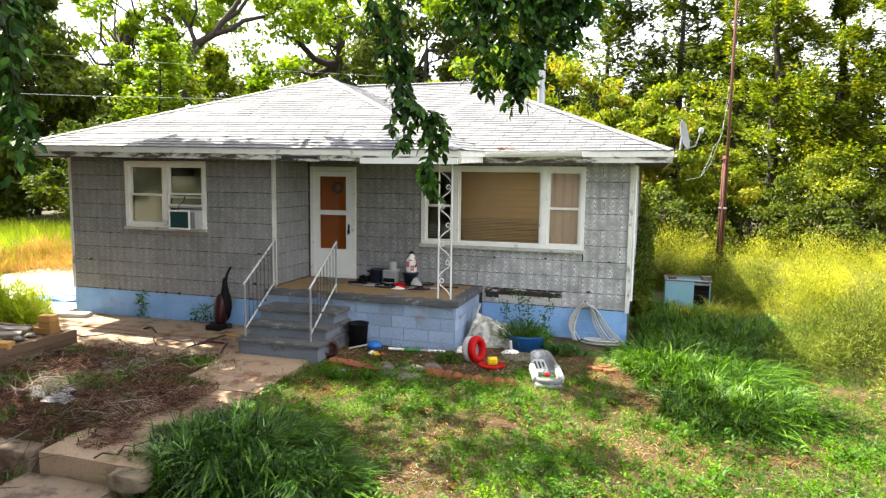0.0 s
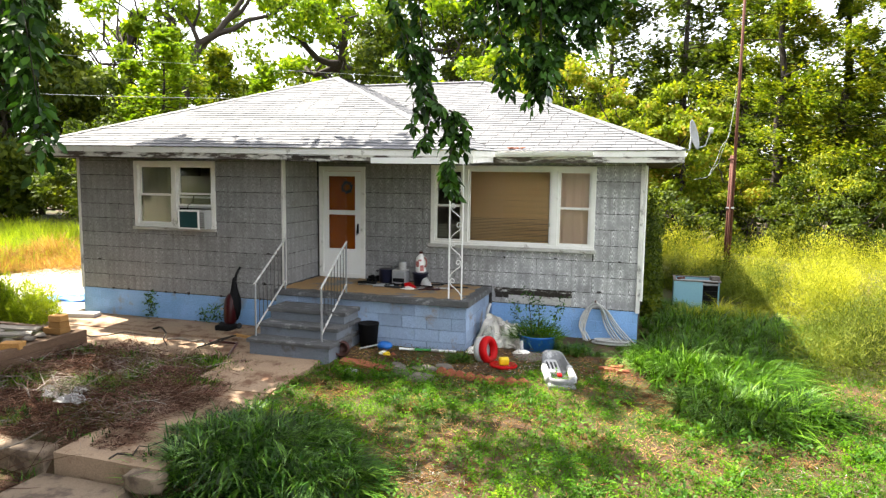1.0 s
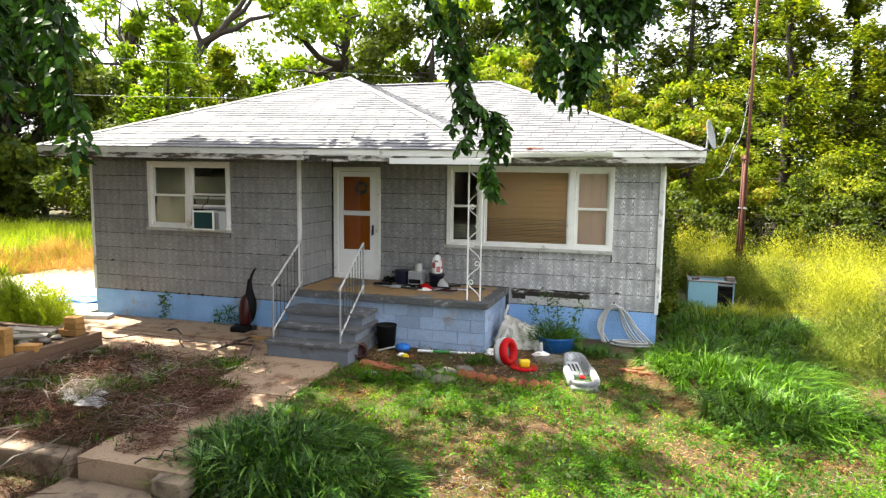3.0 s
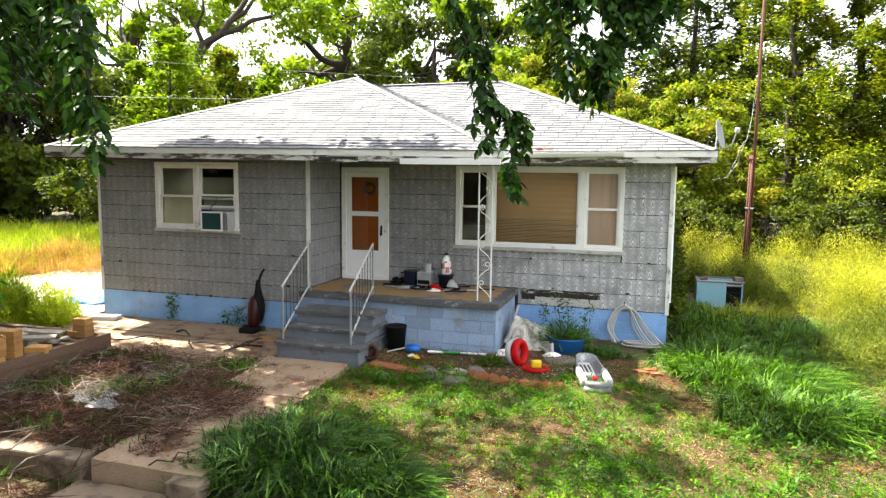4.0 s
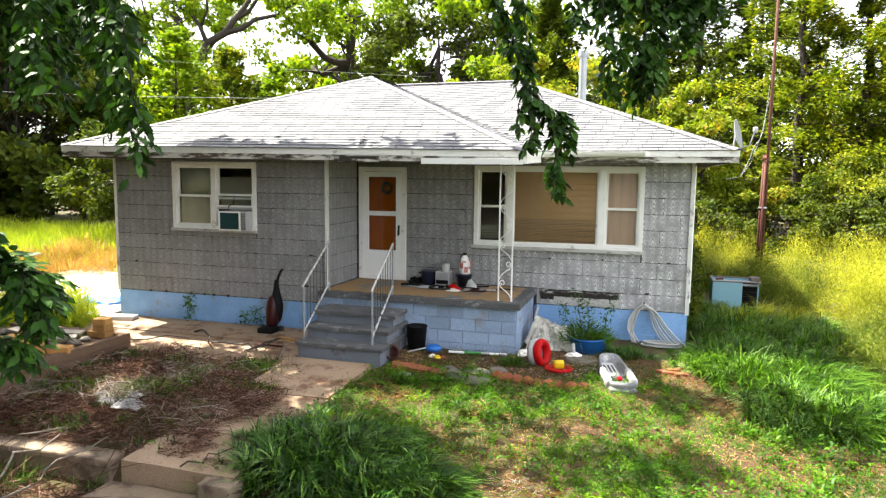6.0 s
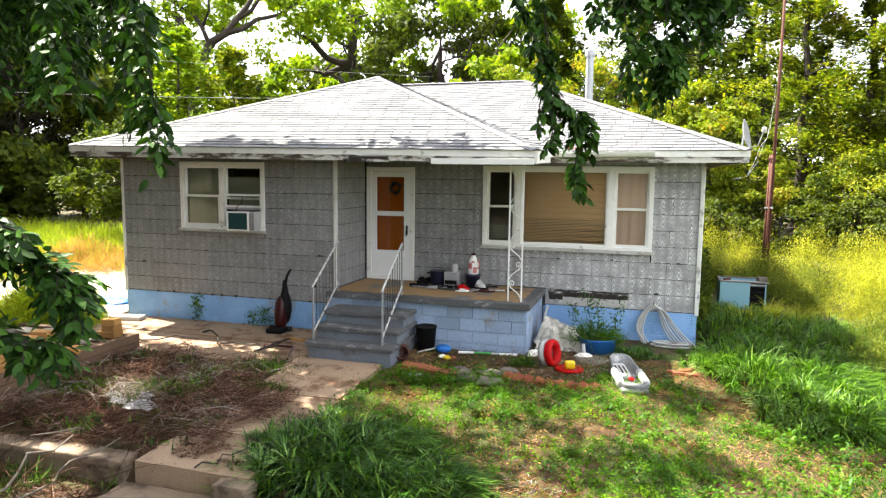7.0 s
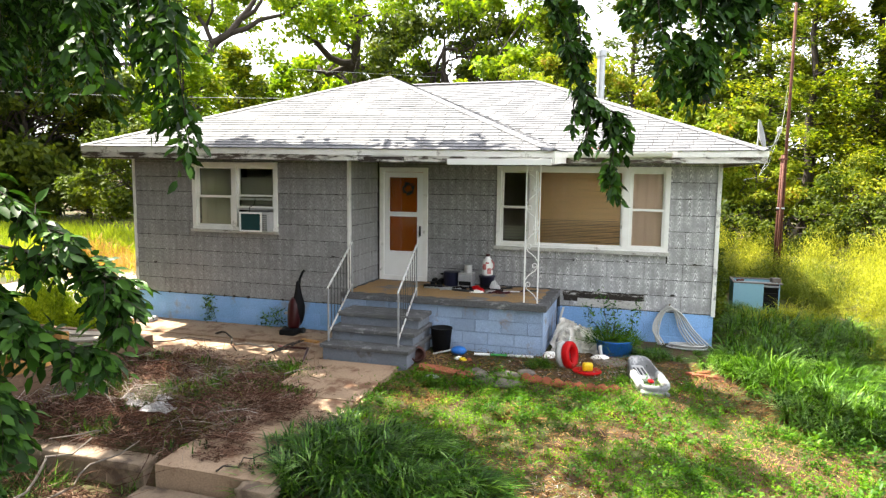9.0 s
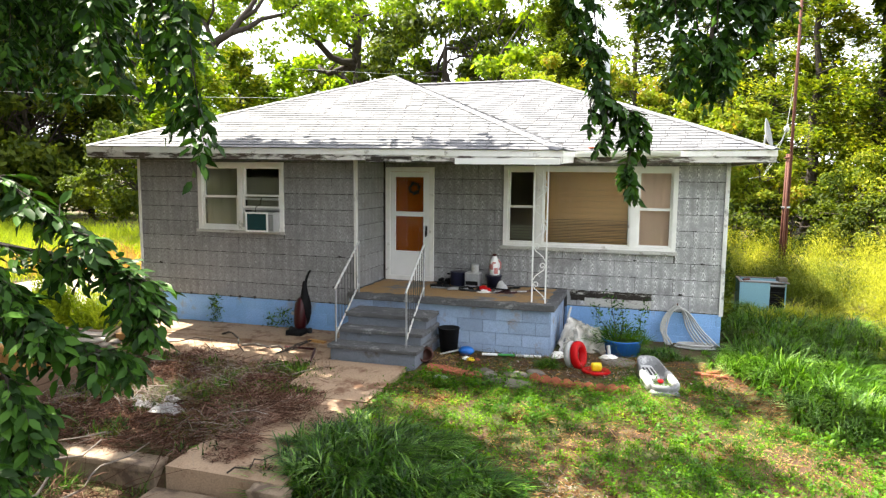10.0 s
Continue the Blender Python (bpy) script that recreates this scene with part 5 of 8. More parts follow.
    for k in range(7):
        p = Vector((-5.9 + 0.14 * k, 4.1 + r.uniform(-.3, .3), 4.6))
        twig([p, p + Vector((0.1, 0, -0.7)), p + Vector((0.22, 0, -1.15 - 0.08 * k))], 30, 0.14, 0.105, 0.8)
    # a shoot that hangs low beside the path
    for path, n in (([(-4.68, 1.95, 2.55), (-4.14, 2.1, 2.46), (-3.87, 2.18, 2.4), (-3.71, 2.23, 2.34), (-3.68, 2.24, 2.24)], 24),
                    ([(-3.87, 2.18, 2.4), (-3.72, 2.2, 2.31), (-3.70, 2.22, 2.14)], 16),
                    ([(-4.59, 1.91, 2.87), (-4.2, 2.02, 2.76), (-4.0, 2.06, 2.63), (-3.85, 2.1, 2.5)], 22),
                    ([(-4.61, 1.88, 2.28), (-4.22, 1.99, 2.19), (-4.02, 2.05, 2.12), (-3.83, 2.09, 2.07), (-3.72, 2.15, 2.03)], 28),
                    ([(-4.39, 1.78, 2.14), (-4.07, 1.86, 2.03), (-3.97, 1.88, 1.90), (-3.95, 1.88, 1.77)], 26),
                    ([(-4.68, 1.97, 1.82), (-4.32, 2.06, 1.64)], 22),
                    ([(-4.29, 1.67, 1.83), (-3.97, 1.75, 1.69), (-3.87, 1.76, 1.55)], 20),
                    ([(-4.42, 1.81, 2.52), (-4.11, 1.89, 2.4), (-3.99, 1.92, 2.26), (-3.92, 1.94, 2.18)], 26)):
        path = [(x - 0.08, y, z) for x, y, z in path]
        twig(path, int(n * 3.4), 0.085, 0.07, 0.6, 0.007, True, 0.7)
        tube(bm, [(-7.6, 1.8, 3.7), (-5.8, 1.8, path[0][2] + 0.35), path[0]], 0.016, 5, 0.007)
    tube(bm, [hub, Vector((-9.5, 2.6, 4.2)), Vector((-7.6, 1.8, 3.7))], 0.09, 6, 0.03)
    part("trunk", bm, M["bark"], ob, smooth=True)
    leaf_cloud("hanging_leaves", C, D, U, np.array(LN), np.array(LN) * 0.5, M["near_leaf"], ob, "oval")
    # the unseen crown overhead, its clumps added to shade the bed and patio
    C, D, U = [], [], []
    for k in range(115):
        p = np.array([r.uniform(-19.0, -10.3), r.uniform(1.0, 10.4), r.uniform(6.9, 10.8)])
        m = int(170 * r.uniform(0.5, 1.4))
        o = unit(m) * (G.random((m, 1)) ** 0.4) * r.uniform(0.5, 1.0)
        C.append(p + o)
        D.append(unit(m))
        U.append(unit(m) * 0.7 + np.array([0, 0, 1.0]))
    # clumps from 48 on hang low out of view, blocking light on the left wall
    for k in range(108):
        p = np.array([r.uniform(-13.0, -8.0), r.uniform(0.5, 7.4), r.uniform(5.7, 7.6)] if k < 48 else [r.uniform(-14.5, -9.6), r.uniform(-1.5, 4.4), r.uniform(2.8, 6.2)])
        m = int(130 * r.uniform(0.5, 1.4))
        o = unit(m) * (G.random((m, 1)) ** 0.4) * r.uniform(0.35, 0.8) * np.array([1.2, 1.2, 0.6])
        C.append(p + o)
        D.append(unit(m))
        U.append(unit(m) * 0.7 + np.array([0, 0, 1.0]))
    # unseen boughs over the lawn, set by where their shade falls, with gaps that let the sun through
    slant = SUN / SUN.z
    for k in range(294):
        z = r.uniform(6.3, 8.6)
        if k < 208:
            gx, gy = r.uniform(-6.5, 4.8), r.uniform(-4.0, 9.0)
        elif k < 226:
            gx, gy = r.uniform(-6.9, -4.6), r.uniform(8.8, 9.3)
        elif k < 258:
            gx, gy = r.uniform(-5.8, -3.1), r.uniform(5.1, 7.3)
        elif k < 276:
            gx, gy = r.uniform(-4.9, -2.3), r.uniform(8.6, 9.4)
        else:
            gx, gy = r.uniform(-9.2, -6.3), r.uniform(7.6, 8.9)
        if gx > 0.6 and gy < 7.8 and r.random() < 0.7:
            continue
        if any((gx - a) ** 2 / w ** 2 + (gy - b) ** 2 / h ** 2 < 1 for a, b, w, h in ((-2.35, 5.9, 0.85, 0.7), (-1.6, 8.2, 1.1, 0.28), (3.4, 8.2, 1.2, 1.0), (-0.6, 4.6, 1.2, 0.6), (-5.8, 8.3, 0.3, 0.3))):
            continue
        p = np.array([gx + slant.x * z, gy + slant.y * z, z])
        m = int(60 * r.uniform(0.5, 1.4))
        o = unit(m) * (G.random((m, 1)) ** 0.4) * r.uniform(0.3, 0.6) * np.array([1.2, 1.2, 0.6])
        C.append(p + o)
        D.append(unit(m))
        U.append(unit(m) * 0.7 + np.array([0, 0, 1.0]))
    C, D, U = np.concatenate(C), np.concatenate(D), np.concatenate(U)
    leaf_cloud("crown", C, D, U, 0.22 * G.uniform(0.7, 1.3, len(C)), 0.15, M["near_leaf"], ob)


yard_tree()


def scatter(n, x0, x1, y0, y1, keep):
    out = []
    X, Y = G.uniform(x0, x1, n), G.uniform(y0, y1, n)
    for x, y in zip(X, Y):
        if keep(x, y):
            out.append((x, y, ground_z(x, y)))
    return np.array(out)


def paved(x, y):
    if -11.55 < x < -0.5 and y > 10.5:
        return True
    if -11.1 < x < -6.3 and 8.5 < y < 10.6:
        return True
    if -6.36 < x < -5.14 and 5.3 < y < 9.0:
        return True
    if -6.6 < x < -3.1 and y > 8.95:
        return x < -4.9 or y > 10.2
    if x < -4.9 and y < 5.75:
        return True
    return False


def bed(x, y):
    return x < -6.3 and 5.6 < y < 8.7


def patch(x, y):
    """How green the lawn is: 0 bare to 1 lush."""
    v = 0.87 + 0.5 * noise.noise(Vector((x * 0.55, y * 0.7, 1.7))) + 0.6 * noise.noise(Vector((x * 1.7, y * 1.9, 7.7)))
    if y > 8.9 and x < 0:
        v -= 0.85 * min(1.0, (y - 8.9) / 0.6)
    for bx, by, s, d in ((-0.5, 8.75, 0.55, 0.8), (1.0, 7.5, 0.4, 0.5), (-2.5, 6.1, 0.45, 0.6), (-4.6, 7.9, 0.6, 0.5), (-1.75, 7.6, 0.35, 0.6), (-2.7, 9.1, 0.5, 0.8)):
        v -= d * math.exp(-((x - bx) ** 2 + (y - by) ** 2) / s ** 2)
    return v


M["stem"] = leafy("pale_dead_stem", [(0.06, 0.045, 0.038), (0.16, 0.125, 0.11), (0.30, 0.255, 0.23), (0.54, 0.49, 0.45)], 0.05, 0.9, 0.05, 0.75)


def lawn():
    keep = lambda x, y: not paved(x, y) and not bed(x, y) and r.random() < patch(x, y) * 1.2
    r = random.Random(2)
    p = scatter(100000, -6.2, 5.5, 3.3, 10.4, keep)
    k = len(p)
    h = np.array([max(0.0, 0.05 + 0.16 * noise.noise(Vector((x * 4.5, y * 4.5, 3))) + 0.05 * noise.noise(Vector((x * 1.3, y * 1.3, 8)))) for x, y, z in p]) * (0.3 + 0.9 * G.random(k))
    c = p + np.stack([np.zeros(k), np.zeros(k), h], 1)
    leaf_cloud("lawn_weeds", c, unit(k) * np.array([1, 1, 0.35]) + np.array([0, 0, 0.25]), unit(k) * 0.5 + np.array([0, 0, 1.0]), G.uniform(0.014, 0.038, k), G.uniform(0.009, 0.02, k), M["lawn_leaf"], kind="stuff", label="low broad-leaved weeds and clover over the yard")
    p = scatter(48000, -6.2, 5.5, 3.3, 10.6, lambda x, y: not paved(x, y) and not bed(x, y) and r.random() < patch(x, y) + 0.05)
    k = len(p)
    leaf_cloud("lawn_grass", p, unit(k) * np.array([0.8, 0.8, 0.2]) + np.array([0, 0, 0.8]), unit(k) * np.array([1, 1, 0.1]), G.uniform(0.05, 0.14, k), G.uniform(0.004, 0.008, k), M["lawn_leaf"], shape="blade", kind="stuff", label="thin short lawn grass")
    p = scatter(13000, -6.3, 4.5, 4.5, 10.9, lambda x, y: not paved(x, y) and not bed(x, y) and r.random() < 1.0 - patch(x, y))
    k = len(p)
    leaf_cloud("dry_litter", p + np.array([0, 0, 0.012]), unit(k) * np.array([1, 1, 0.12]), np.tile([0, 0, 1.0], (k, 1)) + unit(k) * 0.3, G.uniform(0.03, 0.14, k), G.uniform(0.004, 0.012, k), M["straw"], kind="stuff", label="dry stalks and leaf litter on bare soil")
    p = scatter(50000, -6.3, 4.5, 4.3, 10.9, lambda x, y: not paved(x, y) and not bed(x, y) and r.random() < 1.2 - patch(x, y))
    k = len(p)
    p[:, 2] += 0.01 + 0.05 * G.random(k) ** 2
    leaf_cloud("brown_thatch", p, unit(k) * np.array([1, 1, 0.22]), np.tile([0, 0, 1.0], (k, 1)) + unit(k) * 0.5, G.uniform(0.03, 0.16, k), G.uniform(0.004, 0.014, k), M["thatch"], kind="stuff", label="brown dead weeds and leaf litter between the green")

    p = scatter(16000, -5.4, 6.0, -4.0, 3.4, lambda x, y: r.random() < 0.6 + 0.6 * noise.noise(Vector((x * 0.8, y * 0.8, 15))))
    k = len(p)
    leaf_cloud("lawn_weeds", p + np.array([0, 0, 0.02]), unit(k) * np.array([1, 1, 0.35]) + np.array([0, 0, 0.3]), unit(k) * 0.5 + np.array([0, 0, 1.0]), G.uniform(0.05, 0.11, k), G.uniform(0.03, 0.06, k), M["lawn_leaf"], kind="stuff", label="low weeds over the front of the yard")
    # the first two spots get pale stalks that imitate sun patches
    for cx, cy, w, m in ((-2.45, 6.1, 0.25, 120), (1.5, 7.1, 0.35, 160), (-0.4, 8.7, 0.35, 500), (-4.4, 8.0, 0.3, 400)):
        p = np.stack([G.normal(cx, w, m), G.normal(cy, w * 0.6, m), np.zeros(m)], 1)
        p[:, 2] = np.array([ground_z(x, y) for x, y, z in p]) + 0.015 + 0.04 * G.random(m) ** 2
        leaf_cloud("dry_litter", p, unit(m) * np.array([1, 1, 0.15]), np.tile([0, 0, 1.0], (m, 1)) + unit(m) * 0.3, G.uniform(0.05, 0.2, m), G.uniform(0.003, 0.007, m), M["stem"] if cy < 7.5 else M["thatch"], kind="stuff", label="patch of dry stalks, the pale ones standing in for sun patches")


lawn()


def big_weeds():
    """Larger leafy weeds in loose groups, standing well above the carpet."""
    r = random.Random(23)
    spots = scatter(900, -5.2, 5.0, 3.8, 9.3, lambda x, y: not paved(x, y) and noise.noise(Vector((x * 1.1, y * 1.3, 51))) > -0.02 and r.random() < patch(x, y))
    C, D, U, L = [], [], [], []
    for x, y, z in spots:
        k = r.randint(18, 46)
        rad, h = r.uniform(0.06, 0.15), r.uniform(0.06, 0.2)
        a = G.random(k) * 6.283
        q = np.sqrt(G.random(k))
        d = np.stack([np.cos(a) * q, np.sin(a) * q, np.zeros(k)], 1)
        C.append(np.array([x, y, z]) + d * rad + np.array([0, 0, 1]) * (h * G.random((k, 1)) * (1.1 - q[:, None] ** 2)))
        D.append(d * 1.1 + unit(k) * 0.4 + np.array([0, 0, 0.2]))
        U.append(unit(k) * 0.35 + np.array([0, 0, 1.0]))
        L.append(G.uniform(0.6, 1.25, k) * r.uniform(0.04, 0.075))
    L = np.concatenate(L)
    tagged(leaf_cloud("broad_weeds", np.concatenate(C), np.concatenate(D), np.concatenate(U), L, L * 0.5, M["yard_weed"], kind="stuff", label="taller broad-leaved green weeds in loose groups on the lawn"), category="weeds")


M["yard_weed"] = leafy("yard_weed", [(0.012, 0.04, 0.004), (0.03, 0.09, 0.008), (0.07, 0.17, 0.012), (0.16, 0.28, 0.02)], 0.25, 0.5, 0.2, 0.5, 2.0)


def lawn_plants():
    """Leafy rosettes and upright weeds that stand above the lawn."""
    r = random.Random(21)
    spots = scatter(5200, -5.6, 5.0, 3.6, 9.6, lambda x, y: not paved(x, y) and r.random() < 1.1 * patch(x, y) - 0.12)
    C, D, U, L = [], [], [], []
    for x, y, z in spots:
        k = r.randint(10, 26)
        rad, h = r.uniform(0.03, 0.085), r.uniform(0.03, 0.13)
        a = G.random(k) * 6.283
        q = np.sqrt(G.random(k))
        d = np.stack([np.cos(a) * q, np.sin(a) * q, np.zeros(k)], 1)
        C.append(np.array([x, y, z]) + d * rad * 0.6 + np.array([0, 0, 1]) * (h * G.random((k, 1))))
        D.append(d + unit(k) * 0.35 + np.array([0, 0, 0.35]))
        U.append(unit(k) * 0.3 + np.array([0, 0, 1.0]))
        L.append(G.uniform(0.6, 1.25, k) * r.uniform(0.02, 0.042))
    L = np.concatenate(L)
    tagged(leaf_cloud("leafy_weeds", np.concatenate(C), np.concatenate(D), np.concatenate(U), L, L * 0.6, M["lawn_leaf"], kind="stuff", label="leafy green weed clumps standing above the lawn"), category="weeds")


def pale_litter():
    """Small scraps of paper, wood and dry leaf between the porch and the lawn."""
    for cx, cy, sx, sy, m, mt in ((-2.1, 9.75, 0.5, 0.22, 420, "stem"), (-3.3, 9.6, 0.5, 0.25, 260, "stem"), (-4.2, 9.6, 0.35, 0.2, 200, "thatch"), (-1.0, 9.6, 0.4, 0.3, 260, "redchip")):
        p = np.stack([G.normal(cx, sx, m), G.normal(cy, sy, m), np.zeros(m)], 1)
        p = p[(p[:, 1] < 10.15) | (p[:, 0] > -3.0)]
        m = len(p)
        p[:, 2] = np.array([ground_z(x, y) for x, y, z in p]) + 0.012
        tagged(leaf_cloud("yard_litter", p, unit(m) * np.array([1, 1, 0.15]), np.tile([0, 0, 1.0], (m, 1)) + unit(m) * 0.4, G.uniform(0.02, 0.06, m), G.uniform(0.012, 0.03, m), M[mt], kind="stuff", label="small pale scraps scattered on the bare soil"), category="litter")


M["redchip"] = leafy("brick_chips", [(0.10, 0.035, 0.02), (0.18, 0.06, 0.035), (0.26, 0.09, 0.05), (0.34, 0.14, 0.09)], 0.0, 0.9, 0.1)
pale_litter()
big_weeds()
lawn_plants()


# lit copy of the grass green, for the brighter stands
M["lime"] = leafy("sunny_grass", [(0.006, 0.02, 0.001), (0.022, 0.066, 0.003), (0.06, 0.15, 0.006), (0.17, 0.30, 0.02)], 0.22, 0.42, 0.18, 0.85)


def tuft(name, n, centre, rad, length, material, label, lean=(0.3, -0.1), width=0.014):
    """A patch of long arching grass, in tussocks that lie over one another."""
    nt = max(10, int(n / 42))
    a = G.random(nt) * 6.283
    q = np.sqrt(G.random(nt))
    tx, ty = centre[0] + rad[0] * q * np.cos(a), centre[1] + rad[1] * q * np.sin(a)
    tone = G.uniform(0.5, 1.2, nt) * (1 - 0.35 * q ** 2)
    lay = np.stack([np.cos(a) * q * 0.4 + lean[0], np.sin(a) * q * 0.3 + lean[1], np.zeros(nt)], 1) + unit(nt) * np.array([0.55, 0.55, 0])
    who = G.integers(0, nt, n)
    X, Y = tx[who] + G.normal(size=n) * 0.028, ty[who] + G.normal(size=n) * 0.028
    P = np.array([(x, y, ground_z(x, y) - 0.02) for x, y in zip(X, Y)])
    b = G.random(n) * 6.283
    out = np.stack([np.cos(b), np.sin(b), np.zeros(n)], 1)
    D = out * G.uniform(0.1, 0.5, (n, 1)) + lay[who] * 0.55 + np.array([0, 0, 1.0])
    bend = out * 0.35 + lay[who] * 0.75 + unit(n) * 0.15
    bend[:, 2] = -G.uniform(0.55, 1.25, n)
    L = length * tone[who] * G.uniform(0.55, 1.3, n)
    return tagged(leaf_cloud(name, P, D, bend, L, width * G.uniform(0.6, 1.25, n), material, shape="arch", kind="stuff", label=label), category="grass")


tuft("tall_grass", 8500, (-4.5, 6.1), (1.1, 0.9), 0.47, M["grass"], "lush clump of arching grass beside the walkway, its green darkened for shade", (0.45, -0.25), width=0.018)
# sparse pale blades over the tufts, painting in their highlights
M["pale_blade"] = leafy("highlight_grass_blade", [(0.10, 0.19, 0.05), (0.16, 0.28, 0.08), (0.22, 0.36, 0.11), (0.30, 0.44, 0.16)], 0.25, 0.4, 0.25, 0.9)
tuft("tall_grass", 1000, (-4.35, 6.05), (1.15, 0.9), 0.5, M["pale_blade"], "paler blades arching over the dark grass clump as highlights", (0.45, -0.3), 0.015)
tuft("tall_grass", 1100, (0.45, 10.5), (1.2, 1.3), 0.58, M["pale_blade"], "paler blades as highlights over the grass at the house corner", (0.25, -0.3), 0.009)
tuft("tall_grass", 800, (0.8, 8.9), (0.9, 0.75), 0.48, M["pale_blade"], "paler blades as highlights over the grass at the lawn edge", (0.2, -0.3), 0.009)
tuft("tall_grass", 1800, (-5.05, 6.5), (0.28, 0.9), 0.36, M["grass"], "grass growing over the walkway edge", (-0.2, 0))
tuft("tall_grass", 2900, (-3.5, 5.7), (0.6, 0.55), 0.42, M["grass"], "lush clump of arching grass beside the walkway, its green darkened for shade", (0.45, -0.25), 0.017)
tuft("tall_grass", 1500, (-4.5, 4.75), (0.7, 0.4), 0.38, M["grass"], "grass growing below the kerb", width=0.012)
tuft("tall_grass", 8500, (0.45, 10.6), (1.3, 1.35), 0.56, M["lime"], "lush green grass against the house corner", (0.25, -0.3), 0.0165)
tuft("tall_grass", 5500, (0.8, 8.9), (0.95, 0.8), 0.48, M["lime"], "lush green arching grass at the edge of the lawn", (0.2, -0.3), 0.0165)
tuft("tall_grass", 8000, (1.1, 12.6), (1.7, 1.7), 0.62, M["lime"], "tall green seeding grass beside the house", (0.2, -0.2), 0.013)
tuft("tall_grass", 3600, (0.2, 14.2), (1.0, 0.8), 0.62, M["lime"], "tall green grass round the old cabinet", (0, 0), 0.01)
tuft("tall_grass", 2000, (0.9, 14.2), (0.8, 0.8), 0.75, M["weed"], "tall seeding grass beside the house", (0, 0), 0.01)
tuft("tall_grass", 700, (-3.15, 9.71), (0.15, 0.11), 0.26, M["lime"], "small bright green tuft at the porch corner", (0, 0), 0.009)
tuft("grass_tuft", 900, (-1.55, 10.75), (0.35, 0.2), 0.34, M["grass"], "dark green grass beside the blue tub", (0.1, -0.1), 0.01)
tuft("grass_tuft", 900, (-1.2, 11.1), (0.7, 0.25), 0.16, M["lime"], "short grass along the house wall", (0, 0), 0.009)
for x, y, w, h in ((-0.9, 7.3, 0.35, 0.2), (-3.1, 7.7, 0.3, 0.2), (-2.3, 6.15, 0.3, 0.14), (0.9, 7.4, 0.35, 0.16), (-0.4, 8.75, 0.4, 0.14), (-4.5, 8.15, 0.35, 0.18), (-1.9, 8.2, 0.3, 0.14)):
    tuft("dry_tuft", 420, (x, y), (w, w * 0.8), h, M["thatch"], "small tuft of dry brown grass in the lawn", (0.2, 0), 0.008)
for x, y, w, h in ((-1.0, 6.9, 0.3, 0.2), (-0.2, 8.1, 0.3, 0.18), (1.3, 6.6, 0.5, 0.25), (2.2, 7.6, 0.6, 0.3), (-3.6, 8.3, 0.4, 0.2), (-4.5, 8.6, 0.3, 0.2), (0.1, 5.6, 0.5, 0.22), (-1.4, 5.1, 0.5, 0.25)):
    tuft("grass_tuft", 700, (x, y), (w, w * 0.8), h, M["lime"], "small tuft of grass in the lawn", (0, 0), 0.009)


# weed green dulled and darkened, with the shade on some mounds put in
M["olive"] = leafy("shaded_olive_weed", [(0.014, 0.024, 0.004), (0.06, 0.085, 0.01), (0.15, 0.18, 0.025), (0.32, 0.33, 0.06)], 0.25, 0.6, 0.1, 0.3, 1.3)


def weeds(name, n, centre, rad, height, material, label, seed=1, plant=0.46, fine=(0.04, 0.12), slim=0.2):
    """Feathery weeds: many rounded plants side by side, each thick with fine sprays on its outside."""
    k = max(6, int(rad[0] * rad[1] * 3.14 / (plant * plant * 1.5)))
    a = G.random(k) * 6.283
    q = np.sqrt(G.random(k))
    px, py = centre[0] + rad[0] * q * np.cos(a), centre[1] + rad[1] * q * np.sin(a)
    ph = height * G.uniform(0.6, 1.15, k) * np.sqrt(np.clip(1 - (q * 0.9) ** 2, 0.12, 1))
    pr = plant * G.uniform(0.7, 1.4, k)
    who = G.integers(0, k, n)
    v = unit(n)
    v[:, 2] = np.abs(v[:, 2]) * 1.1
    s = G.random((n, 1)) ** 0.28
    lump_ = 1 + 0.22 * np.sin(v[:, :1] * 7 + who[:, None]) * np.sin(v[:, 1:2] * 9 + 2 * who[:, None])
    o = v * s * lump_ * np.stack([pr[who], pr[who], ph[who]], 1)
    P = np.stack([px[who], py[who], np.array([ground_z(x, y) for x, y in zip(px, py)])[who]], 1) + o
    D = v * 0.35 + unit(n) * 0.9 + np.array([0, 0, 0.6])
    L = G.uniform(*fine, n)
    return tagged(leaf_cloud(name, P, D, v * 1.3 + unit(n) * 0.6, L, L * slim * 0.8, material, kind="stuff", label=label), category="weeds")


for i, (c, rd, h, n) in enumerate((((5.2, 11.0), (1.6, 1.6), 1.2, 34000), ((3.0, 15.0), (1.2, 1.5), 1.3, 26000), ((5.3, 14.0), (1.9, 2.4), 1.35, 36000), ((2.6, 18.2), (1.7, 2.0), 1.45, 28000),
                                   ((5.5, 18.8), (2.2, 2.4), 1.4, 26000), ((8.6, 17), (2.2, 3), 1.4, 16000), ((4.2, 22.2), (2.6, 2.0), 1.3, 20000), ((0.9, 19.2), (1.0, 2.2), 1.25, 16000), ((7.8, 22.5), (2.4, 2.0), 1.3, 14000), ((0.4, 22.5), (1.6, 1.6), 1.35, 12000))):
    weeds("weed_mound", int(n * 0.72), c, rd, h, M["weed"], "dense feathery yellow-green weeds", i, fine=(0.04, 0.11), slim=0.15)
weeds("weed_mound", 46000, (3.25, 11.3), (1.5, 1.75), 1.2, M["olive"], "big feathery olive-green bush at the lawn edge", 30, 0.55, (0.035, 0.10), 0.15)
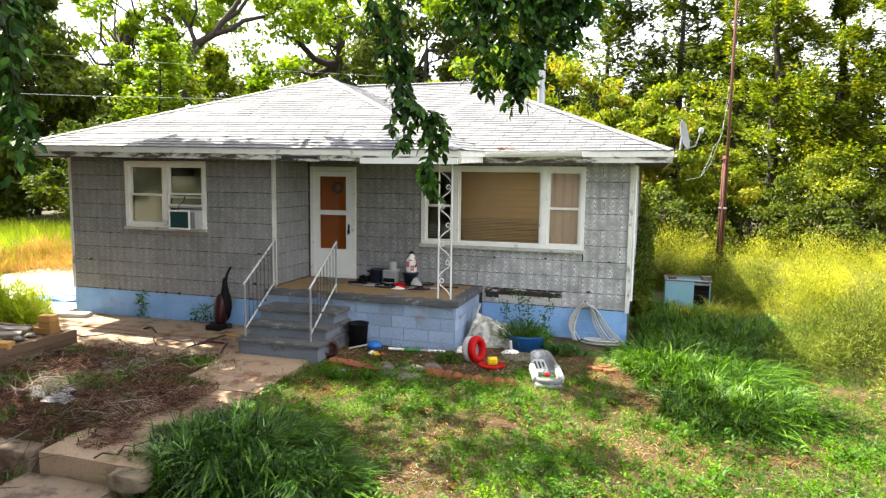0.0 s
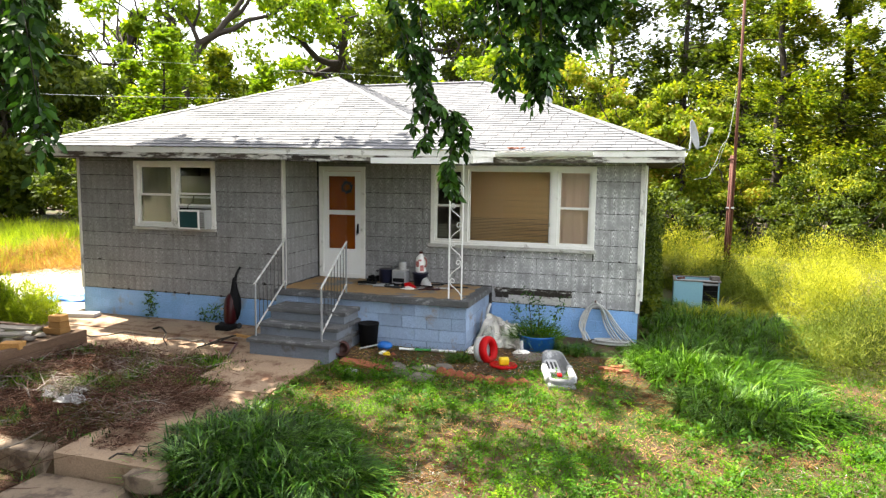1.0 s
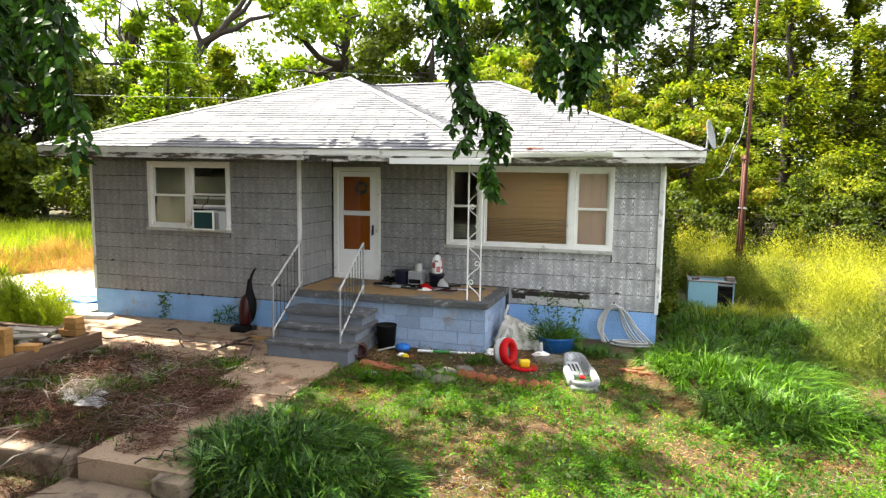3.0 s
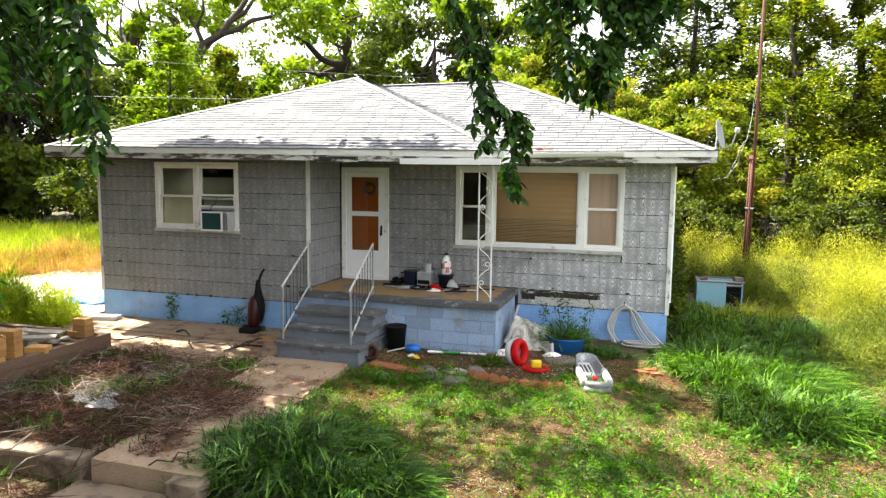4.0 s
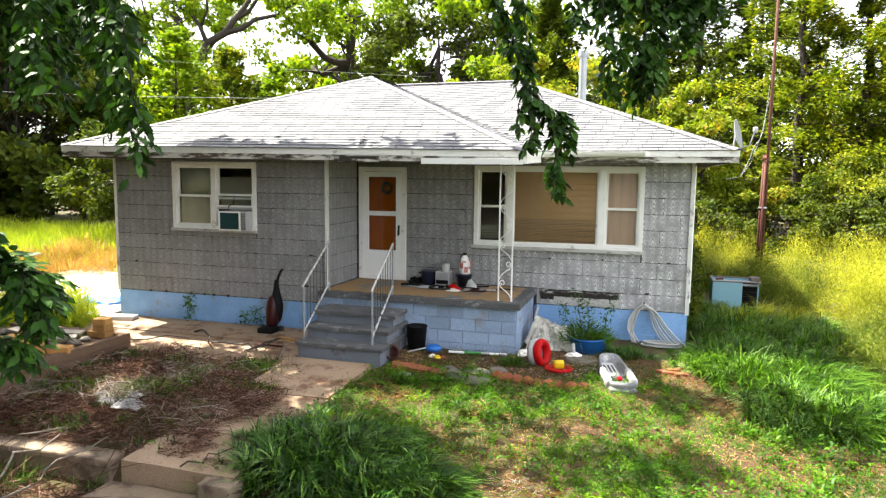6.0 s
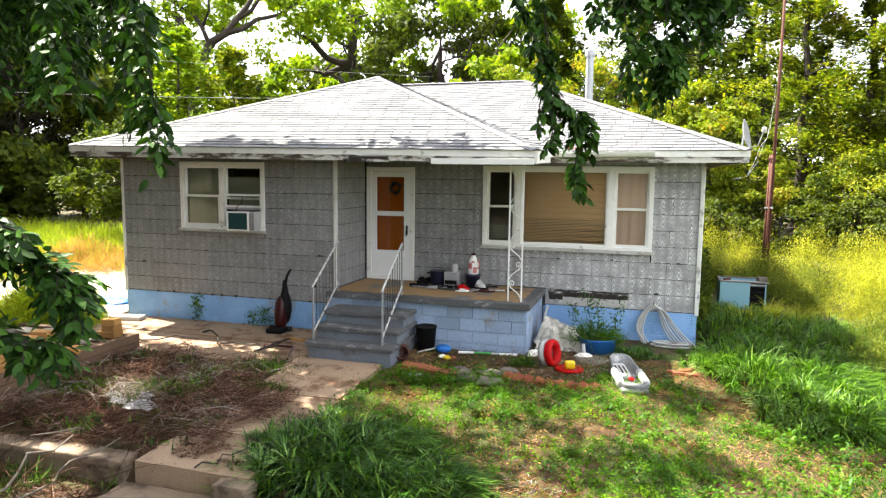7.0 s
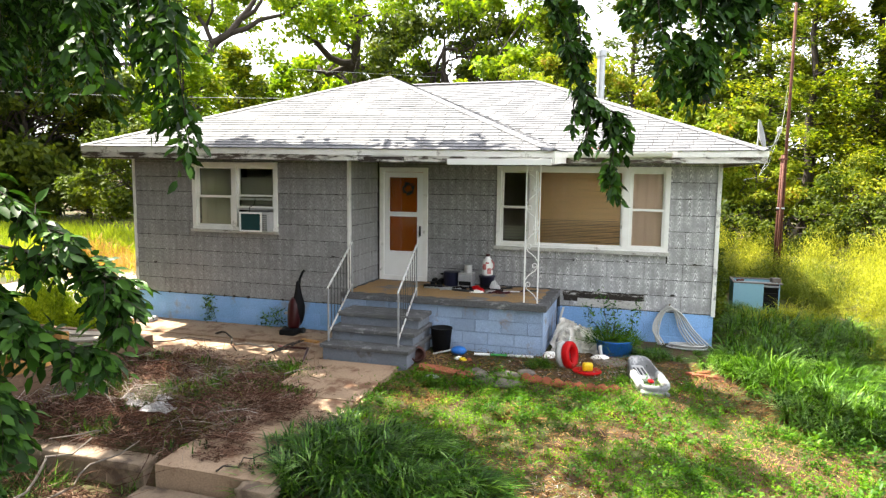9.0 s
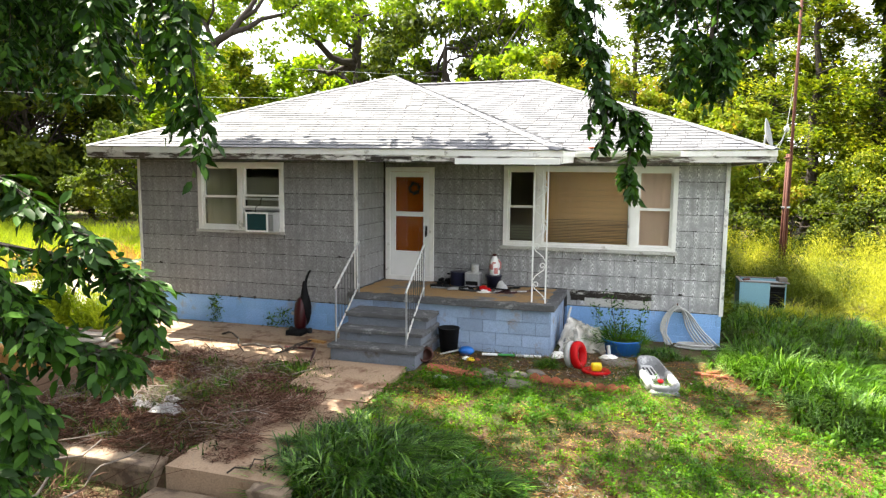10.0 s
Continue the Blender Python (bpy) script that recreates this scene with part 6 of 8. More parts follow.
for c, rd, h, n in (((0.75, 17.2), (0.75, 0.9), 1.05, 12000), ((0.2, 18.6), (0.6, 1.2), 1.2, 12000), ((1.75, 15.7), (0.6, 0.7), 1.1, 12000), ((1.7, 17.6), (0.8, 0.8), 1.15, 12000)):
    weeds("weed_mound", n, c, rd, h, M["olive"], "feathery olive weeds in the shade behind the old cabinet", 40, 0.42, (0.035, 0.10), 0.15)


M["field"] = leafy("lime_field_grass", [(0.05, 0.08, 0.006), (0.16, 0.22, 0.01), (0.32, 0.38, 0.02), (0.48, 0.50, 0.04)], 0.35, 0.6, 0.1, 0.4, 1.3)


def left_field():
    r = random.Random(4)
    p = scatter(21000, -34, -11.8, 12.5, 24, lambda x, y: y > 11 + 0.25 * (-11.8 - x) * 0.4 and not (x > -16.5 and y < 14.8))
    k = len(p)
    tagged(leaf_cloud("field_grass", p, unit(k) * 0.4 + np.array([0, 0, 1.0]), unit(k) * np.array([1, 1, 0.1]), G.uniform(0.35, 0.8, k), G.uniform(0.010, 0.02, k), M["field"], shape="blade", kind="stuff", label="sunlit yellow-green field grass"), category="grass")
    weeds("straw_heap", 9000, (-15.6, 15.2), (2.3, 1.0), 0.7, M["straw"], "flattened heap of orange straw", 3, 0.6, (0.15, 0.5), 0.04)
    weeds("straw_heap", 5000, (-18.5, 14.0), (1.8, 1.0), 0.6, M["straw"], "flattened heap of orange straw", 5, 0.6, (0.15, 0.5), 0.04)
    weeds("weed_mound", 26000, (-11.9, 9.3), (0.95, 0.8), 0.95, M["field"], "light green feathery bush beside the patio", 6)


left_field()




def dead_brush():
    """Dry grey-brown stems over the old bed, with a few green weeds."""
    r = random.Random(6)
    P = scatter(46000, -9.2, -5.9, 5.68, 8.75, lambda x, y: r.random() < 0.75 + 0.8 * noise.noise(Vector((x * 0.9, y * 0.9, 2))) and (x < -6.35 or (6.15 < y < 8.7 and x < -5.45 + 0.3 * noise.noise(Vector((x * 1.5, y * 1.5, 3))))))
    k = len(P)
    P[:, 2] += G.random(k) ** 1.5 * np.array([0.05 + 0.25 * max(0, noise.noise(Vector((x * 1.4, y * 1.4, 6))) + 0.1) for x, y, z in P])
    leaf_cloud("dead_brush", P, unit(k) * np.array([1, 1, 0.28]), unit(k) * 0.5 + np.array([0, 0, -0.3]), G.uniform(0.08, 0.32, k), G.uniform(0.003, 0.008, k), M["dead"], shape="blade", kind="stuff", label="tangled dead weeds over the old flower bed")
    for cx, cy, sx, sy, m in ((-7.75, 6.85, 0.4, 0.28, 420), (-8.9, 6.4, 0.4, 0.5, 240), (-7.6, 7.9, 0.9, 0.5, 220), (-6.6, 6.2, 0.4, 0.3, 90)):
        P = np.stack([cx + sx * G.normal(size=m) * 0.6, cy + sy * G.normal(size=m) * 0.6, np.zeros(m)], 1)
        P = P[(P[:, 1] > 5.75) & (P[:, 1] < 8.7) & (P[:, 0] > -9.2)]
        m = len(P)
        P[:, 2] = [ground_z(x, y) for x, y, z in P]
        P[:, 2] += 0.02 + 0.2 * G.random(m) ** 1.6
        leaf_cloud("dead_stem", P, unit(m) * np.array([1, 1, 0.3]) + np.array([0.15, 0, 0.1]), unit(m) * 0.6 + np.array([0, 0, -0.35]), G.uniform(0.12, 0.42, m), G.uniform(0.003, 0.007, m), M["stem"], shape="arch", kind="stuff", label="tangle of pale grey dead stems")
    P = scatter(480, -9.2, -5.9, 5.7, 8.7, lambda x, y: (x < -6.3 or 6.2 < y < 7.8) and noise.noise(Vector((x * 1.2, y * 1.2, 21))) > -0.15)
    k = len(P)
    P[:, 2] += 0.03 + 0.1 * G.random(k)
    leaf_cloud("dead_stem", P, unit(k) * np.array([1, 1, 0.25]) + np.array([0, 0, 0.1]), unit(k) * 0.6 + np.array([0, 0, -0.35]), G.uniform(0.2, 0.6, k), G.uniform(0.003, 0.007, k), M["stem"], shape="blade", kind="stuff", label="long pale dead stems over the bed")
    P = scatter(9000, -9.2, -6.0, 5.8, 8.6, lambda x, y: noise.noise(Vector((x * 1.6, y * 1.6, 12))) > 0.14)
    k = len(P)
    leaf_cloud("bed_weeds", P, unit(k) * 0.7 + np.array([0, 0, 0.7]), unit(k), G.uniform(0.05, 0.16, k), G.uniform(0.01, 0.03, k), M["grass"], kind="stuff", label="a few green weeds in the bed")
    P = scatter(5200, -9.0, -6.2, 5.8, 8.4, lambda x, y: noise.noise(Vector((x * 1.3, y * 1.5, 61))) > 0.02)
    k = len(P)
    leaf_cloud("bed_grass", P, unit(k) * np.array([0.7, 0.7, 0.2]) + np.array([0, 0, 0.8]), unit(k) * np.array([1, 1, 0.2]), G.uniform(0.08, 0.24, k), G.uniform(0.003, 0.006, k), M["olive"], shape="blade", kind="stuff", label="thin olive grass coming up through the dead weeds")
    m = 2600
    P = np.stack([G.normal(-6.35, 0.26, m), G.normal(7.08, 0.11, m), np.zeros(m)], 1)
    P[:, 2] = np.array([ground_z(x, y) for x, y, z in P]) + 0.03 + 0.14 * G.random(m) * np.exp(-((P[:, 1] - 7.08) / 0.13) ** 2)
    leaf_cloud("brush_heap", P, unit(m) * np.array([0.9, 0.7, 0.25]) + np.array([0.45, 0.12, 0.02]), unit(m) * 0.6, G.uniform(0.1, 0.36, m), G.uniform(0.003, 0.007, m), M["dead"], shape="arch", kind="stuff", label="heap of combed grey-brown dead stalks")
    for cx, cy, sx, sy, m in ((-6.57, 7.6, 0.3, 0.1, 1300), (-6.4, 8.5, 0.2, 0.16, 900), (-7.1, 7.5, 0.15, 0.35, 500), (-8.7, 7.0, 0.2, 0.15, 400), (-6.9, 8.45, 0.12, 0.1, 350)):
        P = np.stack([G.normal(cx, sx, m), G.normal(cy, sy, m), np.zeros(m)], 1)
        P[:, 2] = [ground_z(x, y) for x, y, z in P]
        P[:, 2] += 0.02
        leaf_cloud("bed_weeds", P, unit(m) * 0.6 + np.array([0, 0, 0.7]), unit(m), G.uniform(0.05, 0.15, m), G.uniform(0.01, 0.026, m), M["lime"], kind="stuff", label="patch of fresh green weeds in the bed")
    P = scatter(15000, -6.5, -5.0, 5.7, 8.8, lambda x, y: noise.noise(Vector((x * 2.1, y * 2.1, 31))) > 0.02)
    k = len(P)
    P[:, 2] += 0.065 + 0.02 * G.random(k)
    leaf_cloud("dry_litter", P, unit(k) * np.array([1, 1, 0.1]), np.tile([0, 0, 1.0], (k, 1)) + unit(k) * 0.4, G.uniform(0.02, 0.12, k), G.uniform(0.004, 0.014, k), M["dead"], kind="stuff", label="dry brown litter blown over the walkway")
    P = scatter(2600, -6.3, -4.95, 6.9, 8.8, lambda x, y: noise.noise(Vector((x * 2.3, y * 2.3, 44))) > 0.22 or abs(x + 5.15) < 0.12)
    k = len(P)
    P[:, 2] += 0.05 + 0.05 * G.random(k)
    leaf_cloud("walkway_weeds", P, unit(k) * np.array([1, 1, 0.4]) + np.array([0, 0, 0.5]), unit(k), G.uniform(0.025, 0.065, k), G.uniform(0.008, 0.018, k), M["lawn_leaf"], kind="stuff", label="green weeds growing over the walkway edge")
    P = scatter(1600, -7.2, -6.35, 6.9, 7.35, lambda x, y: True)
    k = len(P)
    leaf_cloud("bed_weeds", P, unit(k) * 0.7 + np.array([0, 0, 0.7]), unit(k), G.uniform(0.06, 0.16, k), G.uniform(0.01, 0.03, k), M["grass"], kind="stuff", label="low green weeds in the bed")
    P = scatter(13000, -10.5, -5.4, 2.4, 5.32, lambda x, y: not (-6.7 < x < -5.4 and y > 4.5))
    k = len(P)
    leaf_cloud("lower_brush", P, unit(k) * np.array([1, 1, 0.4]) + np.array([0, 0, 0.25]), unit(k) * 0.5, G.uniform(0.1, 0.35, k), G.uniform(0.005, 0.012, k), M["dead"], shape="blade", kind="stuff", label="dead stems and litter below the kerb")
    m = 190
    P = np.stack([-7.9 + 0.7 * G.normal(size=m), 4.9 + 0.22 * G.normal(size=m), np.zeros(m)], 1)
    P = P[P[:, 1] < 5.3]
    m = len(P)
    P[:, 2] = np.array([ground_z(x, y) for x, y, z in P]) + 0.25 * G.random(m)
    leaf_cloud("dead_stem", P, unit(m) * np.array([1, 0.7, 0.5]) + np.array([0.2, 0, 0.25]), unit(m) * 0.5, G.uniform(0.2, 0.8, m), G.uniform(0.005, 0.011, m), M["dead"], shape="arch", kind="stuff", label="heap of dead twigs below the kerb")
    P = scatter(11000, -10.5, -4.6, 3.4, 5.42, lambda x, y: noise.noise(Vector((x * 1.1, y * 1.1, 5))) > -0.05 and not (-6.6 < x < -5.45 and y > 4.6))
    k = len(P)
    leaf_cloud("lower_weeds", P, unit(k) * np.array([1, 1, 0.4]) + np.array([0, 0, 0.6]), unit(k) * 0.5, G.uniform(0.1, 0.35, k), G.uniform(0.006, 0.016, k), M["grass"], shape="blade", kind="stuff", label="rank green weeds below the kerb")


dead_brush()


# ---- things in the yard and on the porch ----
def limb(pts, r, label="grey dead branch lying on the ground", wood="palebark"):
    bm = B()
    tube(bm, pts, r, 6, r * 0.4)
    p = pts[0]
    return tagged(part("dead_branch", bm, M[wood], smooth=True), label, "branch", "dead branches")


def branches():
    r = random.Random(12)
    limb([(-9.68, 9.05, 0.0), (-9.27, 8.88, 0.02), (-8.98, 8.9, 0.05), (-8.91, 9.25, 0.04), (-8.56, 9.34, 0.0)], 0.014, "thin crooked dead branch on the patio", "bark")
    limb([(-8.74, 9.74, 0.0), (-8.6, 9.72, 0.05), (-8.49, 9.66, 0.06), (-8.18, 9.39, 0.05), (-8.0, 9.1, 0.03), (-7.76, 8.89, 0.0)], 0.02, "crooked dead branch on the patio", "bark")
    limb([(-7.96, 9.15, 0.02), (-7.72, 9.17, 0.05), (-7.49, 9.14, 0.03), (-7.32, 9.2, 0.05), (-7.2, 9.08, 0.04), (-7.05, 9.0, 0.02)], 0.024, "grey crooked dead branch on the patio")
    for k in range(5):
        limb(bent((-7.2 + 0.05 * k, 8.9 + 0.03 * k, 0.01 + 0.012 * k), (-7.12 + 0.04 * k, 9.8 - 0.05 * k, 0.02 + 0.012 * k), r, 5, 0.05), 0.011, "dark stick in a bundle by the steps", "bark")
    limb(bent((-7.3, 4.5, -0.5), (-6.85, 5.75, -0.12), r, 7, 0.14), 0.016, "pale dead branch leaning on the kerb")
    limb(bent((-7.5, 4.4, -0.5), (-7.35, 5.6, -0.1), r, 7, 0.16), 0.018, "pale dead branch leaning on the kerb")
    limb(bent((-5.72, 5.5, -0.2), (-5.42, 6.0, -0.15), r, 6, 0.1), 0.011, "dark stick lying across the walkway end", "bark")
    for k in range(14):
        x, y = r.uniform(-9, -6.4), r.uniform(5.9, 8.5)
        a = r.random() * 6.28
        z = ground_z(x, y) + 0.05
        limb(bent((x, y, z), (x + 0.6 * math.cos(a), y + 0.6 * math.sin(a), z + r.uniform(-.02, .12)), r, 5, 0.08), r.uniform(0.006, 0.014))


branches()


def vacuum():
    x, y = -7.52, 10.22
    ob = thing("vacuum_cleaner", "dark red upright vacuum cleaner leaning on the wall", "vacuum cleaner", (x, y, 0))
    bm = B()
    box(bm, x - 0.15, x + 0.15, y - 0.24, y + 0.05, 0.0, 0.10, 0.035)
    part("floor_head", bm, M["black"], ob, smooth=True)
    bm = B()
    lathe(bm, [(0.085, 0.08), (0.105, 0.14), (0.115, 0.24), (0.12, 0.38), (0.112, 0.5), (0.085, 0.58), (0.05, 0.62)], 22, (x, y, 0), Matrix.Translation((x, y, 0)) @ pose(0, 0, 0, -7, 0, 0) @ Matrix.Translation((-x, -y, 0)))
    part("body", bm, M["maroon"], ob, "dark red dust canister", True)
    bm = B()
    lathe(bm, [(0.05, 0.14), (0.085, 0.22), (0.112, 0.34), (0.115, 0.46), (0.098, 0.56), (0.068, 0.66), (0.048, 0.77), (0.035, 0.87), (0.02, 0.9)], 18, (x + 0.05, y + 0.09, 0))
    part("bag", bm, M["black"], ob, "black upper housing", True)
    bm = B()
    tube(bm, [(x + 0.06, y + 0.10, 0.82), (x + 0.065, y + 0.13, 0.94), (x + 0.09, y + 0.17, 1.03), (x + 0.12, y + 0.19, 1.08)], 0.026, 8, 0.018)
    part("handle", bm, M["black"], ob, "black handle", True)
    for s in (-1, 1):
        bm = B()
        lathe(bm, [(0.05, -0.02), (0.055, 0), (0.05, 0.02)], 14, m=Matrix.Translation((x + s * 0.18, y + 0.02, 0.055)) @ pose(0, 0, 0, 0, 90, 0))
        part("wheel", bm, M["dark"], ob)
    bm = B()
    lathe(bm, [(0.03, 0), (0.03, 0.006)], 10, m=Matrix.Translation((x - 0.05, y - 0.15, 0.38)) @ pose(0, 0, 0, 90, 0, 0))
    part("badge", bm, M["pale"], ob)


vacuum()


def ac_unit():
    ob = thing("window_air_conditioner", "white window air conditioner with a dark teal grille in the window", "air conditioner", (-8.38, 10.4, 1.71))
    x0, x1, z0, z1, y0, y1 = -8.60, -8.055, 1.722, 2.06, 10.30, 10.70
    bm = B()
    box(bm, x0, x1, y0 + 0.02, y1, z0, z1, 0.012)
    part("case", bm, M["pale"], ob)
    part("bezel", frame_box(B(), x0 - 0.005, x0 + 0.435, z0 - 0.003, z1 + 0.003, y0, y0 + 0.03, 0.028), M["clean"], ob)
    bm = B()
    box(bm, x0 + 0.02, x0 + 0.415, y0 + 0.012, y0 + 0.019, z0 + 0.02, z1 - 0.02)
    back = part("grille", bm, M["teal_dark"], ob, "dark teal grille")
    for k in range(9):
        bm = B()
        z = z0 + 0.04 + 0.031 * k
        box(bm, x0 + 0.026, x0 + 0.409, y0 + 0.004, y0 + 0.011, z, z + 0.008)
        part("slat", bm, M["teal_dark"], back)
    for k in range(8):
        for j in range(2):
            bm = B()
            z = z0 + 0.03 + 0.036 * k
            xx = x0 + 0.45 + 0.046 * j
            box(bm, xx, xx + 0.034, y0 + 0.013, y0 + 0.0195, z, z + 0.018)
            part("louvre", bm, M["dark"], ob)
    bm = B()
    tube(bm, [(-8.42, 10.33, 2.06), (-8.44, 10.38, 2.14), (-8.37, 10.42, 2.2), (-8.38, 10.47, 2.3)], 0.007, 5)
    part("cord", bm, M["black"], ob)


M["teal_dark"] = mat("dark_grille", (0.012, 0.06, 0.065), (0.016, 0.075, 0.08), 6, 0.5, 0.1)
ac_unit()


def porch_clutter():
    z = PORCH + 0.005
    # white bottle on a dark tub
    ob = thing("storage_tub", "dark blue plastic tub on the porch", "tub", (-4.40, 11.45, z))
    bm = B()
    lathe(bm, [(0.11, 0), (0.135, 0.2), (0.145, 0.205), (0.14, 0.215)], 20, (-4.40, 11.45, z))
    part("body", bm, M["navy"], ob, smooth=True)
    bm = B()
    lathe(bm, [(0.145, 0.2), (0.15, 0.21), (0.15, 0.225), (0.13, 0.232)], 20, (-4.40, 11.45, z))
    part("lid", bm, M["navy"], ob)
    ob = thing("plastic_bottle", "white plastic jug with a red label", "bottle", (-4.39, 11.45, z + 0.233))
    bm = B()
    lathe(bm, [(0.085, 0), (0.095, 0.02), (0.095, 0.20), (0.08, 0.26), (0.04, 0.31), (0.03, 0.33)], 20, (-4.39, 11.45, z + 0.233))
    part("body", bm, M["clean"], ob, smooth=True)
    bm = B()
    lathe(bm, [(0.034, 0.33), (0.036, 0.335), (0.036, 0.365), (0.03, 0.37)], 14, (-4.39, 11.45, z + 0.233))
    part("cap", bm, M["maroon"], ob, "dark red cap")
    bm = B()
    for a0, a1, z0, z1 in ((-2.5, -1.6, 0.10, 0.20), (-1.4, -0.7, 0.03, 0.13), (-1.75, -1.1, 0.205, 0.235)):
        q = [[bm.verts.new((-4.39 + 0.0975 * math.cos(a0 + (a1 - a0) * i / 5) * (1 if zz < 0.21 else 0.92), 11.45 + 0.0975 * math.sin(a0 + (a1 - a0) * i / 5) * (1 if zz < 0.21 else 0.92), z + 0.233 + zz)) for i in range(6)] for zz in (z0, z1)]
        for i in range(5):
            bm.faces.new((q[0][i], q[0][i + 1], q[1][i + 1], q[1][i]))
    part("label", bm, M["redlabel"], ob, "red patches of a torn label")
    bm = B()
    tube(bm, [(-4.30, 11.40, z + 0.233 + 0.10), (-4.265, 11.38, z + 0.233 + 0.14), (-4.265, 11.38, z + 0.233 + 0.22), (-4.31, 11.41, z + 0.233 + 0.27)], 0.014, 7)
    part("handle", bm, M["redlabel"], ob, "red moulded handle", True)
    # stacked pots and a tin
    ob = thing("appliance", "small grey kitchen appliance on the porch", "appliance", (-4.76, 11.42, z))
    bm = B()
    box(bm, -4.89, -4.63, 11.30, 11.54, z, z + 0.24, 0.025)
    part("body", bm, M["postgrey"], ob)
    bm = B()
    box(bm, -4.87, -4.65, 11.292, 11.30, z + 0.05, z + 0.12, 0.003)
    part("panel", bm, M["black"], ob)
    bm = B()
    box(bm, -4.885, -4.635, 11.31, 11.53, z + 0.24, z + 0.262, 0.008)
    part("lid", bm, M["pale"], ob)
    ob = thing("paint_tin", "pale paint tin standing on the appliance", "tin", (-4.73, 11.42, z + 0.263))
    bm = B()
    lathe(bm, [(0.07, 0), (0.07, 0.13)], 18, (-4.73, 11.42, z + 0.263))
    part("body", bm, M["pale"], ob, smooth=False)
    bm = B()
    lathe(bm, [(0.074, 0.125), (0.074, 0.14), (0.06, 0.142)], 18, (-4.73, 11.42, z + 0.263))
    part("rim", bm, M["steel"], ob)
    ob = thing("cooking_pot", "dark navy enamel cooking pot on the porch", "pot", (-5.05, 11.5, z))
    bm = B()
    lathe(bm, [(0.13, 0), (0.15, 0.03), (0.15, 0.24), (0.155, 0.25), (0.14, 0.252)], 20, (-5.05, 11.5, z))
    part("body", bm, M["navy"], ob, smooth=True)
    bm = B()
    tube(bm, [(-5.2, 11.5, z + 0.2), (-5.24, 11.48, z + 0.21), (-5.24, 11.44, z + 0.21), (-5.2, 11.42, z + 0.2)], 0.01, 6)
    part("handle", bm, M["black"], ob)
    # sticks and oddments on the floor
    R = random.Random(9)
    for k, (a, b, rr, m, lab) in enumerate((((-5.42, 11.05, 0), (-4.65, 11.2, 0.02), 0.016, "steel", "metal tent pole lying on the porch"), ((-5.45, 11.12, 0), (-5.1, 11.1, 0.02), 0.03, "black", "black broom head lying on the porch"),
                                            ((-4.6, 11.0, 0.02), (-3.9, 11.25, 0.05), 0.014, "black", "black stick lying on the porch"), ((-4.3, 11.0, 0), (-3.75, 11.1, 0.02), 0.012, "railm", "pale stick lying on the porch"),
                                            ((-4.9, 11.0, 0), (-4.5, 10.95, 0.0), 0.02, "dark", "dark rubber strap on the porch"), ((-3.75, 11.35, 0), (-3.5, 11.4, 0), 0.014, "dark", "dark rod on the porch"),
                                            ((-5.3, 11.2, 0), (-4.55, 11.02, 0.05), 0.013, "black", "black tool handle lying on the porch"), ((-4.7, 11.3, 0.02), (-4.0, 10.95, 0.06), 0.011, "black", "black stick lying across the porch heap"),
                                            ((-4.25, 10.92, 0), (-3.65, 11.2, 0.02), 0.012, "maroon", "dark red stick lying on the porch"), ((-5.1, 10.95, 0), (-4.75, 11.05, 0.01), 0.018, "steel", "short metal tube lying on the porch"))):
        bm = B()
        tube(bm, bent(Vector(a) + Vector((0, 0, z + rr)), Vector(b) + Vector((0, 0, z + rr)), R, 4, 0.03), rr, 7)
        tagged(part("stick", bm, M[m], smooth=True), lab, "stick", "porch oddments")
    for x, y, w, d, h, m, name, lab in ((-4.5, 11.08, 0.13, 0.09, 0.09, "red", "bag", "bright red crumpled bag on the porch"), (-4.47, 10.98, 0.12, 0.08, 0.045, "cloth", "rag", "pale rag on the porch"),
                                        (-4.2, 11.15, 0.1, 0.08, 0.17, "pale", "plastic_bag", "crumpled white plastic bag on the porch"), (-4.08, 11.05, 0.16, 0.08, 0.05, "maroon", "rag", "dark red rag on the porch"), (-4.8, 11.12, 0.12, 0.08, 0.06, "black", "bag", "black bag on the porch")):
        tagged(lump(name, (x, y, z - 0.01), (w, d, h), M[m], 4), lab, "bag" if "bag" in name else "rag")
    for x in (-5.45, -5.33):
        bm = B()
        box(bm, x, x + 0.09, 11.45, 11.68, z, z + 0.05, 0.02)
        box(bm, x + 0.005, x + 0.085, 11.5, 11.68, z + 0.04, z + 0.10, 0.03)
        tagged(part("shoe", bm, M["black"]), "black shoe beside the door", "shoe", "pair of shoes")


def lump(name, at, size, material, seed=1, parent=None, n=3):
    """A crumpled, folded heap."""
    bm = B()
    bmesh.ops.create_icosphere(bm, subdivisions=n, radius=1.0)
    for v in bm.verts:
        k = 1 + 0.35 * noise.noise(v.co * 1.7 + Vector((seed, 0, 0))) + 0.18 * noise.noise(v.co * 4.5 + Vector((0, seed, 0)))
        v.co *= k
        v.co.z = max(v.co.z, -0.12)
        v.co = Vector((v.co.x * size[0], v.co.y * size[1], v.co.z * size[2])) + Vector(at)
    return part(name, bm, material, parent, smooth=True)


M["navy"] = mat("navy_plastic", (0.012, 0.014, 0.035), (0.016, 0.018, 0.045), 5, 0.4, 0.1)
M["redlabel"] = mat("faded_red_label", (0.55, 0.05, 0.05), (0.6, 0.45, 0.42), 14, 0.6, 0.05)
porch_clutter()


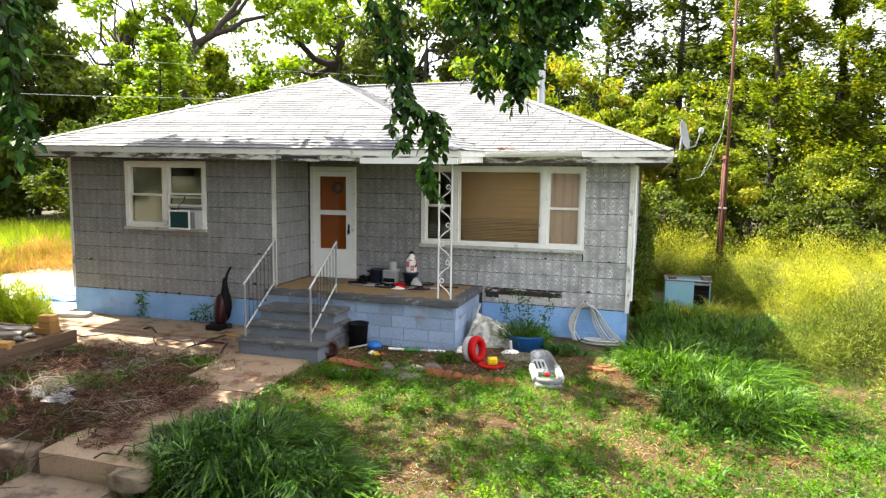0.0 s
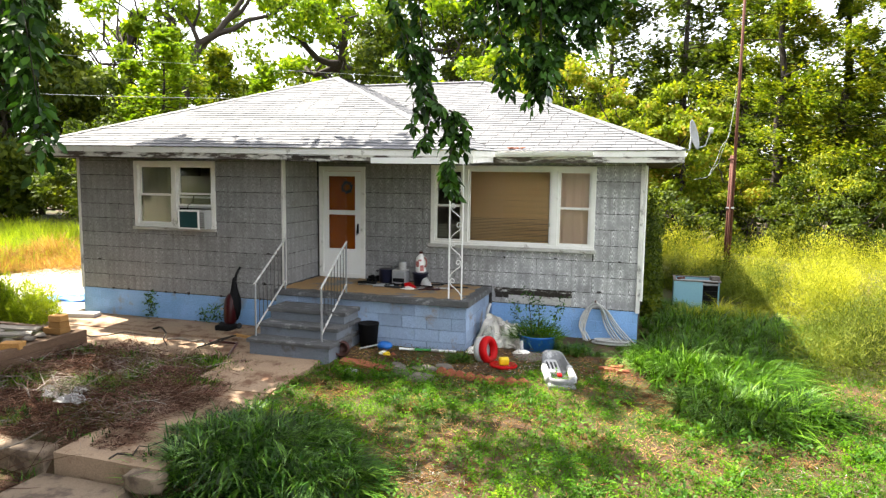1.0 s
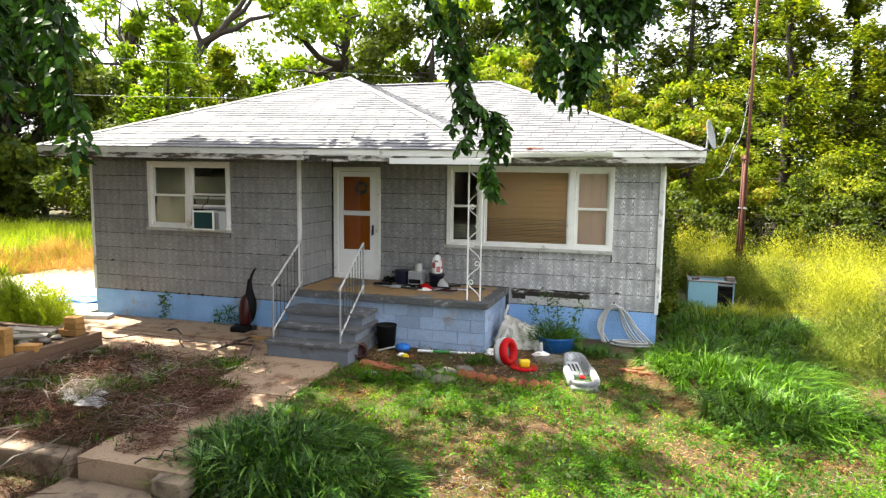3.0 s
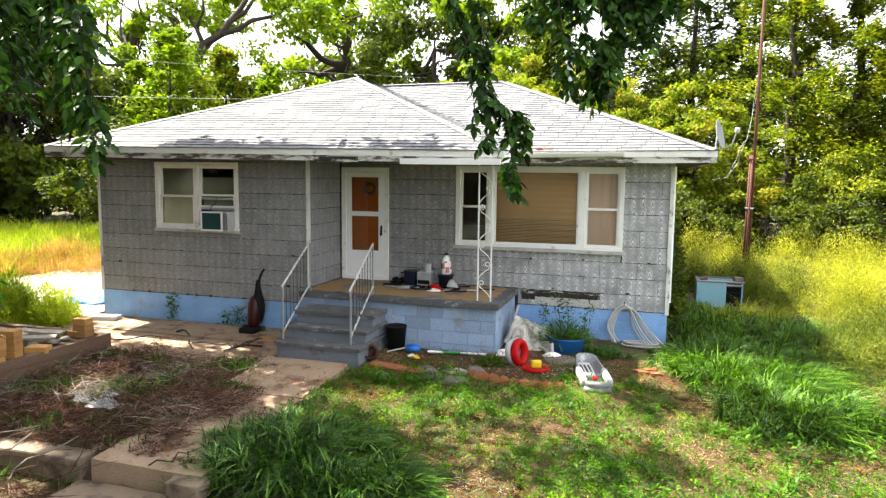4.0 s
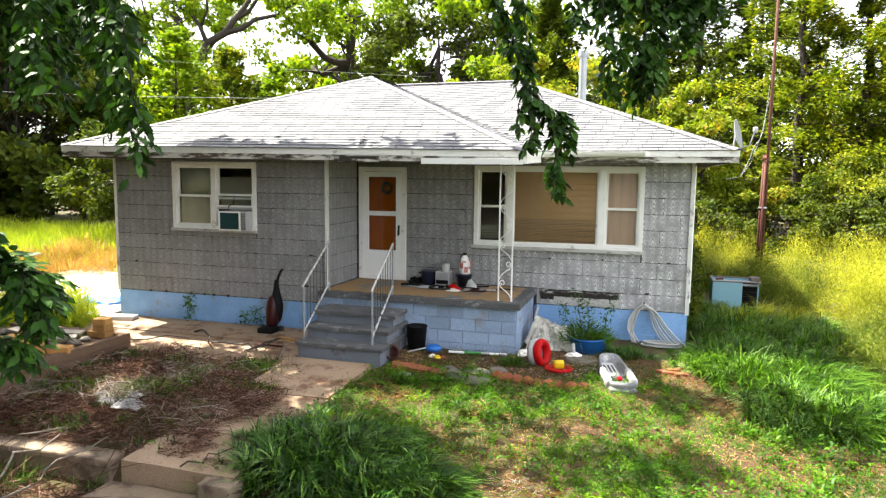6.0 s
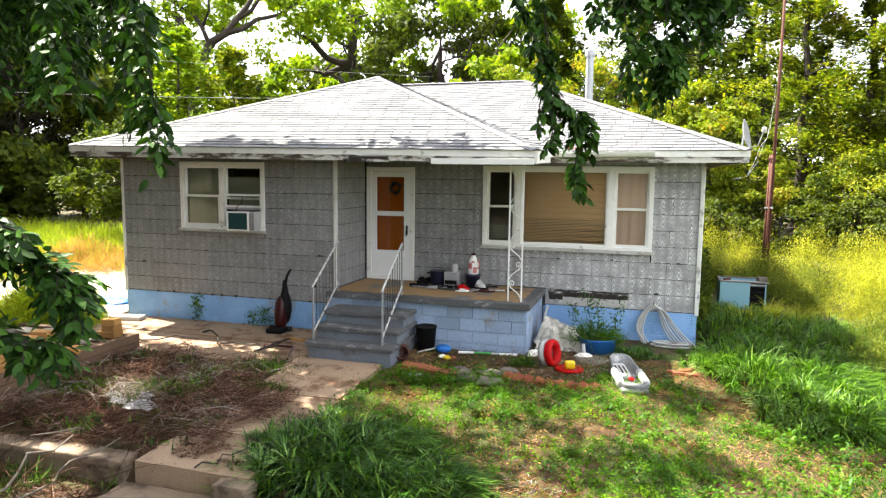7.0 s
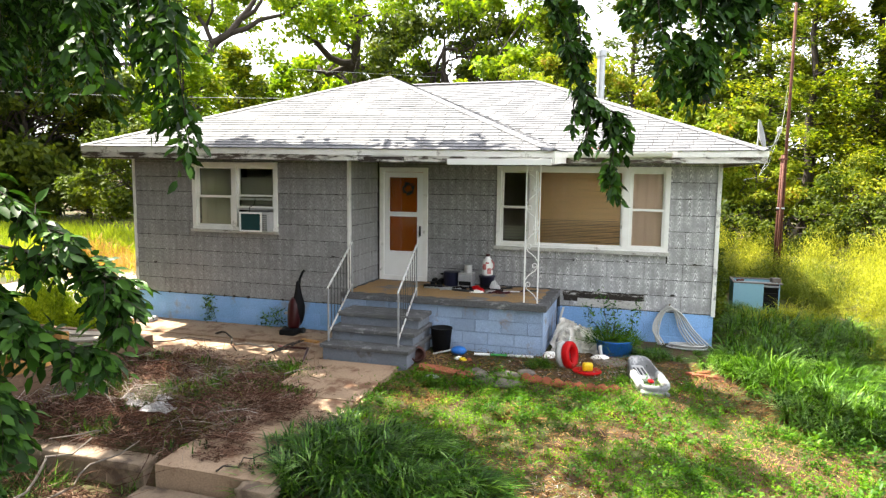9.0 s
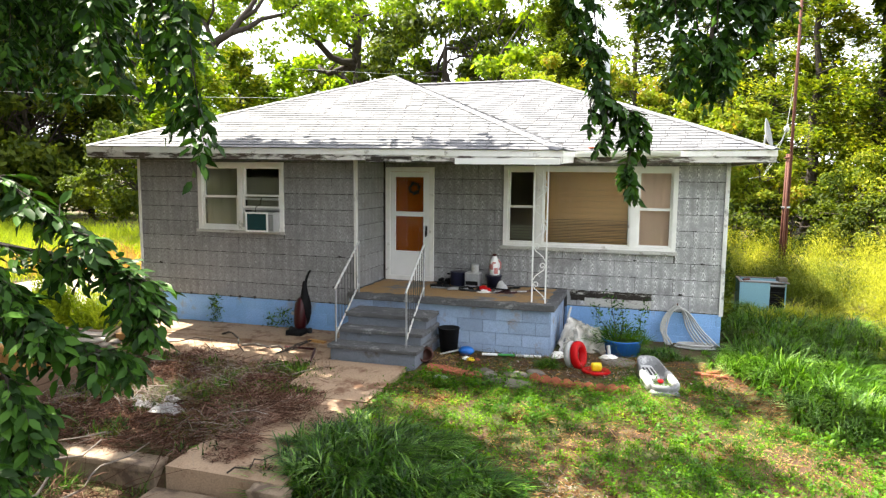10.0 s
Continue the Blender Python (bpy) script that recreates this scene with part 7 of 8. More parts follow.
def yard_clutter():
    R = random.Random(31)
    # black bin
    ob = thing("black_bin", "black plastic bin against the porch wall", "bin", (-4.78, 10.0, -0.05))
    bm = B()
    lathe(bm, [(0.13, 0), (0.165, 0.40), (0.175, 0.405), (0.172, 0.42), (0.155, 0.42), (0.12, 0.02)], 24, (-4.78, 10.02, -0.06))
    part("body", bm, M["black"], ob, smooth=True)
    # brown pot lying on its side
    ob = thing("flower_pot", "brown glazed pot lying on its side by the steps", "pot", (-4.98, 9.42, 0.05))
    bm = B()
    lathe(bm, [(0.08, -0.1), (0.12, -0.04), (0.125, 0.06), (0.10, 0.1), (0.11, 0.12), (0.09, 0.12), (0.09, 0.0)], 20, m=Matrix.Translation((-4.98, 9.45, 0.06)) @ pose(0, 0, 0, 80, 0, 20))
    part("body", bm, M["terracotta"], ob, smooth=True)
    # blue scoop with a pale handle
    ob = thing("toy_shovel", "blue plastic toy shovel with a pale handle", "toy shovel", (-4.5, 10.05, 0))
    bm = B()
    bmesh.ops.create_uvsphere(bm, u_segments=16, v_segments=8, radius=0.13, matrix=Matrix.Translation((-4.48, 9.98, 0.02)) @ Matrix.Diagonal((1, 0.8, 0.55, 1)))
    part("blade", bm, M["bluep"], ob, smooth=True)
    bm = B()
    tube(bm, [(-4.58, 9.97, 0.03), (-4.85, 9.8, -0.02)], 0.013, 6)
    part("handle", bm, M["pale"], ob)
    for x, y, w, m, lab in ((-4.34, 9.72, 0.07, "yellow", "small yellow plastic toy in the grass"), (-4.42, 9.75, 0.07, "cloth", "crumpled pale rag by the porch"), (-4.25, 9.75, 0.05, "redbrick", "broken red brick piece on soil"), (-4.52, 9.9, 0.05, "navy", "dark blue hose end")):
        tagged(lump("yard_oddment", (x, y, ground_z(x, y) + 0.01), (w, w * 0.8, w * 0.6), M[m], int(x * 10), n=2), lab, "clutter")
    # plastic pole in white and green lengths
    ob = thing("plastic_pole", "white and green plastic pole lying by the porch", "pole", (-3.8, 10.05, 0))
    for a, b, m in ((-4.22, -3.98, "clean"), (-3.97, -3.72, "green"), (-3.71, -3.60, "pale"), (-3.59, -3.32, "clean")):
        bm = B()
        tube(bm, [(a, 9.95 + 0.14 * (a + 4.2), 0.0), (b, 9.95 + 0.14 * (b + 4.2), 0.0)], 0.02, 8)
        part("length", bm, M[m], ob)
    # flat bricks and stones
    for x, y, a, m in ((-4.72, 9.2, 6, "redbrick"), (-4.42, 9.14, -8, "redbrick"), (-4.1, 9.1, 4, "redbrick")):
        bm = B()
        box(bm, -0.15, 0.15, -0.1, 0.1, -0.03, 0.03, 0.01, Matrix.Translation((x, y, ground_z(x, y) + 0.015)) @ pose(0, 0, 0, 3, 4, a))
        tagged(part("brick", bm, M[m]), "red brick lying flat in the grass", "brick", "loose bricks")
    for x, y, w in ((-3.75, 8.95, 0.22), (-3.45, 8.85, 0.26), (-3.55, 9.2, 0.2), (-3.3, 9.35, 0.16), (-4.0, 9.3, 0.12), (-3.9, 9.15, 0.14)):
        tagged(lump("stone", (x, y, ground_z(x, y)), (w, w * 0.7, 0.07), M["rubble"], int(x * 31), n=2), "flat grey stone half sunk in the yard", "stone", "yard stones")
    tagged(lump("tin_lid", (-4.55, 8.85, ground_z(-4.5, 8.85) + 0.01), (0.11, 0.08, 0.03), M["grey"], 2, n=2), "grey metal lid on the grass", "lid")
    # scalloped red edging
    for k in range(9):
        x = -3.25 + 0.15 * k
        y = 9.12 - 0.06 * k + 0.012 * k * k * 0.4
        bm = B()
        box(bm, -0.078, 0.078, -0.035, 0.035, -0.06, 0.03, 0.012)
        lathe(bm, [(0.062, -0.03), (0.062, 0.03)], 14, m=Matrix.Translation((0, 0, -0.005)) @ pose(0, 0, 0, 90, 0, 0))
        bmesh.ops.transform(bm, matrix=Matrix.Translation((x, y, ground_z(x, y) + 0.04)) @ pose(0, 0, 0, -28, R.uniform(-6, 6), -16 + R.uniform(-8, 8)), verts=bm.verts)
        tagged(part("edging_brick", bm, M["redbrick"]), "scalloped red edging brick at the flower bed", "edging", "scalloped edging")
    for k in range(5):
        x, y = -1.25 + 0.22 * R.random() + 0.08 * k, 10.0 + 0.12 * R.uniform(-1, 1)
        bm = B()
        box(bm, -0.09, 0.09, -0.045, 0.045, -0.03, 0.03, 0.01, Matrix.Translation((x, y, ground_z(x, y) + 0.01)) @ pose(0, 0, 0, R.uniform(-6, 6), R.uniform(-6, 6), R.uniform(-40, 40)))
        tagged(part("brick", bm, M["redbrick"]), "broken red brick on bare soil", "brick", "loose bricks")


yard_clutter()


def ride_toy():
    """A round toy of a white wheel-like back, a red hoop and seat, and a yellow knob."""
    ob = thing("toddler_toy", "red, white and yellow plastic toddler toy on its side", "toy", (-2.7, 9.7, -0.05))
    m = Matrix.Translation((-2.74, 9.80, 0.15)) @ pose(0, 0, 0, 80, 0, 74)
    bm = B()
    pr = [(0.12, -0.045), (0.185, -0.055), (0.205, -0.03), (0.205, 0.03), (0.185, 0.055), (0.12, 0.045)]
    lathe(bm, pr + pr[:1], 26, m=m, cap=False)
    part("hoop", bm, M["red"], ob, "bright red plastic hoop", True)
    bm = B()
    m2 = Matrix.Translation((-2.83, 9.83, 0.14)) @ pose(0, 0, 0, 80, 0, 74)
    pr = [(0.10, -0.05), (0.19, -0.055), (0.2, 0.0), (0.18, 0.03), (0.10, 0.02)]
    lathe(bm, pr + pr[:1], 26, m=m2, cap=False)
    part("back_ring", bm, M["pale"], ob, "dirty white plastic ring", True)
    bm = B()
    lathe(bm, [(0.02, 0), (0.19, 0.0), (0.21, 0.03), (0.19, 0.05), (0.16, 0.025), (0.02, 0.02)], 26, m=Matrix.Translation((-2.47, 9.62, -0.04)) @ Matrix.Diagonal((1, 0.8, 1, 1)))
    part("tray", bm, M["red"], ob, "bright red tray", True)
    bm = B()
    box(bm, -0.075, 0.075, -0.05, 0.05, 0, 0.12, 0.035, Matrix.Translation((-2.47, 9.66, -0.02)) @ pose(0, 0, 0, 0, 0, 20))
    part("block", bm, M["yellow"], ob, "yellow plastic block", True)


ride_toy()


M["shell"] = mat("scuffed_grey_plastic", (0.20, 0.205, 0.21), (0.15, 0.155, 0.16), 5, 0.5, 0.15, stain=(0.42, 0.42, 0.42), stain_at=0.55, stain_scale=6)


def child_seat():
    """A grey plastic seat shell lying on its back."""
    ob = thing("child_seat_base", "grey and white plastic child seat base lying on the grass", "child seat", (-1.6, 9.3, -0.1))
    m = Matrix.Translation((-1.68, 9.42, -0.10)) @ pose(0, 0, 0, 9, 3, 19)
    n, rows = 20, []
    bm = B()
    for j, (s, z) in enumerate(((0.96, 0.0), (1.02, 0.10), (1.05, 0.19), (1.01, 0.215), (0.91, 0.21), (0.80, 0.10), (0.4, 0.09), (0.05, 0.09))):
        ring = []
        for i in range(n):
            a = 2 * math.pi * i / n
            x = 0.20 * s * (abs(math.cos(a)) ** 0.5) * math.copysign(1, math.cos(a))
            y = 0.43 * s * (abs(math.sin(a)) ** 0.5) * math.copysign(1, math.sin(a))
            ring.append(bm.verts.new((x * (1.0 - 0.15 * (y > 0.2)), y, z + (0.05 * (y / 0.4) ** 2 if y > 0 else 0.0) * (s > 0.7))))
        rows.append(ring)
    for a, b in zip(rows, rows[1:]):
        for i in range(n):
            bm.faces.new((a[i], a[(i + 1) % n], b[(i + 1) % n], b[i]))
    bm.faces.new(rows[0][::-1])
    bm.faces.new(rows[-1])
    bmesh.ops.transform(bm, matrix=m, verts=bm.verts)
    part("shell", bm, M["shell"], ob, "pale grey plastic shell", True)
    bm = B()
    box(bm, -0.145, 0.06, -0.06, 0.36, 0.085, 0.165, 0.03, m)
    part("pad", bm, M["pale"], ob, "white moulded pad", True)
    for x in (-0.10, -0.045, 0.01):
        bm = B()
        box(bm, x - 0.014, x + 0.014, 0.02, 0.25, 0.15, 0.171, 0.004, m)
        part("slot", bm, M["dark"], ob, "dark ventilation slot")
    bm = B()
    box(bm, -0.19, 0.19, -0.47, -0.30, 0.0, 0.15, 0.035, m)
    part("front_bar", bm, M["shell"], ob, "grey moulded front edge", True)
    for sx in (-1, 1):
        bm = B()
        box(bm, sx * 0.175 - 0.042, sx * 0.175 + 0.042, -0.36, 0.05, 0.12, 0.235, 0.038, m)
        part("arm", bm, M["pale"], ob, "pale moulded side bolster", True)
    bm = B()
    box(bm, -0.03, 0.03, -0.24, -0.17, 0.17, 0.2, 0.01, m)
    part("buckle", bm, M["red"], ob, "red release buckle")


child_seat()


def planted_tub():
    x, y = -2.17, 10.78
    ob = thing("plant_tub", "bright blue plastic tub with overgrown weeds", "plant pot", (x, y, -0.04))
    bm = B()
    lathe(bm, [(0.26, -0.05), (0.30, 0.2), (0.32, 0.21), (0.315, 0.225), (0.29, 0.22), (0.27, 0.15)], 28, (x, y, 0))
    part("tub", bm, M["bluep"], ob, smooth=True)
    bm = B()
    lathe(bm, [(0.02, 0.17), (0.28, 0.165), (0.27, 0.15)], 20, (x, y, 0))
    part("soil", bm, M["soil"], ob)
    k = 1300
    a, q = G.random(k) * 6.283, np.sqrt(G.random(k))
    P = np.stack([x - 0.05 + 0.42 * q * np.cos(a), y + 0.02 + 0.26 * q * np.sin(a), 0.15 + 0.3 * G.random(k) ** 1.4 * (1.2 - q)], 1)
    leaf_cloud("foliage", P, unit(k) * 0.7 + np.stack([np.cos(a), np.sin(a), np.ones(k) * 0.5], 1), unit(k), G.uniform(0.08, 0.24, k), G.uniform(0.005, 0.011, k), M["lime"], ob, "blade")
    bm = B()
    C = []
    R = random.Random(5)
    for dx, h in ((-0.45, 0.62), (-0.2, 0.85), (-0.05, 0.7), (0.35, 0.72)):
        pts = bent((x + dx * 0.4, y, 0.15), (x + dx, y + 0.3, h), R, 5, 0.06)
        tube(bm, pts, 0.008, 5, 0.003)
        for p in pts[2:]:
            for _ in range(16):
                C.append(np.array(p) + G.normal(size=3) * 0.05)
    part("stems", bm, M["bark"], ob)
    k = len(C)
    leaf_cloud("leaves", C, unit(k), unit(k) + np.array([0, 0, 1.0]), G.uniform(0.04, 0.09, k), 0.03, M["grass"], ob)


planted_tub()


def hose():
    """A pale garden hose hung over a wall hook, its loops falling to a coil on the ground."""
    ob = thing("garden_hose", "coiled pale grey garden hose hung on the wall", "hose", (-1.25, 11.6, 0))
    R = random.Random(2)
    for k in range(6):
        ctrl = [(-1.50 + 0.035 * (k % 4), 0.01), (-1.50 - 0.022 * ((k * 2) % 5), 0.22), (-1.44 - 0.02 * ((k * 2) % 5), 0.47), (-1.36 + 0.006 * k, 0.645 - 0.014 * k), (-1.26 + 0.02 * k, 0.52), (-1.18 + 0.045 * k, 0.27), (-1.05 + 0.06 * k, 0.08), (-0.95 + 0.06 * k, 0.01)]
        pts = []
        for i in range(len(ctrl) - 1):
            p0, p1, p2, p3 = ctrl[max(i - 1, 0)], ctrl[i], ctrl[i + 1], ctrl[min(i + 2, len(ctrl) - 1)]
            for j in range(5):
                t = j / 5
                c = [0.5 * (2 * b + (c_ - a) * t + (2 * a - 5 * b + 4 * c_ - d) * t * t + (3 * b - a - 3 * c_ + d) * t ** 3) for a, b, c_, d in zip(p0, p1, p2, p3)]
                pts.append((c[0], 11.72 - 0.03 * (k % 3) - 0.2 * (1 - c[1] / 0.65) ** 2, max(c[1], 0.01)))
        bm = B()
        tube(bm, pts, 0.0125, 7)
        part("loop", bm, M["hose"], ob, smooth=True)
    for k in range(4):
        bm = B()
        rr = 0.16 + 0.03 * k
        tube(bm, [(-1.05 + rr * 1.25 * math.cos(a), 11.48 + rr * 0.5 * math.sin(a), 0.0 + 0.022 * (k % 3)) for a in (2 * math.pi * i / 28 for i in range(29))], 0.013, 7)
        part("coil", bm, M["hose"], ob, smooth=True)
    bm = B()
    tube(bm, [(-1.34, 11.80, 0.62), (-1.34, 11.68, 0.62), (-1.34, 11.66, 0.66)], 0.012, 6)
    part("hook", bm, M["rust"], ob)


hose()


def cloth_heap():
    """A pale folded cover slumped against the porch side."""
    bm = B()
    n = 84
    g = []

    def fold(u, v, f, k):
        return max(0.0, 1 - 2.6 * abs(noise.noise(Vector((u * f, v * f * 1.5, k)))))

    for j in range(n + 1):
        row = []
        for i in range(n + 1):
            u, v = i / n, j / n
            wu, wv = u + 0.13 * noise.noise(Vector((u * 4, v * 4, 1))), v + 0.13 * noise.noise(Vector((u * 4, v * 4, 5)))
            edge = min(1.0, 5 * u + 0.4, 6 * (1 - u), 6 * v, 7 * (1 - v) + 0.5)
            z = 0.05 + (0.36 * (1 - u) ** 0.7 + 0.06) * math.sin(math.pi * min(1, 0.12 + 0.8 * v)) ** 0.7
            z += 0.10 * fold(wu, wv, 4.0, 2) + 0.055 * fold(wv, wu, 8.0, 6) + 0.03 * fold(wu, wv, 15.0, 9) - 0.07
            x = -3.13 + 0.9 * u + 0.09 * noise.noise(Vector((v * 7, z * 9, 3)))
            y = 10.6 + 0.64 * v + 0.10 * noise.noise(Vector((u * 9, z * 14, 7)))
            row.append(bm.verts.new((x, y, -0.06 + max(0.0, z) * edge)))
        g.append(row)
    for j in range(n):
        for i in range(n):
            bm.faces.new((g[j][i], g[j][i + 1], g[j + 1][i + 1], g[j + 1][i]))
    bmesh.ops.solidify(bm, geom=bm.faces[:], thickness=0.012)
    tagged(part("canvas_cover", bm, M["cloth"]), "heap of dirty white folded canvas beside the porch", "cover")
    bm = B()
    tube(bm, [(-3.05, 10.7, 0.1), (-3.03, 10.95, 0.5), (-3.0, 11.0, 0.62)], 0.025, 8, 0.018)
    tagged(part("plastic_pipe", bm, M["pale"], smooth=True), "white plastic pipe standing in the canvas heap", "pipe")
    for x, y, w in ((-3.1, 10.35, 0.12), (-2.98, 10.25, 0.09), (-3.12, 10.2, 0.08), (-2.35, 10.35, 0.14)):
        tagged(lump("rag", (x, y, ground_z(x, y)), (w, w * 0.8, w * 0.5), M["cloth"], int(x * 17), n=2), "crumpled pale rag on the ground", "rag", "loose rags")
    ob = thing("broken_stand", "grey plastic stand fallen on the ground", "stand", (-2.15, 10.3, 0))
    bm = B()
    lathe(bm, [(0.02, 0), (0.26, 0.0), (0.27, 0.02), (0.2, 0.04), (0.02, 0.05)], 24, (-2.2, 10.25, -0.04))
    part("base", bm, M["board"], ob, smooth=True)
    bm = B()
    tube(bm, [(-2.33, 10.35, 0.0), (-2.36, 10.4, 0.18)], 0.03, 8)
    part("stem", bm, M["pale"], ob)


cloth_heap()


def old_cabinet():
    ob = thing("old_cooler_cabinet", "pale blue metal cabinet with an open black side in the grass", "cabinet", (0.45, 15.5, 0))
    x0, x1, xm, y0, y1, z1 = 0.0, 0.93, 0.58, 15.2, 15.95, 0.56
    bm = B()
    box(bm, x0, xm, y0, y0 + 0.03, -0.1, z1, 0.006)
    box(bm, x0, x0 + 0.03, y0 + 0.03, y1, -0.1, z1, 0.006)
    box(bm, x0 + 0.03, x1, y1 - 0.03, y1, -0.1, z1, 0.006)
    box(bm, x1 - 0.03, x1, y0 + 0.25, y1 - 0.03, -0.1, z1, 0.006)
    part("body", bm, M["cyan"], ob)
    bm = B()
    box(bm, xm + 0.005, x1 - 0.035, y0 + 0.2, y0 + 0.22, -0.1, z1 - 0.02)
    for k in range(5):
        box(bm, xm + 0.02, x1 - 0.05, y0 + 0.15, y0 + 0.19, 0.0 + 0.1 * k, 0.05 + 0.1 * k, 0.004)
    part("open_side", bm, M["black"], ob, "open black side")
    part("top_frame", frame_lid(x0 - 0.01, x1 + 0.01, y0 - 0.01, y1 + 0.01, z1), M["rubble"], ob, "rusty grey top rim")
    bm = B()
    box(bm, x0 + 0.03, x1 - 0.03, y0 + 0.03, y1 - 0.03, z1 - 0.07, z1 - 0.05)
    part("inner_top", bm, M["grey"], ob)
    bm = B()
    box(bm, -0.09, 0.09, -0.07, 0.07, 0, 0.09, 0.01, Matrix.Translation((0.82, 15.4, z1 + 0.022)) @ pose(0, 0, 0, 0, 0, 15))
    tagged(part("brick", bm, M["rubble"]), "pale block lying on the old cabinet", "brick")
    bm = B()
    tube(bm, [(0.08, 15.4, z1 + 0.03), (0.22, 15.5, z1 + 0.03)], 0.025, 8)
    tagged(part("metal_pipe", bm, M["rust"]), "short rusty pipe on the old cabinet", "pipe")


def frame_lid(x0, x1, y0, y1, z):
    bm = B()
    w = 0.06
    box(bm, x0, x1, y0, y0 + w, z, z + 0.02, 0.004)
    box(bm, x0, x1, y1 - w, y1, z, z + 0.02, 0.004)
    box(bm, x0, x0 + w, y0 + w, y1 - w, z, z + 0.02, 0.004)
    box(bm, x1 - w, x1, y0 + w, y1 - w, z, z + 0.02, 0.004)
    return bm


old_cabinet()


def mast():
    x, y = 1.40, 18.75
    ob = thing("antenna_mast", "rusty steel antenna mast standing in the weeds", "mast", (x, y, 0))
    bm = B()
    tube(bm, [(x, y, -0.2), (x + 0.03, y, 9.6)], 0.042, 10, 0.033)
    part("main_pipe", bm, M["rust"], ob, smooth=True)
    for dx, dy in ((-0.095, 0.02), (-0.05, -0.07)):
        bm = B()
        tube(bm, [(x + dx * 1.2, y + dy, -0.2), (x + dx * 0.75, y + dy * 0.6, 3.3)], 0.028, 8)
        part("stay_pipe", bm, M["rust"], ob, smooth=True)
    for z in (1.98, 3.2):
        bm = B()
        lathe(bm, [(0.10, -0.02), (0.105, 0), (0.10, 0.02)], 14, m=Matrix.Translation((x - 0.04, y, z)) @ Matrix.Diagonal((1, 0.7, 1, 1)))
        part("clamp", bm, M["rust"] if z > 2 else M["steel"], ob, "steel clamp band")
    for pts in (((-0.05, 0, 5.0), (-0.1, -0.05, 4.4), (-0.14, -0.1, 3.9), (-0.32, -0.1, 3.35), (-0.38, -0.1, 3.1), (-0.62, -0.2, 2.75), (-0.95, -0.2, 2.68)),
                ((-0.03, 0, 4.7), (-0.2, -0.1, 3.7), (-0.34, -0.1, 3.5), (-0.42, -0.15, 3.2), (-0.6, -0.2, 2.8))):
        bm = B()
        tube(bm, [(x + a, y + b, c) for a, b, c in pts], 0.0042, 5)
        part("cable", bm, M["hose"], ob, "loose pale cable")


mast()


def planter():
    """A low timber-edged bed heaped with old bricks and rubble."""
    ob = thing("raised_planter", "low brown timber planter heaped with rubble", "planter", (-10.3, 7.7, 0))
    zt = 0.17
    for a, b, c, d in ((-9.32, -9.20, 6.2, 8.75), (-11.6, -9.33, 8.63, 8.75)):
        for z0, z1 in ((-0.3, 0.03), (0.034, zt)):
            bm = B()
            box(bm, a, b, c, d, z0, z1, 0.012)
            part("timber", bm, M["timber"], ob)
    bm = B()
    nx, ny = 18, 18
    g = [[bm.verts.new((-11.9 + 2.57 * i / nx, 6.0 + 2.62 * j / ny, zt - 0.05 + 0.06 * noise.noise(Vector((i * 0.6, j * 0.6, 3))))) for i in range(nx + 1)] for j in range(ny + 1)]
    for j in range(ny):
        for i in range(nx):
            bm.faces.new((g[j][i], g[j][i + 1], g[j + 1][i + 1], g[j + 1][i]))
    part("soil", bm, M["ground"], ob)
    R = random.Random(14)

    def bricks(x, y, n, a, w=0.15):
        for k in range(n):
            bm = B()
            box(bm, -w, w, -0.095, 0.095, 0, 0.098, 0.012, Matrix.Translation((x + R.uniform(-.02, .02), y + R.uniform(-.02, .02), zt - 0.03 + 0.1 * k)) @ pose(0, 0, 0, 0, 0, a + R.uniform(-9, 9)))
            for v in bm.verts:
                v.co += Vector((1, 1, 0)) * 0.012 * noise.noise(v.co * 9)
            tagged(part("wall_block", bm, M["brick"]), "tan concrete wall block stacked on the planter", "block", "stacked tan blocks")

    for x, y, n, a, w in ((-9.55, 8.5, 1, 10, 0.17), (-9.52, 8.5, 3, 4, 0.12), (-9.48, 7.2, 4, 12, 0.13), (-9.42, 6.85, 4, 8, 0.15), (-9.35, 7.52, 1, 25, 0.15), (-9.45, 6.45, 4, 5, 0.15), (-9.8, 6.85, 3, 12, 0.15), (-9.8, 6.4, 4, -5, 0.15)):
        bricks(x, y, n, a, w)
    for k in range(16):
        x, y = R.uniform(-11.2, -9.5), R.uniform(7.4, 8.5)
        w = R.uniform(0.06, 0.13)
        tagged(lump("rubble_stone", (x, y, zt - 0.02), (w, w * 0.8, w * 0.5), M["rubble"], k, n=2), "pale rubble stone on the planter", "stone", "planter rubble")
    for x, y, a in ((-10.2, 8.3, 15), (-10.6, 8.1, -10), (-10.0, 7.9, 40)):
        bm = B()
        box(bm, -0.4, 0.4, -0.09, 0.09, 0, 0.03, 0.006, Matrix.Translation((x, y, zt + 0.03)) @ pose(0, 0, 0, 3, 2, a))
        tagged(part("board", bm, M["board"]), "weathered grey board on the planter", "board", "loose boards")
    ob = thing("plastic_basin", "teal plastic basin on the planter", "basin", (-11.0, 6.9, zt))
    bm = B()
    lathe(bm, [(0.2, 0), (0.27, 0.16), (0.29, 0.17), (0.27, 0.175), (0.19, 0.02)], 24, (-10.6, 7.0, zt - 0.02))
    part("body", bm, M["teal"], ob, smooth=True)


planter()


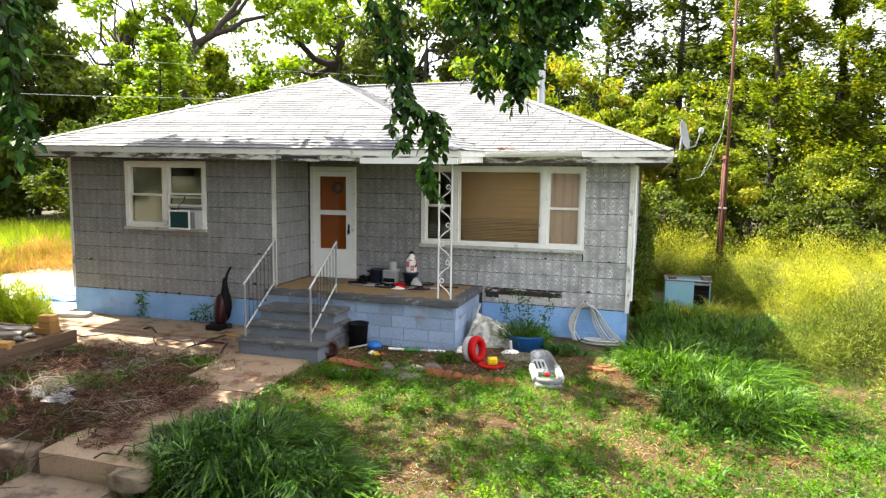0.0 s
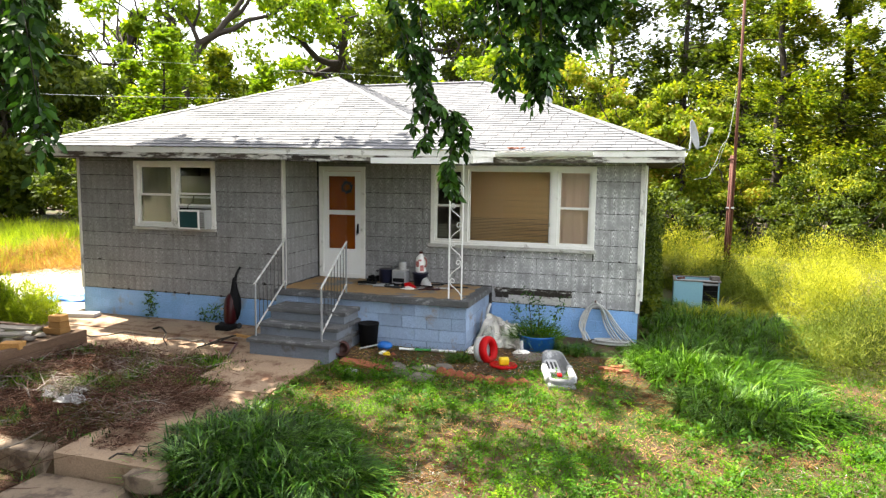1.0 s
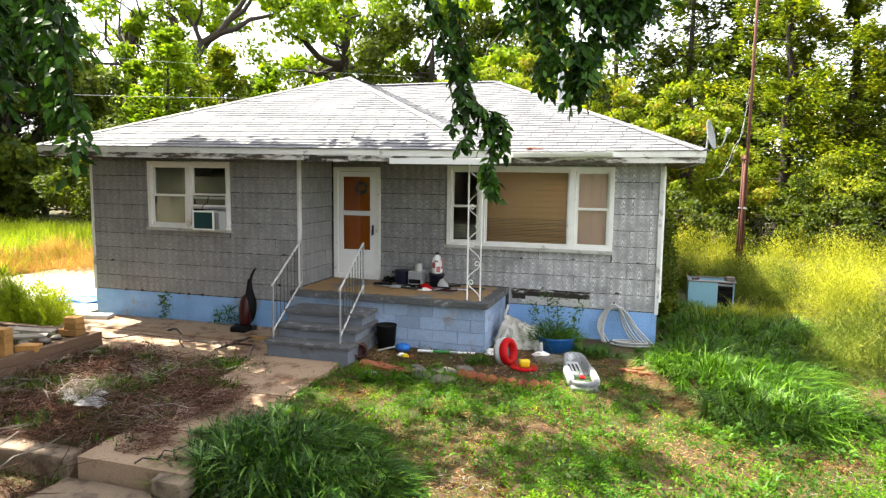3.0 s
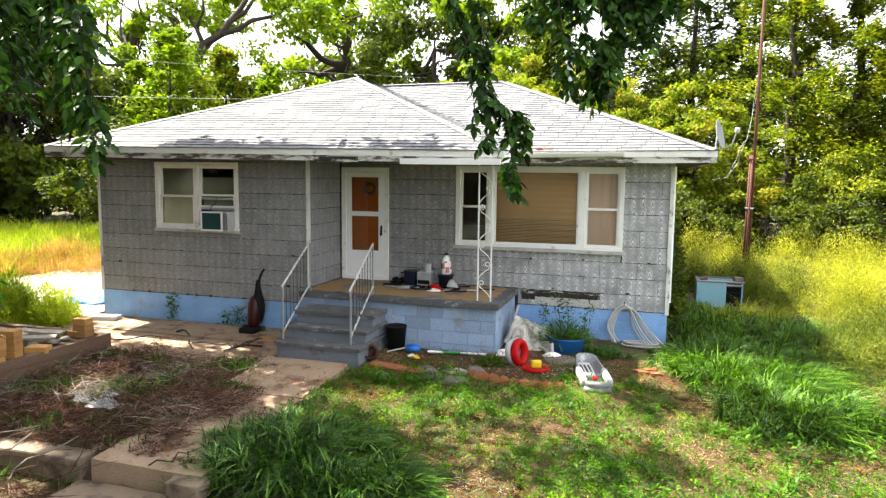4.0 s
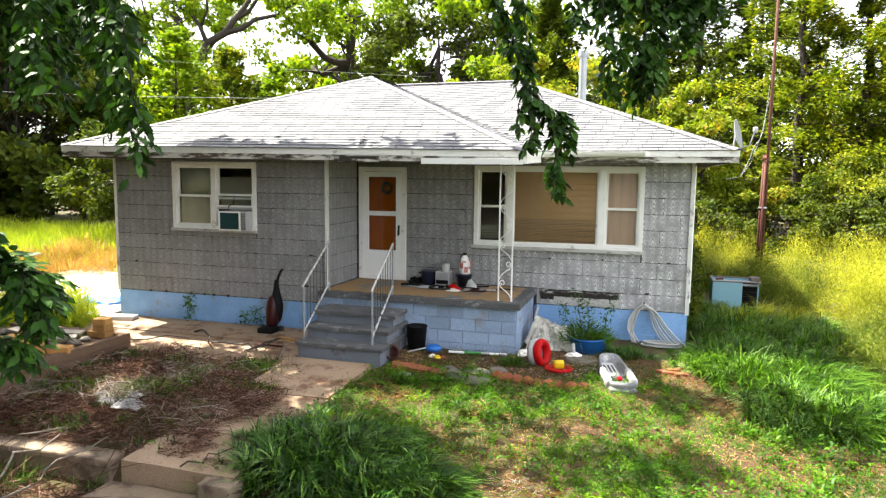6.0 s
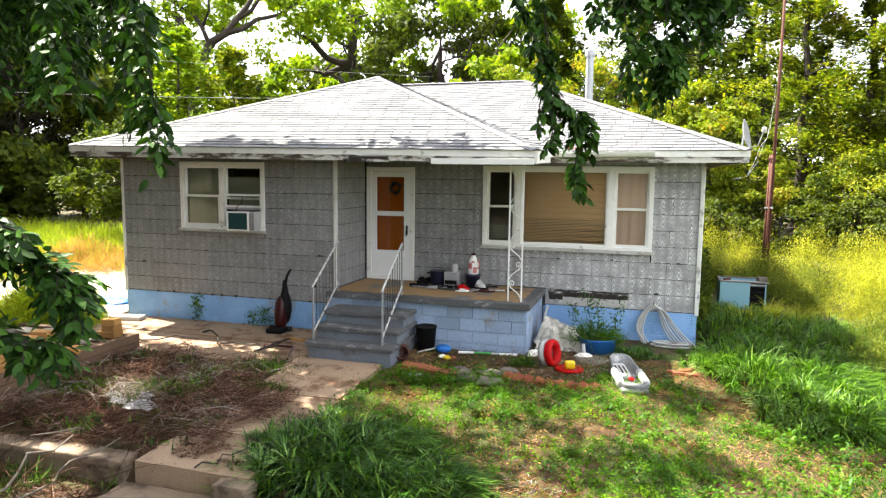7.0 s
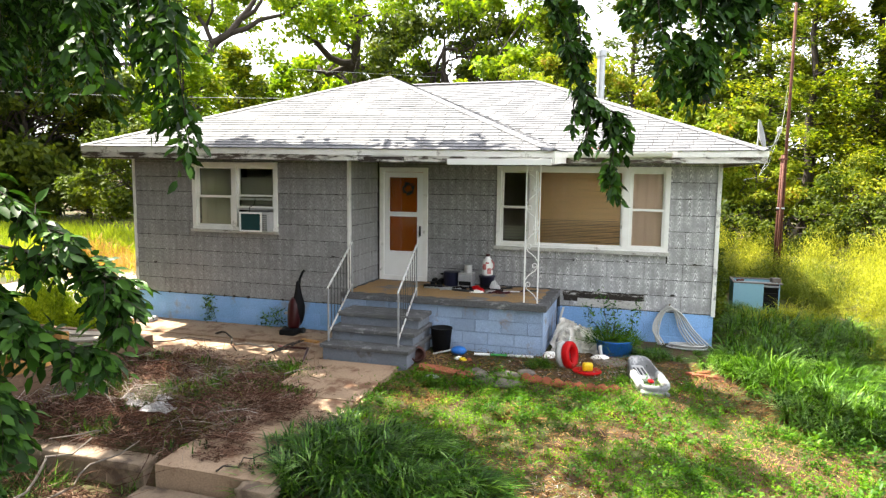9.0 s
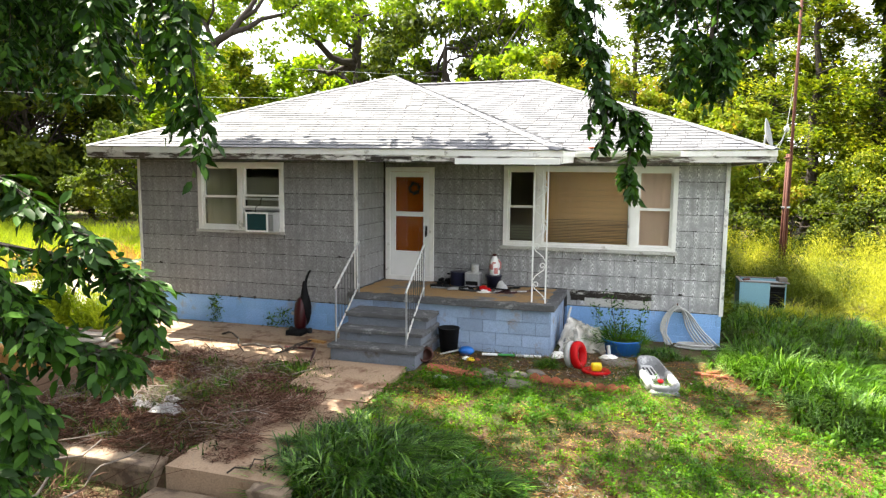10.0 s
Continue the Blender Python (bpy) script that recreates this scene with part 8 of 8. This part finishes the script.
def left_things():
    for x, y, w, d, h, s in ((-12.1, 11.3, 0.34, 0.14, 0.08, 3), (-12.5, 11.2, 0.2, 0.12, 0.06, 5), (-11.9, 11.7, 0.3, 0.1, 0.07, 7), (-12.6, 11.6, 0.25, 0.1, 0.06, 9)):
        tagged(lump("tarpaulin", (x, y, 0.0), (w * 1.35, d * 1.6, h * 1.2), M["tarp"], s), "crumpled blue tarpaulin on the drive", "tarpaulin")
    bm = B()
    box(bm, -0.35, 0.35, -0.12, 0.12, 0, 0.07, 0.01, Matrix.Translation((-10.75, 10.15, 0.0)) @ pose(0, 0, 0, 0, 0, 12))
    tagged(part("concrete_block", bm, M["pale"]), "pale flat block at the foot of the wall", "block")
    bm = B()
    tube(bm, [(-7.3, 9.35, 0.0), (-6.75, 9.3, 0.02), (-6.5, 8.7, 0.0)], 0.02, 7)
    tagged(part("red_pole", bm, M["maroon"]), "thin dark red pole lying by the steps", "pole")
    bm = B()
    box(bm, -0.17, 0.17, -0.04, 0.04, 0, 0.04, 0.01, Matrix.Translation((-6.95, 9.75, 0.0)) @ pose(0, 0, 0, 0, 0, -12))
    tagged(part("brick", bm, M["brick"]), "tan brick lying by the steps", "brick")
    # torn plastic sheet in the bed
    for x, y, w, d, h, q in ((-7.34, 6.62, 0.20, 0.11, 0.10, 2), (-7.72, 6.7, 0.13, 0.07, 0.08, 5), (-7.52, 6.92, 0.10, 0.06, 0.07, 8), (-7.95, 6.85, 0.09, 0.05, 0.06, 11)):
        bm = B()
        n = 22
        g = []
        for b in range(n + 1):
            row = []
            for a in range(n + 1):
                u, v = 2 * a / n - 1, 2 * b / n - 1
                edge = max(0.0, 1 - max(abs(u), abs(v)) ** 3)
                zz = h * edge * (0.25 + 1.3 * abs(noise.noise(Vector((u * 2.4, v * 2.4, q)))) + 0.5 * noise.noise(Vector((u * 6, v * 6, q + 3))))
                row.append(bm.verts.new((x + w * u * (1 + 0.3 * noise.noise(Vector((v * 3, u, q)))), y + d * v * (1 + 0.4 * noise.noise(Vector((u * 3, v, q + 1)))), ground_z(x, y) + 0.045 + zz)))
            g.append(row)
        for b in range(n):
            for a in range(n):
                bm.faces.new((g[b][a], g[b][a + 1], g[b + 1][a + 1], g[b + 1][a]))
        bmesh.ops.solidify(bm, geom=bm.faces[:], thickness=0.004)
        tagged(part("plastic_scrap", bm, M["foil"]), "crumpled white plastic in the dead weeds", "plastic")
    # small weeds against the foundation
    for i, (x, h) in enumerate(((-9.35, 0.5), (-7.95, 0.35), (-8.2, 0.25))):
        k = int(260 * h)
        P = np.stack([x + G.normal(size=k) * 0.07, 10.42 + G.normal(size=k) * 0.03, h * G.random(k)], 1)
        tagged(leaf_cloud("wall_weed", P, unit(k) + np.array([0, 0, 0.4]), unit(k), G.uniform(0.04, 0.1, k), 0.025, M["grass"], kind="stuff"), "spindly green weed against the foundation", "weed")
    # the climbing bush at the house corner
    k = 5200
    yy = G.uniform(13.5, 20.0, k)
    P = np.stack([-0.6 + (0.22 + 0.15 * np.sin(yy * 2.3)) * G.random(k), yy, (0.7 + 0.25 * (yy - 13.5) + 0.3 * np.sin(yy * 3.1)) * G.random(k) ** 1.1], 1)
    tagged(leaf_cloud("climbing_bush", P, unit(k), unit(k) + np.array([0.5, 0, 0.6]), G.uniform(0.05, 0.12, k), 0.06, M["dark_leaf"], kind="stuff"), "dark green bush climbing the side wall", "bush")


left_things()


def wires():
    """Two service wires from a far pole to the trees behind the house."""
    bm = B()
    tube(bm, [(-33.13, 19.05, -0.3), (-33.13, 19.05, 8.48)], 0.14, 10, 0.11)
    tagged(part("utility_pole", bm, M["bark"]), "plain wooden utility pole at the field", "pole")
    for a, b in (((-33.09, 18.95, 6.07), (-18.50, 29.79, 6.25)), ((-33.17, 19.15, 7.98), (-15.95, 44.61, 9.15))):
        a, b = Vector(a), Vector(b)
        bm = B()
        tube(bm, [a.lerp(b, i / 20) - Vector((0, 0, 0.15 * math.sin(math.pi * i / 20))) for i in range(21)], 0.009, 5)
        tagged(part("overhead_wire", bm, M["hose"]), "thin overhead service wire behind the house", "wire", "overhead wires")


wires()
